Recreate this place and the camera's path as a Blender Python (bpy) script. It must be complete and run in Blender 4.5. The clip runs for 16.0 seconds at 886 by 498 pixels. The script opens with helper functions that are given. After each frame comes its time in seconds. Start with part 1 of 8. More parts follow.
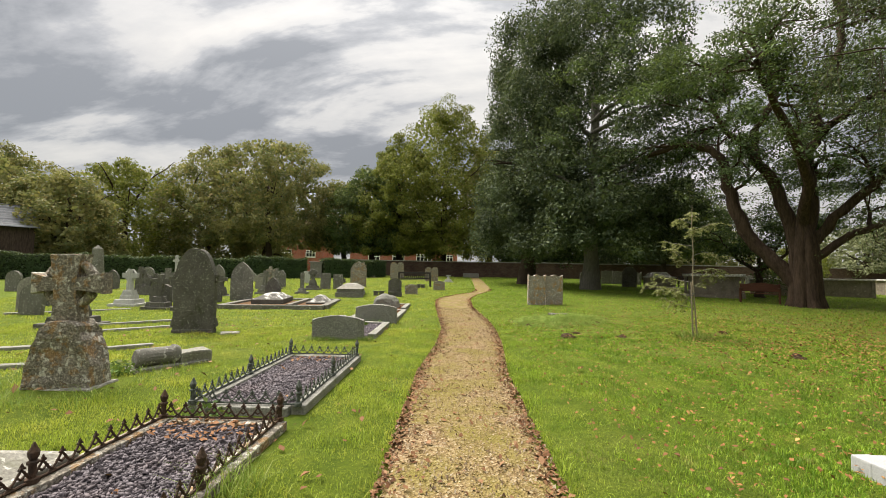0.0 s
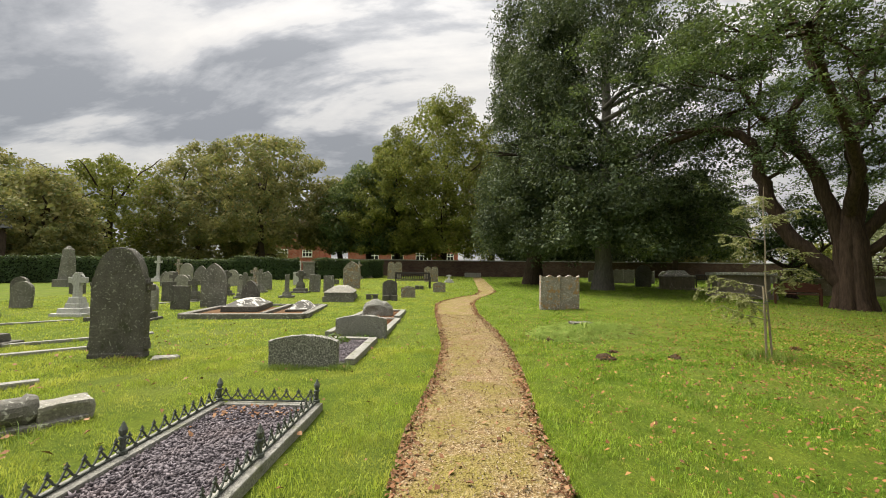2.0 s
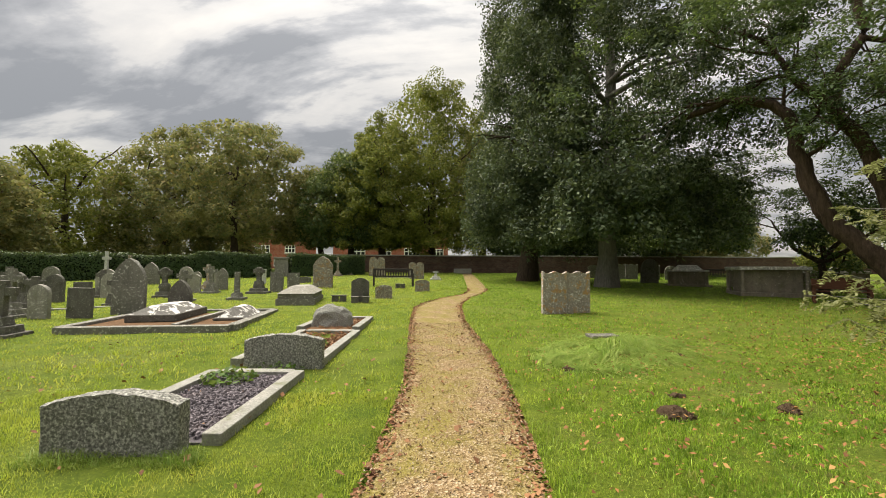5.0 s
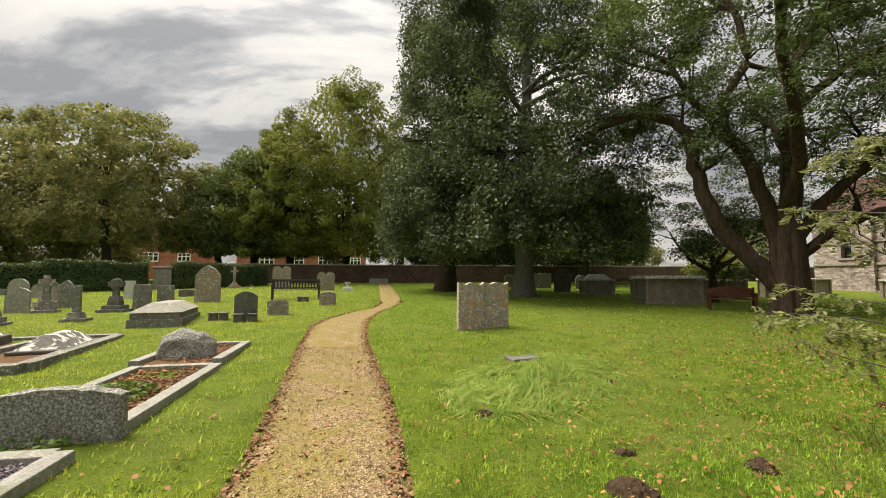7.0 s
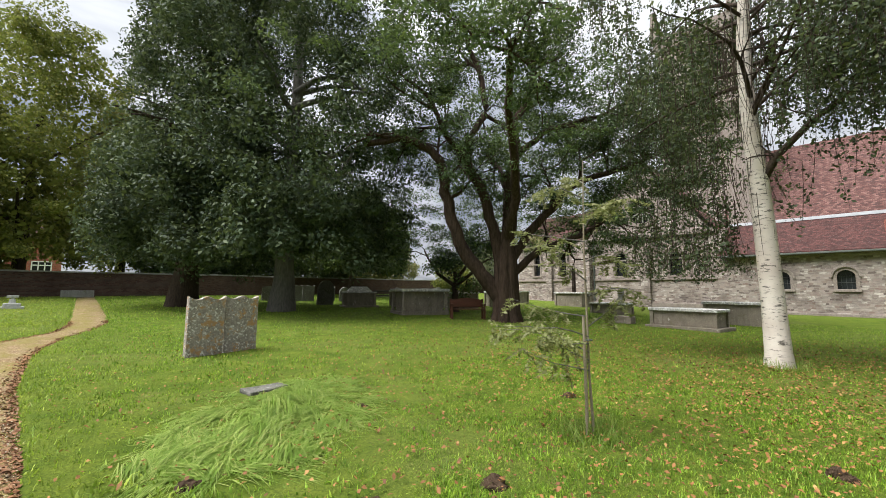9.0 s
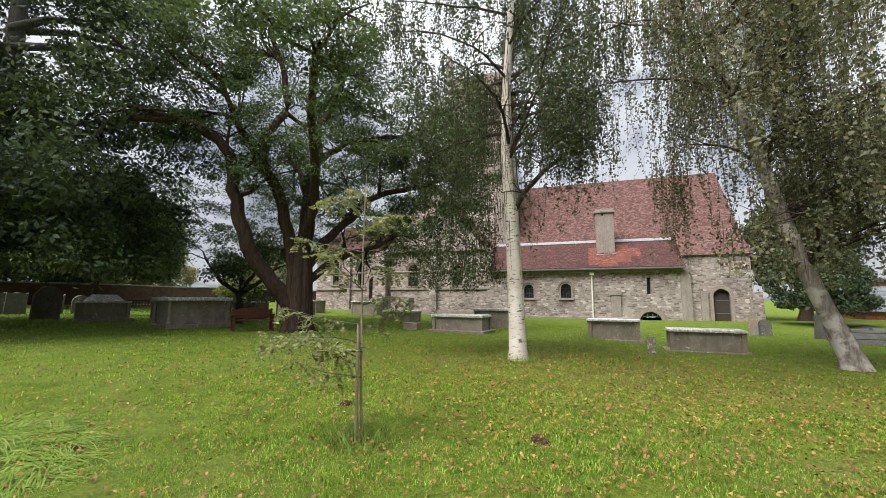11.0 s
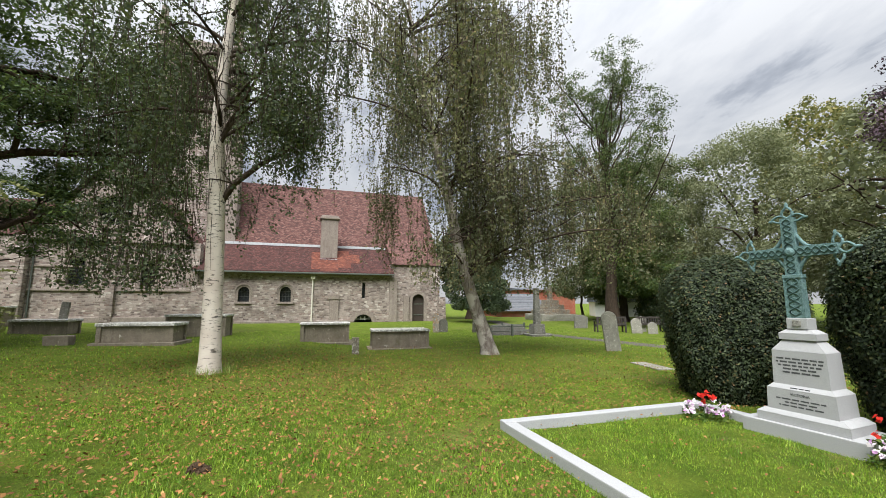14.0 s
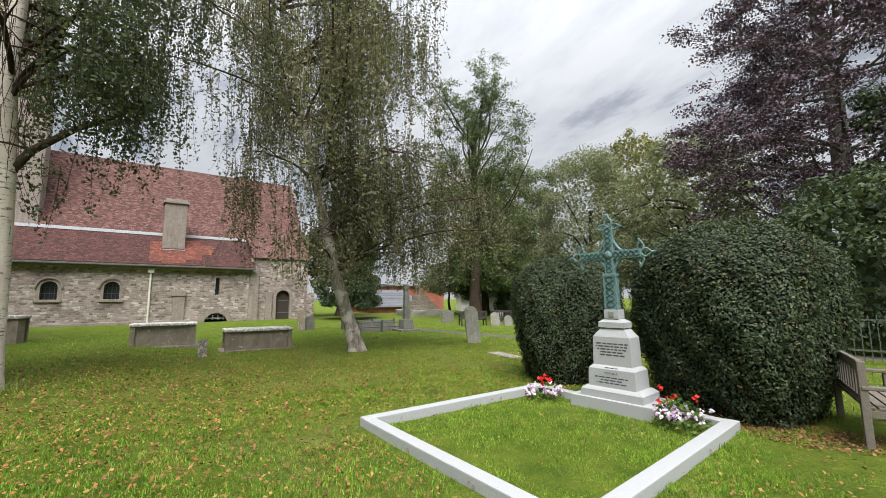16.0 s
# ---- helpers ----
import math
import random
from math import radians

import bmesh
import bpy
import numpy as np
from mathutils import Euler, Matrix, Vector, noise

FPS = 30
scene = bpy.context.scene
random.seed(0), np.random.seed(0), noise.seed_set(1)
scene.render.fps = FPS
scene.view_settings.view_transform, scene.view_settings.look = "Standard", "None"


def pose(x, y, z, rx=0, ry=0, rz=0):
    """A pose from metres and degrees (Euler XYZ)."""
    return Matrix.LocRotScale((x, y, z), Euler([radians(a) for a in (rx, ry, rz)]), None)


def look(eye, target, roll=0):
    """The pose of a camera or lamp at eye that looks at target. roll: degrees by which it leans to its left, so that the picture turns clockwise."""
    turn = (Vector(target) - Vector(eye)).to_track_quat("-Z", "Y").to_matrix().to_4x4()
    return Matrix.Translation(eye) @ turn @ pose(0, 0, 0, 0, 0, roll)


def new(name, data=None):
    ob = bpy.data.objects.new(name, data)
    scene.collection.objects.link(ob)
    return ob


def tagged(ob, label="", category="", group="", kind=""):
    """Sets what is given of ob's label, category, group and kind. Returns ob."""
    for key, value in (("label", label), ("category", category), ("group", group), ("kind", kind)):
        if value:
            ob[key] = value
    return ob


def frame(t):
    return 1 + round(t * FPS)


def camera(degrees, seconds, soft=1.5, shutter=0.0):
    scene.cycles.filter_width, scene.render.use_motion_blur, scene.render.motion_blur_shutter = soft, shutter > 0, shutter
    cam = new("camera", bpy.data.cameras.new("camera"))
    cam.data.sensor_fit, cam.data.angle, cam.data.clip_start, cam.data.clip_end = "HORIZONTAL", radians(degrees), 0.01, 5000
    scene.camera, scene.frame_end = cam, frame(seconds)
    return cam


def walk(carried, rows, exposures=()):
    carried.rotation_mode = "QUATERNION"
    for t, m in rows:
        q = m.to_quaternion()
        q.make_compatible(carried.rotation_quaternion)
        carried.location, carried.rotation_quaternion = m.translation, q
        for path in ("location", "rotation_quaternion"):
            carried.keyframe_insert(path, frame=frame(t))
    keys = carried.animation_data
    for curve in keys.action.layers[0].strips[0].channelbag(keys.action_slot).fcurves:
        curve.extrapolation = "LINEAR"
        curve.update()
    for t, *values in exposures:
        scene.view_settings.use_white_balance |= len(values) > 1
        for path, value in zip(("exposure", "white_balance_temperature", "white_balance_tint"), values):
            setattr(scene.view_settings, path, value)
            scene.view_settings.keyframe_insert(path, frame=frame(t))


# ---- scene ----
cam = camera(95.5, 16.0, soft=0.75)
PATH = [
    (0, (0.226, 0.119, 1.266), (0.176, 2.115, 1.387), 1.0),
    (0.5, (0.224, 0.609, 1.301), (0.178, 2.605, 1.411), 0.9),
    (1, (0.174, 1.074, 1.309), (0.123, 3.07, 1.415), 0.8),
    (1.5, (0.176, 1.531, 1.327), (0.122, 3.527, 1.441), 0.6),
    (2, (0.183, 1.976, 1.346), (0.132, 3.972, 1.461), 0.6),
    (2.5, (0.146, 2.423, 1.359), (0.106, 4.42, 1.475), 0.4),
    (3, (0.142, 2.88, 1.355), (0.124, 4.877, 1.464), 0.3),
    (3.5, (0.134, 3.348, 1.36), (0.135, 5.345, 1.462), 0.1),
    (6, (0.738, 5.432, 1.343), (0.724, 7.43, 1.438), 0.4),
    (6.5, (0.802, 5.766, 1.363), (0.963, 7.756, 1.479), 0.2),
    (7, (0.882, 6.014, 1.395), (1.262, 7.973, 1.537), 0.0),
    (7.5, (1.023, 6.211, 1.4), (1.65, 8.104, 1.558), -0.1),
    (8, (1.17, 6.366, 1.407), (2.069, 8.144, 1.578), -0.0),
    (8.5, (1.269, 6.49, 1.42), (2.409, 8.123, 1.608), 0.1),
    (9, (1.331, 6.55, 1.427), (2.694, 8.0, 1.629), 0.2),
    (9.5, (1.359, 6.533, 1.428), (2.906, 7.783, 1.642), 0.3),
    (12, (1.505, 6.196, 1.431), (3.474, 6.434, 1.691), 0.1),
    (12.5, (1.534, 6.128, 1.432), (3.517, 6.145, 1.695), 0.2),
    (13, (1.563, 6.058, 1.433), (3.534, 5.846, 1.698), 0.2),
    (13.5, (1.594, 6.0, 1.434), (3.53, 5.577, 1.7), 0.2),
    (14, (1.623, 5.977, 1.437), (3.505, 5.353, 1.704), 0.0),
    (14.5, (1.633, 5.948, 1.435), (3.45, 5.154, 1.702), -0.1),
    (15, (1.626, 5.916, 1.432), (3.372, 4.978, 1.696), -0.2),
    (15.5, (1.615, 5.891, 1.432), (3.289, 4.827, 1.689), -0.4),
    (16, (1.605, 5.864, 1.432), (3.206, 4.691, 1.678), -0.4),
]
walk(cam, [(t, look(eye, target, roll)) for t, eye, target, roll in PATH], [(0.0, 0.85, 7000.0, 10.0), (5.8, 0.89, 7250.0, 10.0), (7.0, 0.9, 7400.0, 10.0), (7.5, 0.9, 6500.0, 10.0), (9.0, 0.93, 6250.0, 10.0), (12.5, 0.80, 6250.0, 10.0), (16.0, 0.70, 6250.0, 10.0)])

# ---- sky and sun: bright overcast, light from high ahead over the path ----
SUN_ELEV, SUN_AZ = 57.0, -60.0   # azimuth from +y towards +x
world = bpy.data.worlds.new("overcast_sky")
scene.world = world
world.use_nodes = True
wn, wl = world.node_tree.nodes, world.node_tree.links
wn.clear()
w_out = wn.new("ShaderNodeOutputWorld")
w_sky = wn.new("ShaderNodeTexSky")
w_sky.sky_type, w_sky.sun_disc = "NISHITA", False
w_sky.sun_elevation, w_sky.sun_rotation = radians(SUN_ELEV), radians(SUN_AZ)
w_bg_sky = wn.new("ShaderNodeBackground")
w_bg_sky.inputs["Strength"].default_value = 0.08
wl.new(w_sky.outputs[0], w_bg_sky.inputs["Color"])
w_tc = wn.new("ShaderNodeTexCoord")
w_sep = wn.new("ShaderNodeSeparateXYZ")
wl.new(w_tc.outputs["Generated"], w_sep.inputs[0])


def w_math(op, a, b=None):
    n = wn.new("ShaderNodeMath")
    n.operation = op
    for k, v in enumerate((a, b)):
        if v is None:
            continue
        if isinstance(v, (int, float)):
            n.inputs[k].default_value = v
        else:
            wl.new(v, n.inputs[k])
    return n.outputs[0]


w_den = w_math("ADD", w_math("MAXIMUM", w_sep.outputs[2], 0.0), 0.30)
w_u, w_v = w_math("DIVIDE", w_sep.outputs[0], w_den), w_math("DIVIDE", w_sep.outputs[1], w_den)
w_com = wn.new("ShaderNodeCombineXYZ")
wl.new(w_u, w_com.inputs[0])
wl.new(w_v, w_com.inputs[1])
w_map = wn.new("ShaderNodeMapping")
w_map.inputs["Location"].default_value = (2.6, 9.4, 0.0)
w_map.inputs["Rotation"].default_value = (0, 0, radians(28))
w_map.inputs["Scale"].default_value = (0.85, 1.7, 1.0)
wl.new(w_com.outputs[0], w_map.inputs[0])
w_n1 = wn.new("ShaderNodeTexNoise")
w_n1.inputs["Scale"].default_value, w_n1.inputs["Detail"].default_value, w_n1.inputs["Roughness"].default_value = 1.25, 8.0, 0.55
w_n1.inputs["Distortion"].default_value = 0.7
wl.new(w_map.outputs[0], w_n1.inputs["Vector"])
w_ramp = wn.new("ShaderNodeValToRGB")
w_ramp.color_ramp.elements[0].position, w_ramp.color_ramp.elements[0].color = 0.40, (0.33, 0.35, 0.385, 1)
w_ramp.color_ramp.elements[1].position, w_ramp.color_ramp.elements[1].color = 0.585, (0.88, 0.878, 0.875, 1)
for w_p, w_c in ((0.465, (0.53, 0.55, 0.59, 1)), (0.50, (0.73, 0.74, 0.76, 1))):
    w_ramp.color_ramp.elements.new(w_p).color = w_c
w_n2 = wn.new("ShaderNodeTexNoise")
w_n2.inputs["Scale"].default_value, w_n2.inputs["Detail"].default_value, w_n2.inputs["Roughness"].default_value = 4.2, 6.0, 0.6
wl.new(w_map.outputs[0], w_n2.inputs["Vector"])
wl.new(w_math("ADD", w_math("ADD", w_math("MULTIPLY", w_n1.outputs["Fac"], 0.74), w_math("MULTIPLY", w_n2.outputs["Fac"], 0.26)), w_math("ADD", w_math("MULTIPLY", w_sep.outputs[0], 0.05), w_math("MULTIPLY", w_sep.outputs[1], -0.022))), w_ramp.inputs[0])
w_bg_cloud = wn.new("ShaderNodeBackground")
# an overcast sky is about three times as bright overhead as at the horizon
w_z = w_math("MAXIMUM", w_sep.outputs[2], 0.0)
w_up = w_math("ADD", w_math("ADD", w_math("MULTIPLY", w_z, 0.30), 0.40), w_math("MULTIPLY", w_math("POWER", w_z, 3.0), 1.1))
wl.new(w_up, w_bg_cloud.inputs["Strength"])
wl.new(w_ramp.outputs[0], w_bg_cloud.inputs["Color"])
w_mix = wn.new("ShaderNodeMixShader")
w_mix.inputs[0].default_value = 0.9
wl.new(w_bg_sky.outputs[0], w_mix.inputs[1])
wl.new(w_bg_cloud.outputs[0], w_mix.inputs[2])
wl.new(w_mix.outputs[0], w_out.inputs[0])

sun = new("sun", bpy.data.lights.new("sun", "SUN"))
sun.data.energy, sun.data.angle, sun.data.color = 4.3, radians(42), (1.0, 0.965, 0.90)
sun.matrix_world = look((math.sin(radians(SUN_AZ)) * math.cos(radians(SUN_ELEV)) * 60, math.cos(radians(SUN_AZ)) * math.cos(radians(SUN_ELEV)) * 60, math.sin(radians(SUN_ELEV)) * 60), (0, 0, 0))

# ---- materials ----
class Nodes:
    """Short-hand for building one node material."""

    def __init__(self, name):
        self.m = bpy.data.materials.new(name)
        self.m.use_nodes = True
        self.n, self.l = self.m.node_tree.nodes, self.m.node_tree.links
        self.n.clear()
        self.out = self.n.new("ShaderNodeOutputMaterial")
        tc = self.n.new("ShaderNodeTexCoord")
        self.vec = tc.outputs["Object"]

    def put(self, socket, value):
        if value is None:
            return
        if hasattr(value, "is_output"):
            self.l.new(value, socket)
        elif isinstance(value, tuple) and len(value) == 3 and socket.type == "RGBA":
            socket.default_value = (*value, 1)
        else:
            socket.default_value = value

    def shifted(self):
        """Object coordinates moved by a random amount for each object, so that alike stones differ."""
        info = self.n.new("ShaderNodeObjectInfo")
        mul = self.math("MULTIPLY", info.outputs["Random"], 37.0)
        add = self.n.new("ShaderNodeVectorMath")
        self.l.new(self.vec, add.inputs[0])
        self.l.new(mul, add.inputs[1])
        self.vec = add.outputs[0]
        return self

    def math(self, op, a, b=None):
        n = self.n.new("ShaderNodeMath")
        n.operation = op
        self.put(n.inputs[0], a)
        self.put(n.inputs[1], b)
        return n.outputs[0]

    def noise(self, scale, detail=4.0, rough=0.55, distort=0.0, vec=None):
        n = self.n.new("ShaderNodeTexNoise")
        self.l.new(vec or self.vec, n.inputs["Vector"])
        n.inputs["Scale"].default_value, n.inputs["Detail"].default_value = scale, detail
        n.inputs["Roughness"].default_value, n.inputs["Distortion"].default_value = rough, distort
        return n.outputs["Fac"]

    def voronoi(self, scale, feature="F1", out="Distance", vec=None):
        n = self.n.new("ShaderNodeTexVoronoi")
        n.feature = feature
        self.l.new(vec or self.vec, n.inputs["Vector"])
        n.inputs["Scale"].default_value = scale
        return n.outputs[out]

    def stretched(self, sx, sy, sz, rz=0.0):
        n = self.n.new("ShaderNodeMapping")
        n.inputs["Scale"].default_value = (sx, sy, sz)
        n.inputs["Rotation"].default_value = (0, 0, rz)
        self.l.new(self.vec, n.inputs[0])
        return n.outputs[0]

    def ramp(self, fac, *stops):
        n = self.n.new("ShaderNodeValToRGB")
        e = n.color_ramp.elements
        while len(e) < len(stops):
            e.new(0.5)
        for el, (p, c) in zip(e, stops):
            el.position = p
            el.color = (*c, 1) if isinstance(c, tuple) else (c, c, c, 1)
        self.l.new(fac, n.inputs[0])
        return n.outputs[0]

    def mix(self, fac, a, b, mode="MIX"):
        n = self.n.new("ShaderNodeMix")
        n.data_type, n.blend_type = "RGBA", mode
        self.put(n.inputs[0], fac)
        self.put(n.inputs[6], a)
        self.put(n.inputs[7], b)
        return n.outputs[2]

    def random(self):
        return self.n.new("ShaderNodeNewGeometry").outputs["Random Per Island"]

    def bump(self, height, strength=0.5, distance=0.02):
        n = self.n.new("ShaderNodeBump")
        self.put(n.inputs["Strength"], strength)
        n.inputs["Distance"].default_value = distance
        self.l.new(height, n.inputs["Height"])
        return n.outputs[0]

    def surface(self, color, rough=0.85, normal=None, metal=0.0, spec=0.35, coat=0.0):
        b = self.n.new("ShaderNodeBsdfPrincipled")
        self.put(b.inputs["Base Color"], color)
        self.put(b.inputs["Roughness"], rough)
        self.put(b.inputs["Metallic"], metal)
        self.put(b.inputs["Specular IOR Level"], spec)
        self.put(b.inputs["Normal"], normal)
        self.l.new(b.outputs[0], self.out.inputs[0])
        return self.m


def stone(name, a, b, light=None, orange=None, speck=60.0, bump=0.6, cover=0.62, moss=None, rough=0.9, spot=13.0, pits=0.0):
    """Weathered stone: two broad tones, fine grain, pale and orange lichen spots, moss in blotches."""
    k = Nodes(name).shifted()
    col = k.mix(k.ramp(k.noise(2.6, 6, 0.65), (0.3, 0.0), (0.7, 1.0)), a, b)
    grain = k.noise(speck, 3, 0.7)
    col = k.mix(k.ramp(grain, (0.35, 0.75), (0.65, 0.0)), col, tuple(v * 0.45 for v in a))
    streak = k.noise(1.0, 5, 0.7, vec=k.stretched(9, 9, 0.9))
    col = k.mix(k.ramp(streak, (0.48, 0.0), (0.75, 0.55)), col, tuple(v * 0.5 for v in a))
    if moss:
        col = k.mix(k.ramp(k.noise(3.4, 6, 0.7, 0.4), (0.54, 0.0), (0.68, 0.75)), col, moss)
    if light:
        spots = k.noise(spot, 4, 0.6, 0.3)
        col = k.mix(k.ramp(spots, (cover, 0.0), (cover + 0.05, 0.9)), col, light)
    if orange:
        spots = k.noise(7.0, 6, 0.7, 0.2)
        col = k.mix(k.ramp(spots, (0.53, 0.0), (0.60, 0.85)), col, orange)
    if pits:
        hole = k.noise(48, 3, 0.6, 0.4)
        col = k.mix(k.ramp(hole, (0.38, pits), (0.50, 0.0)), col, tuple(v * 0.3 for v in a))
        col = k.mix(k.ramp(hole, (0.52, 0.0), (0.66, pits)), col, tuple(min(0.7, v * 1.6) for v in b))
    h = k.mix(0.5, k.noise(9, 8, 0.7), k.noise(speck * 1.3, 3, 0.7))
    return k.surface(col, rough, k.bump(h, bump, 0.03), spec=0.25)


def leafy(name, stops, trans=0.3, rough=0.6, spec=0.2, clump=0.8, tint=None):
    """Leaves or blades: a colour of its own for each, sprays lighter and darker, light through the blade."""
    k = Nodes(name)
    col = k.ramp(k.random(), *stops)
    col = k.mix(k.ramp(k.noise(0.35, 3), (0.35, 0.0), (0.7, 0.45)), col, tuple(v * 0.62 for v in stops[0][1]))
    col = k.mix(k.ramp(k.noise(clump, 3, 0.6), (0.46, 0.0), (0.64, 0.6)), col, tint or tuple(v * 1.45 for v in stops[len(stops) // 2][1]))
    b = k.n.new("ShaderNodeBsdfPrincipled")
    k.put(b.inputs["Base Color"], col)
    b.inputs["Roughness"].default_value = rough
    b.inputs["Specular IOR Level"].default_value = spec
    t = k.n.new("ShaderNodeBsdfTranslucent")
    k.put(t.inputs["Color"], k.mix(0.3, col, (0.26, 0.30, 0.06)))
    s = k.n.new("ShaderNodeMixShader")
    s.inputs[0].default_value = trans
    k.l.new(b.outputs[0], s.inputs[1])
    k.l.new(t.outputs[0], s.inputs[2])
    k.l.new(s.outputs[0], k.out.inputs[0])
    return k.m


def turf(name, stops, trans=0.35, rough=0.5, spec=0.25):
    """Grass blades: each its own green, with mossy, yellowed and dark clover patches over the lawn."""
    k = Nodes(name)
    col = k.ramp(k.random(), *stops)
    # mossier, yellower turf by the graves; the mask also paints that side's brighter light
    sep = k.n.new("ShaderNodeSeparateXYZ")
    k.l.new(k.vec, sep.inputs[0])
    worn = k.ramp(k.math("MULTIPLY", k.math("SUBTRACT", 5.0, sep.outputs[0]), 0.12), (0.3, 0.05), (0.75, 1.0))
    col = k.mix(k.math("MULTIPLY", k.ramp(k.noise(1.4, 5, 0.65), (0.42, 0.0), (0.62, 0.8)), worn), col, (0.60, 0.58, 0.12))
    col = k.mix(k.ramp(k.noise(2.6, 4, 0.6, 0.4), (0.50, 0.0), (0.62, 0.7)), col, (0.08, 0.18, 0.014))
    col = k.mix(k.ramp(k.noise(15, 3, 0.65), (0.50, 0.0), (0.62, 0.7)), col, (0.07, 0.14, 0.014))
    col = k.mix(k.ramp(k.noise(5.5, 4, 0.6), (0.60, 0.0), (0.70, 0.7)), col, (0.30, 0.22, 0.10))
    # whole left side lightened in colour, standing in for its fuller daylight
    col = k.mix(k.math("MULTIPLY", worn, 0.4), col, (0.54, 0.56, 0.095))
    b = k.n.new("ShaderNodeBsdfPrincipled")
    k.put(b.inputs["Base Color"], col)
    b.inputs["Roughness"].default_value = rough
    b.inputs["Specular IOR Level"].default_value = spec
    t = k.n.new("ShaderNodeBsdfTranslucent")
    k.put(t.inputs["Color"], col)
    s = k.n.new("ShaderNodeMixShader")
    s.inputs[0].default_value = trans
    k.l.new(b.outputs[0], s.inputs[1])
    k.l.new(t.outputs[0], s.inputs[2])
    k.l.new(s.outputs[0], k.out.inputs[0])
    return k.m


def bark(name, a, b, light=None, scale=6.0, bump=0.8):
    k = Nodes(name)
    v = k.stretched(3.0, 3.0, 0.5)
    f = k.noise(scale, 8, 0.7, 0.4, vec=v)
    col = k.mix(k.ramp(f, (0.35, 0.0), (0.65, 1.0)), a, b)
    if light:
        col = k.mix(k.ramp(k.noise(2.2, 5, 0.6), (0.5, 0.0), (0.6, 0.8)), col, light)
    return k.surface(col, 0.95, k.bump(f, bump, 0.06), spec=0.15)


def grass_ground():
    k = Nodes("lawn")
    big, mid, fine = k.noise(0.35, 5, 0.6), k.noise(2.3, 6, 0.65), k.noise(38, 5, 0.75)
    col = k.mix(k.ramp(mid, (0.35, 0.0), (0.68, 1.0)), (0.09, 0.14, 0.012), (0.18, 0.225, 0.026))
    col = k.mix(k.ramp(big, (0.5, 0.0), (0.72, 0.55)), col, (0.20, 0.21, 0.06))
    col = k.mix(k.ramp(fine, (0.3, 0.75), (0.62, 0.0)), col, (0.03, 0.055, 0.012))
    dry = k.noise(1.1, 7, 0.7, 0.5)
    col = k.mix(k.ramp(dry, (0.62, 0.0), (0.72, 0.5)), col, (0.20, 0.155, 0.075))
    return k.surface(col, 0.95, k.bump(fine, 0.9, 0.05), spec=0.1)


def gravel():
    k = Nodes("path_gravel")
    cell = k.voronoi(62, "F1", "Color")
    bw = k.n.new("ShaderNodeRGBToBW")
    k.l.new(cell, bw.inputs[0])
    col = k.ramp(bw.outputs[0], (0.1, (0.10, 0.06, 0.028)), (0.35, (0.20, 0.13, 0.068)), (0.65, (0.29, 0.205, 0.11)), (0.95, (0.44, 0.36, 0.25)))
    mossy = k.noise(1.7, 6, 0.65, 0.3)
    col = k.mix(k.ramp(mossy, (0.38, 0.0), (0.60, 0.82)), col, (0.185, 0.158, 0.034))
    col = k.mix(k.ramp(k.noise(6, 5, 0.7), (0.52, 0.0), (0.7, 0.5)), col, (0.12, 0.08, 0.04))
    d = k.voronoi(62)
    return k.surface(col, 0.92, k.bump(d, 0.8, 0.02), spec=0.2)


def rubble(name, tones, mortar, bw=0.42, bh=0.17, bump=0.7, rag=0.05):
    """Coursed rubble of squared stones, joints recessed, on walls that face along x."""
    k = Nodes(name)
    sep = k.n.new("ShaderNodeSeparateXYZ")
    k.l.new(k.vec, sep.inputs[0])
    com = k.n.new("ShaderNodeCombineXYZ")
    wob = k.math("MULTIPLY", k.math("SUBTRACT", k.noise(1.5, 4), 0.5), rag)
    wob2 = k.math("MULTIPLY", k.math("SUBTRACT", k.noise(4.2, 4), 0.5), rag * 1.6)
    k.l.new(k.math("ADD", k.math("ADD", sep.outputs[0], sep.outputs[1]), wob2), com.inputs[0])
    k.l.new(k.math("ADD", sep.outputs[2], wob), com.inputs[1])
    br = k.n.new("ShaderNodeTexBrick")
    k.l.new(com.outputs[0], br.inputs["Vector"])
    br.inputs["Scale"].default_value = 1.0
    br.inputs["Brick Width"].default_value, br.inputs["Row Height"].default_value = bw, bh
    br.inputs["Mortar Size"].default_value, br.inputs["Mortar Smooth"].default_value = 0.014, 0.4
    br.offset, br.squash, br.squash_frequency = 0.43, 0.7, 3
    br.inputs["Color1"].default_value, br.inputs["Color2"].default_value = (0, 0, 0, 1), (1, 1, 1, 1)
    br.inputs["Mortar"].default_value = (0.5, 0.5, 0.5, 1)
    bw_ = k.n.new("ShaderNodeRGBToBW")
    k.l.new(br.outputs["Color"], bw_.inputs[0])
    n = len(tones) - 1
    col = k.ramp(bw_.outputs[0], *[(0.05 + 0.9 * i / n, c) for i, c in enumerate(tones)])
    col = k.mix(k.ramp(k.noise(7, 5, 0.7), (0.35, 0.0), (0.7, 0.6)), col, tones[1])
    col = k.mix(br.outputs["Fac"], col, mortar)
    col = k.mix(k.ramp(k.noise(0.8, 6, 0.7), (0.46, 0.0), (0.68, 0.6)), col, tuple(v * 0.6 for v in tones[0]))
    h = k.mix(0.45, k.math("SUBTRACT", 1.0, br.outputs["Fac"]), k.noise(20, 5, 0.7))
    return k.surface(col, 0.92, k.bump(h, bump, 0.04), spec=0.2)


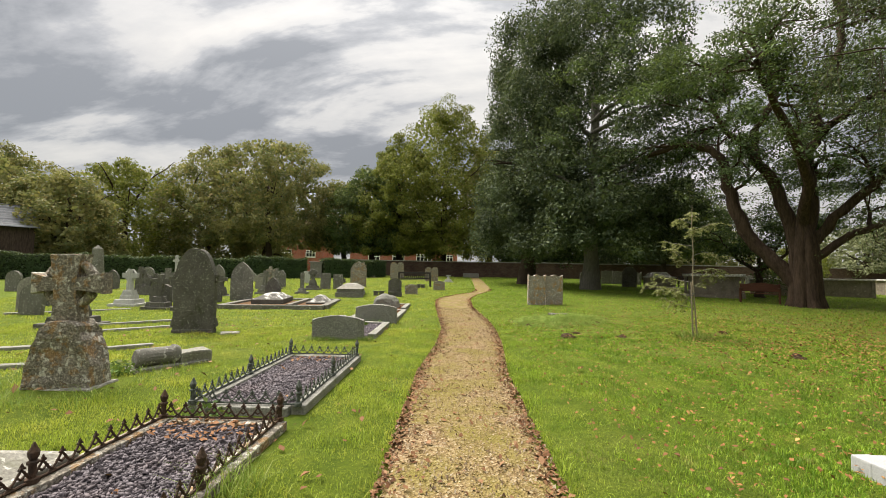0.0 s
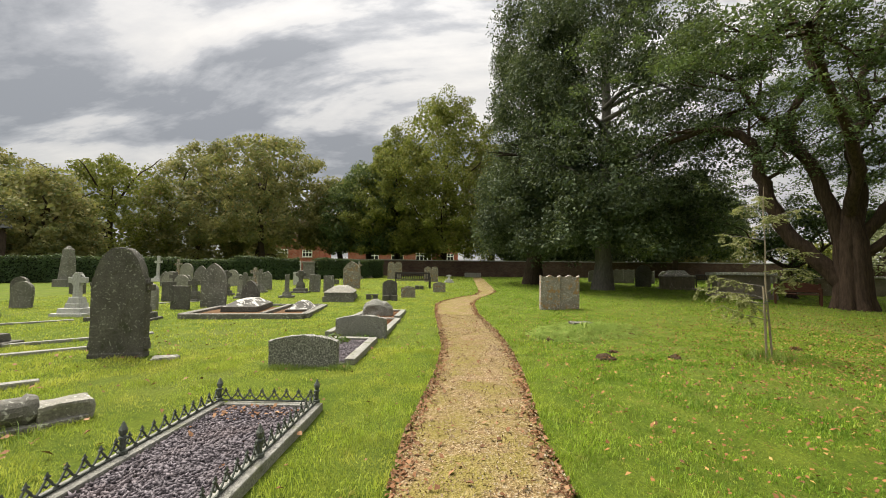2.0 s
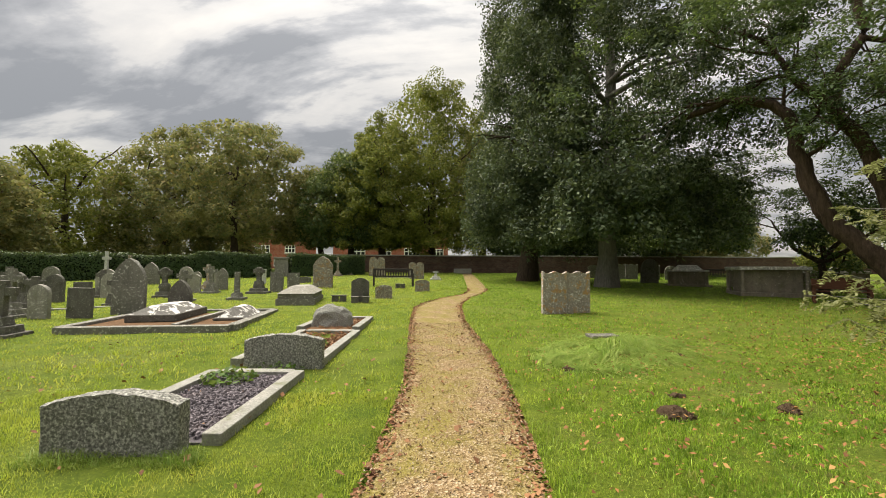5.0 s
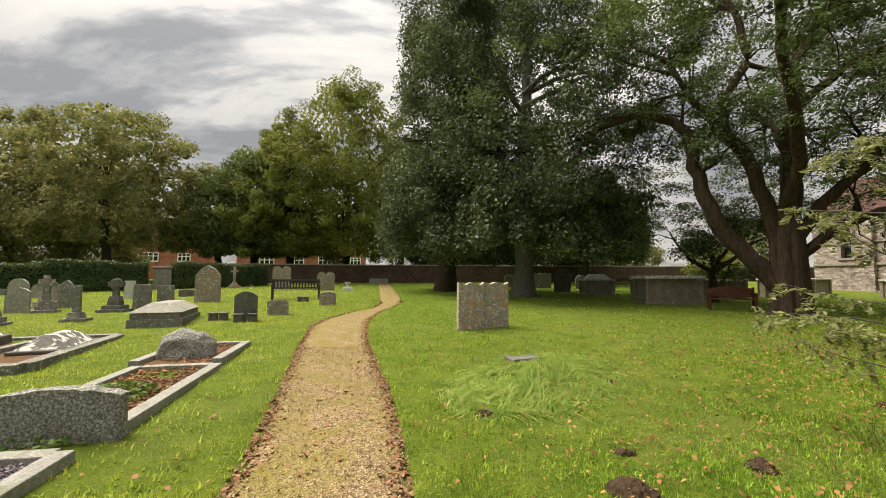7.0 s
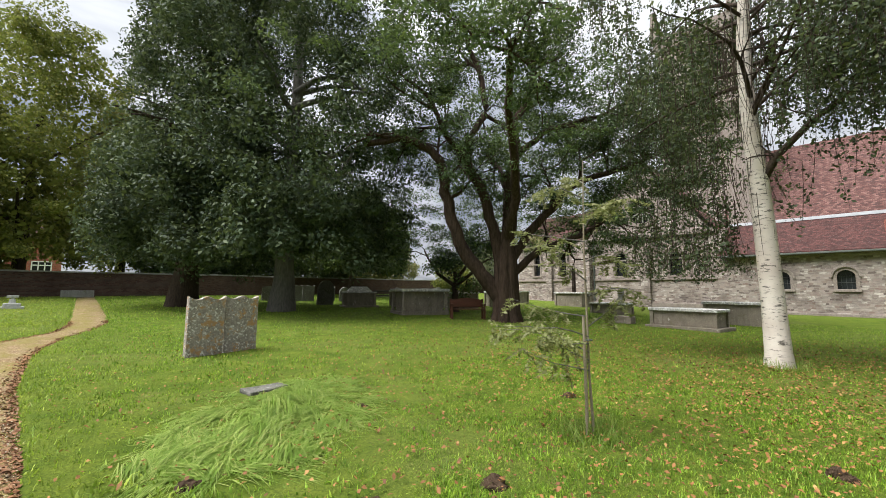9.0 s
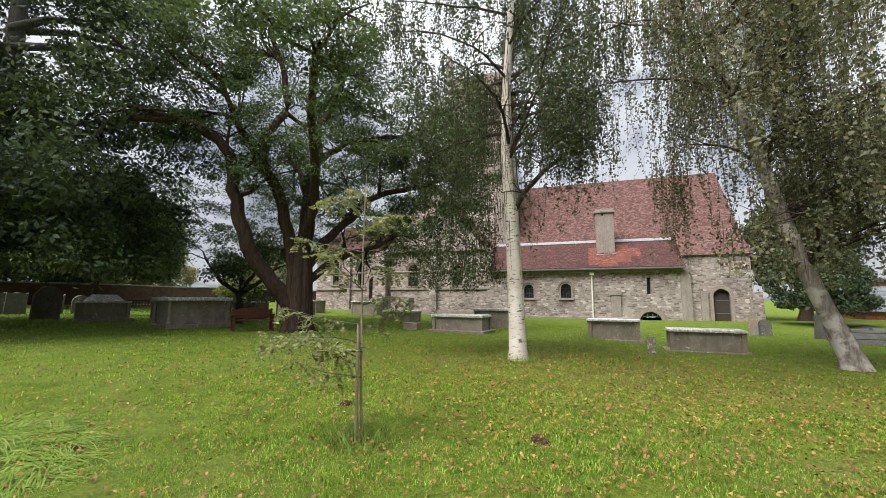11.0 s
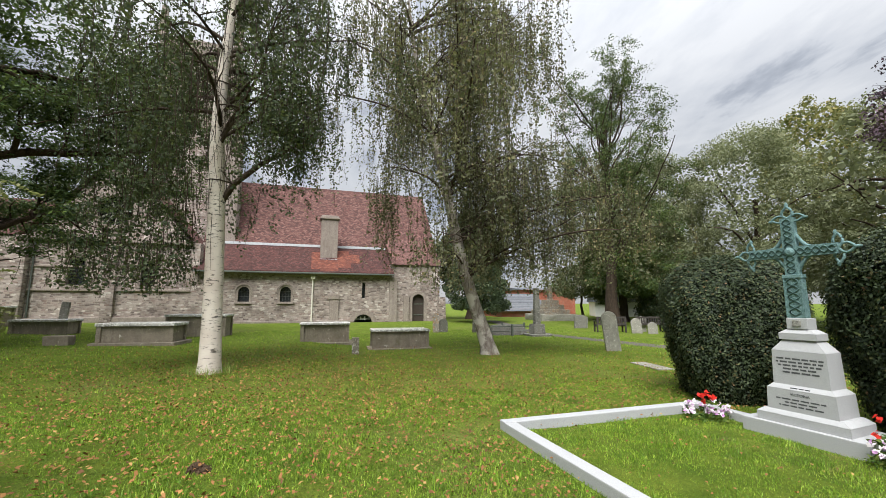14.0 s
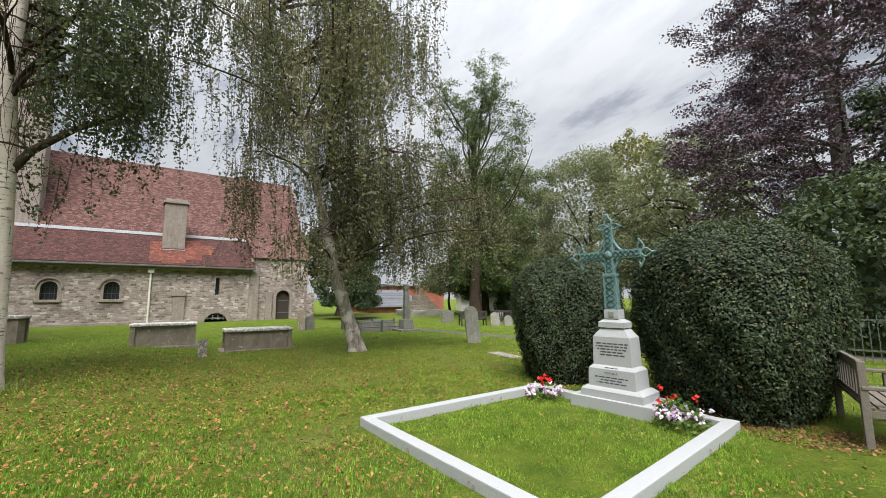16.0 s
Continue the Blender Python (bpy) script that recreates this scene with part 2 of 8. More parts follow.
def tiles(name, tones, row=0.105, wide=0.17, lean=1.35, patch=None):
    """Plain clay tiles in rows, seen along x: rows follow the slope."""
    k = Nodes(name)
    sep = k.n.new("ShaderNodeSeparateXYZ")
    k.l.new(k.vec, sep.inputs[0])
    com = k.n.new("ShaderNodeCombineXYZ")
    k.l.new(sep.outputs[1], com.inputs[0])
    k.l.new(k.math("MULTIPLY", sep.outputs[2], lean), com.inputs[1])
    br = k.n.new("ShaderNodeTexBrick")
    k.l.new(com.outputs[0], br.inputs["Vector"])
    br.inputs["Scale"].default_value = 1.0
    br.inputs["Brick Width"].default_value, br.inputs["Row Height"].default_value = wide, row
    br.inputs["Mortar Size"].default_value, br.inputs["Mortar Smooth"].default_value = 0.008, 0.1
    br.inputs["Color1"].default_value, br.inputs["Color2"].default_value = (0, 0, 0, 1), (1, 1, 1, 1)
    bw_ = k.n.new("ShaderNodeRGBToBW")
    k.l.new(br.outputs["Color"], bw_.inputs[0])
    n = len(tones) - 1
    col = k.ramp(bw_.outputs[0], *[(0.05 + 0.9 * i / n, c) for i, c in enumerate(tones)])
    if patch:
        col = k.mix(k.ramp(k.noise(0.45, 3), (0.56, 0.0), (0.6, 0.75)), col, patch)
    col = k.mix(k.ramp(k.noise(3, 6, 0.7), (0.5, 0.0), (0.7, 0.5)), col, tuple(v * 0.5 for v in tones[0]))
    col = k.mix(k.ramp(k.noise(40, 4, 0.7), (0.6, 0.0), (0.72, 0.6)), col, (0.42, 0.36, 0.32))
    h = k.math("SUBTRACT", 1.0, br.outputs["Fac"])
    return k.surface(col, 0.9, k.bump(h, 0.7, 0.03), spec=0.15)


def plain(name, a, b, scale=8.0, rough=0.6, bump=0.2, metal=0.0, spec=0.4):
    k = Nodes(name)
    f = k.noise(scale, 6, 0.65)
    return k.surface(k.mix(k.ramp(f, (0.3, 0.0), (0.7, 1.0)), a, b), rough, k.bump(k.noise(scale * 6, 4, 0.7), bump, 0.02), metal, spec)


def planks(name, a, b, rough=0.75):
    k = Nodes(name)
    f = k.noise(5, 6, 0.65, 0.5, vec=k.stretched(1.0, 14, 14))
    return k.surface(k.mix(k.ramp(f, (0.3, 0.0), (0.7, 1.0)), a, b), rough, k.bump(f, 0.4, 0.01), spec=0.3)


M_LAWN, M_GRAVEL = grass_ground(), gravel()
M_GREY = stone("grey_headstone", (0.16, 0.155, 0.135), (0.275, 0.265, 0.23), (0.48, 0.48, 0.43), speck=90, cover=0.585, spot=20)
M_DARK = stone("dark_headstone", (0.105, 0.10, 0.088), (0.20, 0.19, 0.165), (0.32, 0.32, 0.28), speck=90, cover=0.60, spot=30, moss=(0.05, 0.055, 0.03))
M_GRANITE = stone("rough_granite", (0.24, 0.24, 0.215), (0.37, 0.365, 0.33), (0.55, 0.55, 0.50), speck=80, bump=1.0, cover=0.62, spot=30, pits=0.75)
M_PALE = stone("pale_limestone", (0.27, 0.26, 0.225), (0.40, 0.385, 0.335), (0.56, 0.55, 0.50), speck=45, cover=0.60, spot=18, moss=(0.16, 0.16, 0.11))
M_WHITE_ST = stone("white_marble_grave", (0.50, 0.50, 0.47), (0.62, 0.62, 0.59), (0.7, 0.7, 0.67), speck=40, bump=0.3, cover=0.7)
M_LICHEN = stone("lichen_sandstone", (0.22, 0.195, 0.16), (0.37, 0.335, 0.28), (0.60, 0.585, 0.52), (0.31, 0.18, 0.07), speck=40, bump=1.0, cover=0.56, pits=0.5)
M_TWIN = stone("lichen_headstone", (0.31, 0.27, 0.23), (0.46, 0.415, 0.37), (0.68, 0.66, 0.62), (0.42, 0.23, 0.08), speck=30, bump=0.9, cover=0.57, spot=22, pits=0.12)
M_CAP = stone("lichen_ledger", (0.50, 0.48, 0.45), (0.66, 0.645, 0.61), (0.78, 0.77, 0.74), speck=22, cover=0.52)
M_LEDGER = stone("dark_ledger_with_white_lichen", (0.12, 0.115, 0.105), (0.22, 0.21, 0.19), (0.66, 0.65, 0.61), speck=40, cover=0.50, spot=5.5)
M_KERB = stone("kerb_stone", (0.27, 0.265, 0.235), (0.38, 0.375, 0.34), (0.5, 0.5, 0.46), speck=60, cover=0.66, moss=(0.12, 0.13, 0.06))
M_CHEST = stone("chest_tomb_stone", (0.25, 0.21, 0.165), (0.43, 0.375, 0.30), (0.60, 0.56, 0.49), speck=110, cover=0.64, moss=(0.17, 0.15, 0.095), spot=9.0)
M_ROYAL = plain("pale_grey_granite", (0.30, 0.305, 0.315), (0.42, 0.425, 0.43), 90, 0.6, 0.15)
M_COPPER = plain("verdigris_bronze", (0.085, 0.165, 0.165), (0.20, 0.31, 0.31), 22, 0.65, 0.5, 0.25)
M_COPPER_DK = plain("dark_bronze", (0.035, 0.07, 0.065), (0.06, 0.12, 0.11), 22, 0.6, 0.4, 0.3)
M_IRON = plain("weathered_iron", (0.06, 0.068, 0.06), (0.15, 0.17, 0.145), 30, 0.75, 0.5, 0.2)
M_RUST = plain("rusty_iron", (0.045, 0.035, 0.028), (0.10, 0.055, 0.03), 25, 0.85, 0.6, 0.1)
M_SLATE = leafy("slate_chippings", ((0.0, (0.075, 0.066, 0.074)), (0.5, (0.135, 0.118, 0.132)), (1.0, (0.22, 0.195, 0.215))), 0.0, 0.75, 0.25, clump=3.0, tint=(0.16, 0.13, 0.135))
M_SLATE_BED = plain("slate_bed", (0.07, 0.06, 0.07), (0.14, 0.125, 0.14), 45, 0.9, 0.8)
M_SOIL = plain("dark_soil", (0.06, 0.04, 0.026), (0.12, 0.082, 0.055), 35, 0.98, 1.0, spec=0.05)
M_LITTER = plain("leaf_mould", (0.10, 0.055, 0.03), (0.20, 0.12, 0.065), 40, 0.95, 1.0, spec=0.1)
M_GRASS = turf("grass_blades", ((0.0, (0.07, 0.15, 0.014)), (0.35, (0.18, 0.33, 0.028)), (0.8, (0.32, 0.48, 0.045)), (1.0, (0.44, 0.52, 0.09))), 0.35, 0.5, 0.25)
M_LONG = leafy("long_grass", ((0.0, (0.14, 0.24, 0.03)), (0.5, (0.24, 0.35, 0.06)), (1.0, (0.42, 0.46, 0.15))), 0.35, 0.5, 0.25, clump=5.0, tint=(0.09, 0.17, 0.02))
M_FALLEN = leafy("fallen_leaves", ((0.0, (0.10, 0.045, 0.022)), (0.45, (0.24, 0.115, 0.042)), (0.8, (0.34, 0.165, 0.055)), (1.0, (0.48, 0.31, 0.11))), 0.1, 0.7, clump=6.0, tint=(0.24, 0.115, 0.042))
M_BROWN = leafy("brown_leaves", ((0.0, (0.10, 0.045, 0.022)), (0.5, (0.20, 0.095, 0.045)), (1.0, (0.34, 0.20, 0.11))), 0.05, 0.8)
M_STONES = leafy("loose_gravel", ((0.0, (0.10, 0.06, 0.032)), (0.5, (0.22, 0.15, 0.085)), (1.0, (0.44, 0.37, 0.27))), 0.0, 0.85)
M_OAK = leafy("evergreen_oak_leaves", ((0.0, (0.018, 0.033, 0.019)), (0.5, (0.055, 0.082, 0.042)), (1.0, (0.16, 0.195, 0.095))), 0.2)
M_CEDAR = leafy("broad_tree_leaves", ((0.0, (0.022, 0.042, 0.024)), (0.5, (0.050, 0.082, 0.038)), (0.85, (0.085, 0.135, 0.045)), (1.0, (0.17, 0.24, 0.05))), 0.26)
M_LIME = leafy("lime_tree_leaves", ((0.0, (0.10, 0.125, 0.055)), (0.5, (0.175, 0.19, 0.075)), (0.9, (0.26, 0.23, 0.085)), (1.0, (0.33, 0.23, 0.08))), 0.38)
M_YLIME = leafy("yellowing_leaves", ((0.0, (0.08, 0.105, 0.022)), (0.5, (0.15, 0.17, 0.032)), (1.0, (0.28, 0.27, 0.055))), 0.35)
M_BIRCH = leafy("birch_leaves", ((0.0, (0.070, 0.082, 0.045)), (0.5, (0.125, 0.135, 0.078)), (0.85, (0.18, 0.17, 0.09)), (1.0, (0.25, 0.185, 0.09))), 0.3)
M_BIRCH_DK = leafy("dark_birch_leaves", ((0.0, (0.026, 0.042, 0.025)), (0.6, (0.060, 0.080, 0.040)), (1.0, (0.13, 0.15, 0.06))), 0.25)
M_ASH = leafy("ash_leaves", ((0.0, (0.032, 0.060, 0.026)), (0.5, (0.070, 0.11, 0.038)), (1.0, (0.18, 0.21, 0.055))), 0.3)
M_OLIVE = leafy("olive_green_leaves", ((0.0, (0.13, 0.15, 0.085)), (0.5, (0.21, 0.23, 0.13)), (1.0, (0.30, 0.31, 0.17))), 0.35)
M_PURPLE = leafy("copper_beech_leaves", ((0.0, (0.060, 0.040, 0.056)), (0.5, (0.115, 0.075, 0.100)), (1.0, (0.22, 0.15, 0.20))), 0.03)
M_YEW = leafy("clipped_yew_leaves", ((0.0, (0.011, 0.020, 0.011)), (0.5, (0.030, 0.048, 0.022)), (0.88, (0.068, 0.094, 0.038)), (0.95, (0.13, 0.14, 0.05)), (1.0, (0.21, 0.11, 0.055))), 0.12, 0.6, 0.3, clump=7.0, tint=(0.055, 0.080, 0.033))
# near-black colour stands in for the shade inside clipped bushes
M_INNER_SHADE = plain("bush_inner_shade", (0.010, 0.014, 0.009), (0.02, 0.024, 0.014), 12, 0.95, 0.8, spec=0.05)
M_HEDGE = leafy("hedge_leaves", ((0.0, (0.020, 0.040, 0.018)), (0.5, (0.040, 0.070, 0.026)), (1.0, (0.075, 0.11, 0.035))), 0.2)
M_SAP = leafy("rowan_leaves", ((0.0, (0.13, 0.15, 0.05)), (0.5, (0.22, 0.23, 0.10)), (1.0, (0.33, 0.32, 0.18))), 0.4)
M_BARK = bark("dark_bark", (0.035, 0.026, 0.020), (0.085, 0.062, 0.046))
M_BARK_RED = bark("reddish_bark", (0.030, 0.021, 0.016), (0.080, 0.054, 0.038), scale=4)
M_BARK_GREY = bark("grey_bark", (0.10, 0.095, 0.085), (0.19, 0.18, 0.155))
M_STAKE = planks("stake_wood", (0.20, 0.16, 0.11), (0.33, 0.28, 0.20))
M_BENCH = planks("weathered_bench_wood", (0.10, 0.085, 0.07), (0.20, 0.175, 0.145))
M_BENCH_DK = planks("dark_bench_wood", (0.03, 0.026, 0.024), (0.065, 0.055, 0.05))
M_BENCH_RED = planks("varnished_bench_wood", (0.055, 0.02, 0.011), (0.105, 0.04, 0.02))
M_DOOR = planks("dark_oak_door", (0.03, 0.022, 0.018), (0.06, 0.045, 0.036))
M_CHURCH = rubble("church_rubble", ((0.13, 0.10, 0.09), (0.30, 0.25, 0.22), (0.46, 0.40, 0.355), (0.24, 0.165, 0.14), (0.62, 0.565, 0.51)), (0.36, 0.315, 0.28), 0.25, 0.115, 1.3, 0.26)
M_ASHLAR = stone("church_dressed_stone", (0.27, 0.22, 0.19), (0.40, 0.35, 0.305), speck=30, bump=0.4)
M_BRICK = rubble("red_brick", ((0.30, 0.065, 0.04), (0.37, 0.085, 0.048), (0.44, 0.12, 0.065)), (0.34, 0.25, 0.2), 0.23, 0.075, 0.4)
M_BRICKWALL = rubble("old_brick_wall", ((0.055, 0.03, 0.022), (0.085, 0.045, 0.032), (0.12, 0.075, 0.055)), (0.09, 0.075, 0.06), 0.23, 0.075, 0.5)
M_ROOF_LOW = tiles("aisle_roof_tiles", ((0.045, 0.024, 0.022), (0.072, 0.032, 0.029), (0.105, 0.046, 0.040)))
M_ROOF_TOP = tiles("nave_roof_tiles", ((0.075, 0.042, 0.038), (0.125, 0.060, 0.052), (0.19, 0.105, 0.092)))
M_ROOF_NEW = tiles("newer_orange_tiles", ((0.10, 0.040, 0.030), (0.145, 0.050, 0.035), (0.20, 0.075, 0.05)))
M_ROOF_SLATE = tiles("slate_roof", ((0.09, 0.095, 0.11), (0.14, 0.147, 0.16), (0.19, 0.20, 0.215)), 0.18, 0.28)
M_LEAD = plain("lead_flashing", (0.42, 0.44, 0.47), (0.55, 0.57, 0.6), 6, 0.5, 0.1)
M_PIPE = plain("cream_painted_pipe", (0.55, 0.52, 0.45), (0.66, 0.63, 0.56), 10, 0.5, 0.05)
M_GLASS = plain("dark_leaded_glass", (0.012, 0.014, 0.016), (0.03, 0.034, 0.036), 14, 0.18, 0.25, spec=0.6)
M_WHITE = plain("white_paint", (0.72, 0.72, 0.70), (0.80, 0.80, 0.78), 5, 0.5, 0.05)
M_FRAME = plain("grey_lead_bars", (0.05, 0.052, 0.052), (0.09, 0.092, 0.092), 12, 0.6, 0.1)
M_INK = plain("dark_inscription", (0.05, 0.052, 0.055), (0.08, 0.082, 0.085), 30, 0.8, 0.05)
M_RED = leafy("red_petals", ((0.0, (0.45, 0.012, 0.01)), (1.0, (0.62, 0.03, 0.02))), 0.2)
M_PINK = leafy("pink_white_petals", ((0.0, (0.62, 0.16, 0.38)), (0.4, (0.50, 0.26, 0.58)), (0.7, (0.76, 0.70, 0.76)), (1.0, (0.80, 0.78, 0.78))), 0.2)
M_BEDDING = leafy("bedding_leaves", ((0.0, (0.04, 0.09, 0.02)), (0.6, (0.09, 0.16, 0.03)), (1.0, (0.20, 0.22, 0.05))), 0.3)


def birch_bark():
    k = Nodes("birch_bark")
    f = k.noise(5, 6, 0.7, 0.2, vec=k.stretched(1.2, 1.2, 5.0))
    col = k.mix(k.ramp(k.noise(1.3, 4), (0.35, 0.0), (0.65, 1.0)), (0.54, 0.465, 0.405), (0.72, 0.66, 0.59))
    col = k.mix(k.ramp(f, (0.55, 0.0), (0.62, 0.9)), col, (0.06, 0.05, 0.042))
    return k.surface(col, 0.8, k.bump(f, 0.4, 0.02), spec=0.25)


M_BIRCH_BARK = birch_bark()
M_BIRCH_OLD = bark("old_birch_bark", (0.12, 0.095, 0.08), (0.32, 0.285, 0.25), (0.52, 0.48, 0.43), 5.0)

# ---- ground shape ----
def soft_step(u):
    c = np.clip(u, 0.0, 1.0)
    return c * c * (3 - 2 * c)


def soft_ramp(u, k):
    return k * np.log1p(np.exp(np.clip(u / k, -40, 40)))


PATH_Y = np.array([-20.0, 0.0, 2.4, 5.5, 7.5, 9.4, 11.2, 14.5, 17.0, 18.2, 19.8, 21.2, 23.0, 26.0, 31.0, 41.0])
PATH_L = np.array([-0.23, -0.23, -0.23, -0.22, -0.06, -0.02, -0.14, -0.38, -0.48, -0.26, 0.38, 1.2, 1.5, 1.6, 1.75, 2.0])
PATH_R = np.array([0.9, 0.9, 0.93, 0.97, 1.15, 1.24, 1.2, 0.98, 1.0, 1.12, 1.45, 2.0, 2.45, 2.6, 2.7, 2.85])


def height(x, y):
    """Lie of the land: level by the path, rising gently ahead, a little lower to the right."""
    s = soft_step((x - 22) / 8.0)
    dip = -0.22 * soft_step((7.0 - y) / 3.5) * soft_step((x - 1.2) / 2.0) * (1 - soft_step((x - 20) / 8.0))
    rise = 0.034 * (soft_ramp(y - 12, 2.5) - soft_ramp(y - 46, 3.0))
    return dip + rise + 0.12 * s * np.clip((40 - y) / 15.0, 0, 1)


def hz(x, y):
    return float(height(np.float64(x), np.float64(y)))


def path_inside(x, y):
    """Distance inward from the nearer path edge (positive on the path)."""
    left, right = np.interp(y, PATH_Y, PATH_L), np.interp(y, PATH_Y, PATH_R)
    return np.minimum(x - left, right - x)


# ---- mesh helpers ----
def mesh_of(name, verts, faces, material, smooth=False):
    me = bpy.data.meshes.new(name)
    me.from_pydata([tuple(v) for v in verts], [], [tuple(f) for f in faces])
    me.materials.append(material)
    if smooth:
        me.polygons.foreach_set("use_smooth", [True] * len(me.polygons))
    me.update()
    return me


def fast_mesh(name, verts, corners, material, smooth=False):
    """Mesh of n-sided faces from arrays: verts (V, 3), corners (F, n)."""
    verts, corners = np.asarray(verts, np.float32), np.asarray(corners, np.int32)
    f, n = corners.shape
    me = bpy.data.meshes.new(name)
    me.vertices.add(len(verts))
    me.vertices.foreach_set("co", verts.ravel())
    me.loops.add(f * n)
    me.loops.foreach_set("vertex_index", corners.ravel())
    me.polygons.add(f)
    me.polygons.foreach_set("loop_start", np.arange(0, f * n, n, dtype=np.int32))
    if smooth:
        me.polygons.foreach_set("use_smooth", np.ones(f, bool))
    me.materials.append(material)
    me.update(calc_edges=True)
    return me


def bm_mesh(name, bm, material, smooth=False):
    bmesh.ops.recalc_face_normals(bm, faces=bm.faces)
    me = bpy.data.meshes.new(name)
    bm.to_mesh(me)
    bm.free()
    me.materials.append(material)
    if smooth:
        me.polygons.foreach_set("use_smooth", [True] * len(me.polygons))
    return me


def part(name, bm, material, parent, label="", smooth=False):
    """Links a bmesh (or a finished mesh) as one mesh object under a thing or a part."""
    me = bm if isinstance(bm, bpy.types.Mesh) else bm_mesh(name, bm, material, smooth)
    ob = new(name, me)
    ob.parent = parent
    return tagged(ob, label)


def place(x, y, rz=0.0, z=None, lean=0.0, tip=0.0):
    return pose(x, y, hz(x, y) - 0.02 if z is None else z, tip, lean, rz)


def thing(name, label, category, m, group="", kind=""):
    ob = new(name)
    ob.empty_display_size = 0.2
    ob.matrix_world = m
    return tagged(ob, label, category, group, kind)


def solid(name, bm, material, label, category, m, group="", kind="", smooth=False):
    me = bm if isinstance(bm, bpy.types.Mesh) else bm_mesh(name, bm, material, smooth)
    ob = new(name, me)
    ob.matrix_world = m
    return tagged(ob, label, category, group, kind)


def box(bm, x0, x1, y0, y1, z0, z1, bevel=0.0, taper=0.0):
    """A box; taper draws its top in by that share on each side."""
    cx, cy = (x0 + x1) / 2, (y0 + y1) / 2
    vs = []
    for z, k in ((z0, 1.0), (z1, 1.0 - taper)):
        for x, y in ((x0, y0), (x1, y0), (x1, y1), (x0, y1)):
            vs.append(bm.verts.new((cx + (x - cx) * k, cy + (y - cy) * k, z)))
    fs = [bm.faces.new([vs[i] for i in q]) for q in ((3, 2, 1, 0), (4, 5, 6, 7), (0, 1, 5, 4), (1, 2, 6, 5), (2, 3, 7, 6), (3, 0, 4, 7))]
    if bevel:
        edges = list({e for f in fs for e in f.edges})
        bmesh.ops.bevel(bm, geom=edges, offset=bevel, segments=2, affect="EDGES", profile=0.6)
    return bm


def boxed(*args, **kw):
    return box(bmesh.new(), *args, **kw)


def hipped(bm, x0, x1, y0, y1, z0, z1, in_x, in_y):
    """A hipped lid: rectangle below, smaller rectangle above."""
    lo = [bm.verts.new((x, y, z0)) for x, y in ((x0, y0), (x1, y0), (x1, y1), (x0, y1))]
    hi = [bm.verts.new((x, y, z1)) for x, y in ((x0 + in_x, y0 + in_y), (x1 - in_x, y0 + in_y), (x1 - in_x, y1 - in_y), (x0 + in_x, y1 - in_y))]
    bm.faces.new(lo[::-1])
    bm.faces.new(hi)
    for i in range(4):
        bm.faces.new((lo[i], lo[(i + 1) % 4], hi[(i + 1) % 4], hi[i]))
    return bm


def slab(outline, thick, bevel=0.012):
    """Upright slab: outline of (x, z), thickness along y about 0, edges rounded."""
    bm = bmesh.new()
    front = [bm.verts.new((x, -thick / 2, z)) for x, z in outline]
    back = [bm.verts.new((x, thick / 2, z)) for x, z in outline]
    bm.faces.new(front)
    bm.faces.new(back[::-1])
    n = len(outline)
    for i in range(n):
        j = (i + 1) % n
        bm.faces.new((front[j], front[i], back[i], back[j]))
    if bevel:
        rim = [e for e in bm.edges if abs(e.verts[0].co.y - e.verts[1].co.y) < 1e-6]
        bmesh.ops.bevel(bm, geom=rim, offset=bevel, segments=2, affect="EDGES", profile=0.6)
    return bm


def roughen(bm, amount, size, cuts=0):
    """Knocks a stone about: its vertices are moved by noise."""
    if cuts:
        bmesh.ops.triangulate(bm, faces=[f for f in bm.faces if len(f.verts) > 4])
        bmesh.ops.subdivide_edges(bm, edges=bm.edges[:], cuts=cuts, use_grid_fill=True)
    off = Vector((random.random() * 50, random.random() * 50, 0))
    for v in bm.verts:
        v.co += noise.noise_vector(v.co / size + off) * amount
    return bm


def tube_arrays(lines, sides=7):
    """Tapered tubes along polylines [(points, radii)]: vertices and quads."""
    vs, fs, base = [], [], 0
    ring = np.arange(sides) * 2 * np.pi / sides
    for pts, rad in lines:
        pts, rad = np.asarray(pts, float), np.asarray(rad, float)
        n = len(pts)
        tang = np.gradient(pts, axis=0)
        tang /= np.linalg.norm(tang, axis=1)[:, None] + 1e-9
        ref = np.where(np.abs(tang[:, 2:3]) > 0.92, np.array([[1.0, 0, 0]]), np.array([[0, 0, 1.0]]))
        u = np.cross(tang, ref)
        u /= np.linalg.norm(u, axis=1)[:, None] + 1e-9
        w = np.cross(tang, u)
        p = pts[:, None] + rad[:, None, None] * (np.cos(ring)[None, :, None] * u[:, None] + np.sin(ring)[None, :, None] * w[:, None])
        vs.append(p.reshape(-1, 3))
        i, j = np.meshgrid(np.arange(n - 1), np.arange(sides), indexing="ij")
        k = (j + 1) % sides
        fs.append(base + np.stack([i * sides + j, i * sides + k, (i + 1) * sides + k, (i + 1) * sides + j], -1).reshape(-1, 4))
        base += n * sides
    return np.concatenate(vs), np.concatenate(fs)


def tube_mesh(name, lines, material, sides=7):
    v, f = tube_arrays(lines, sides)
    return fast_mesh(name, v, f, material, True)


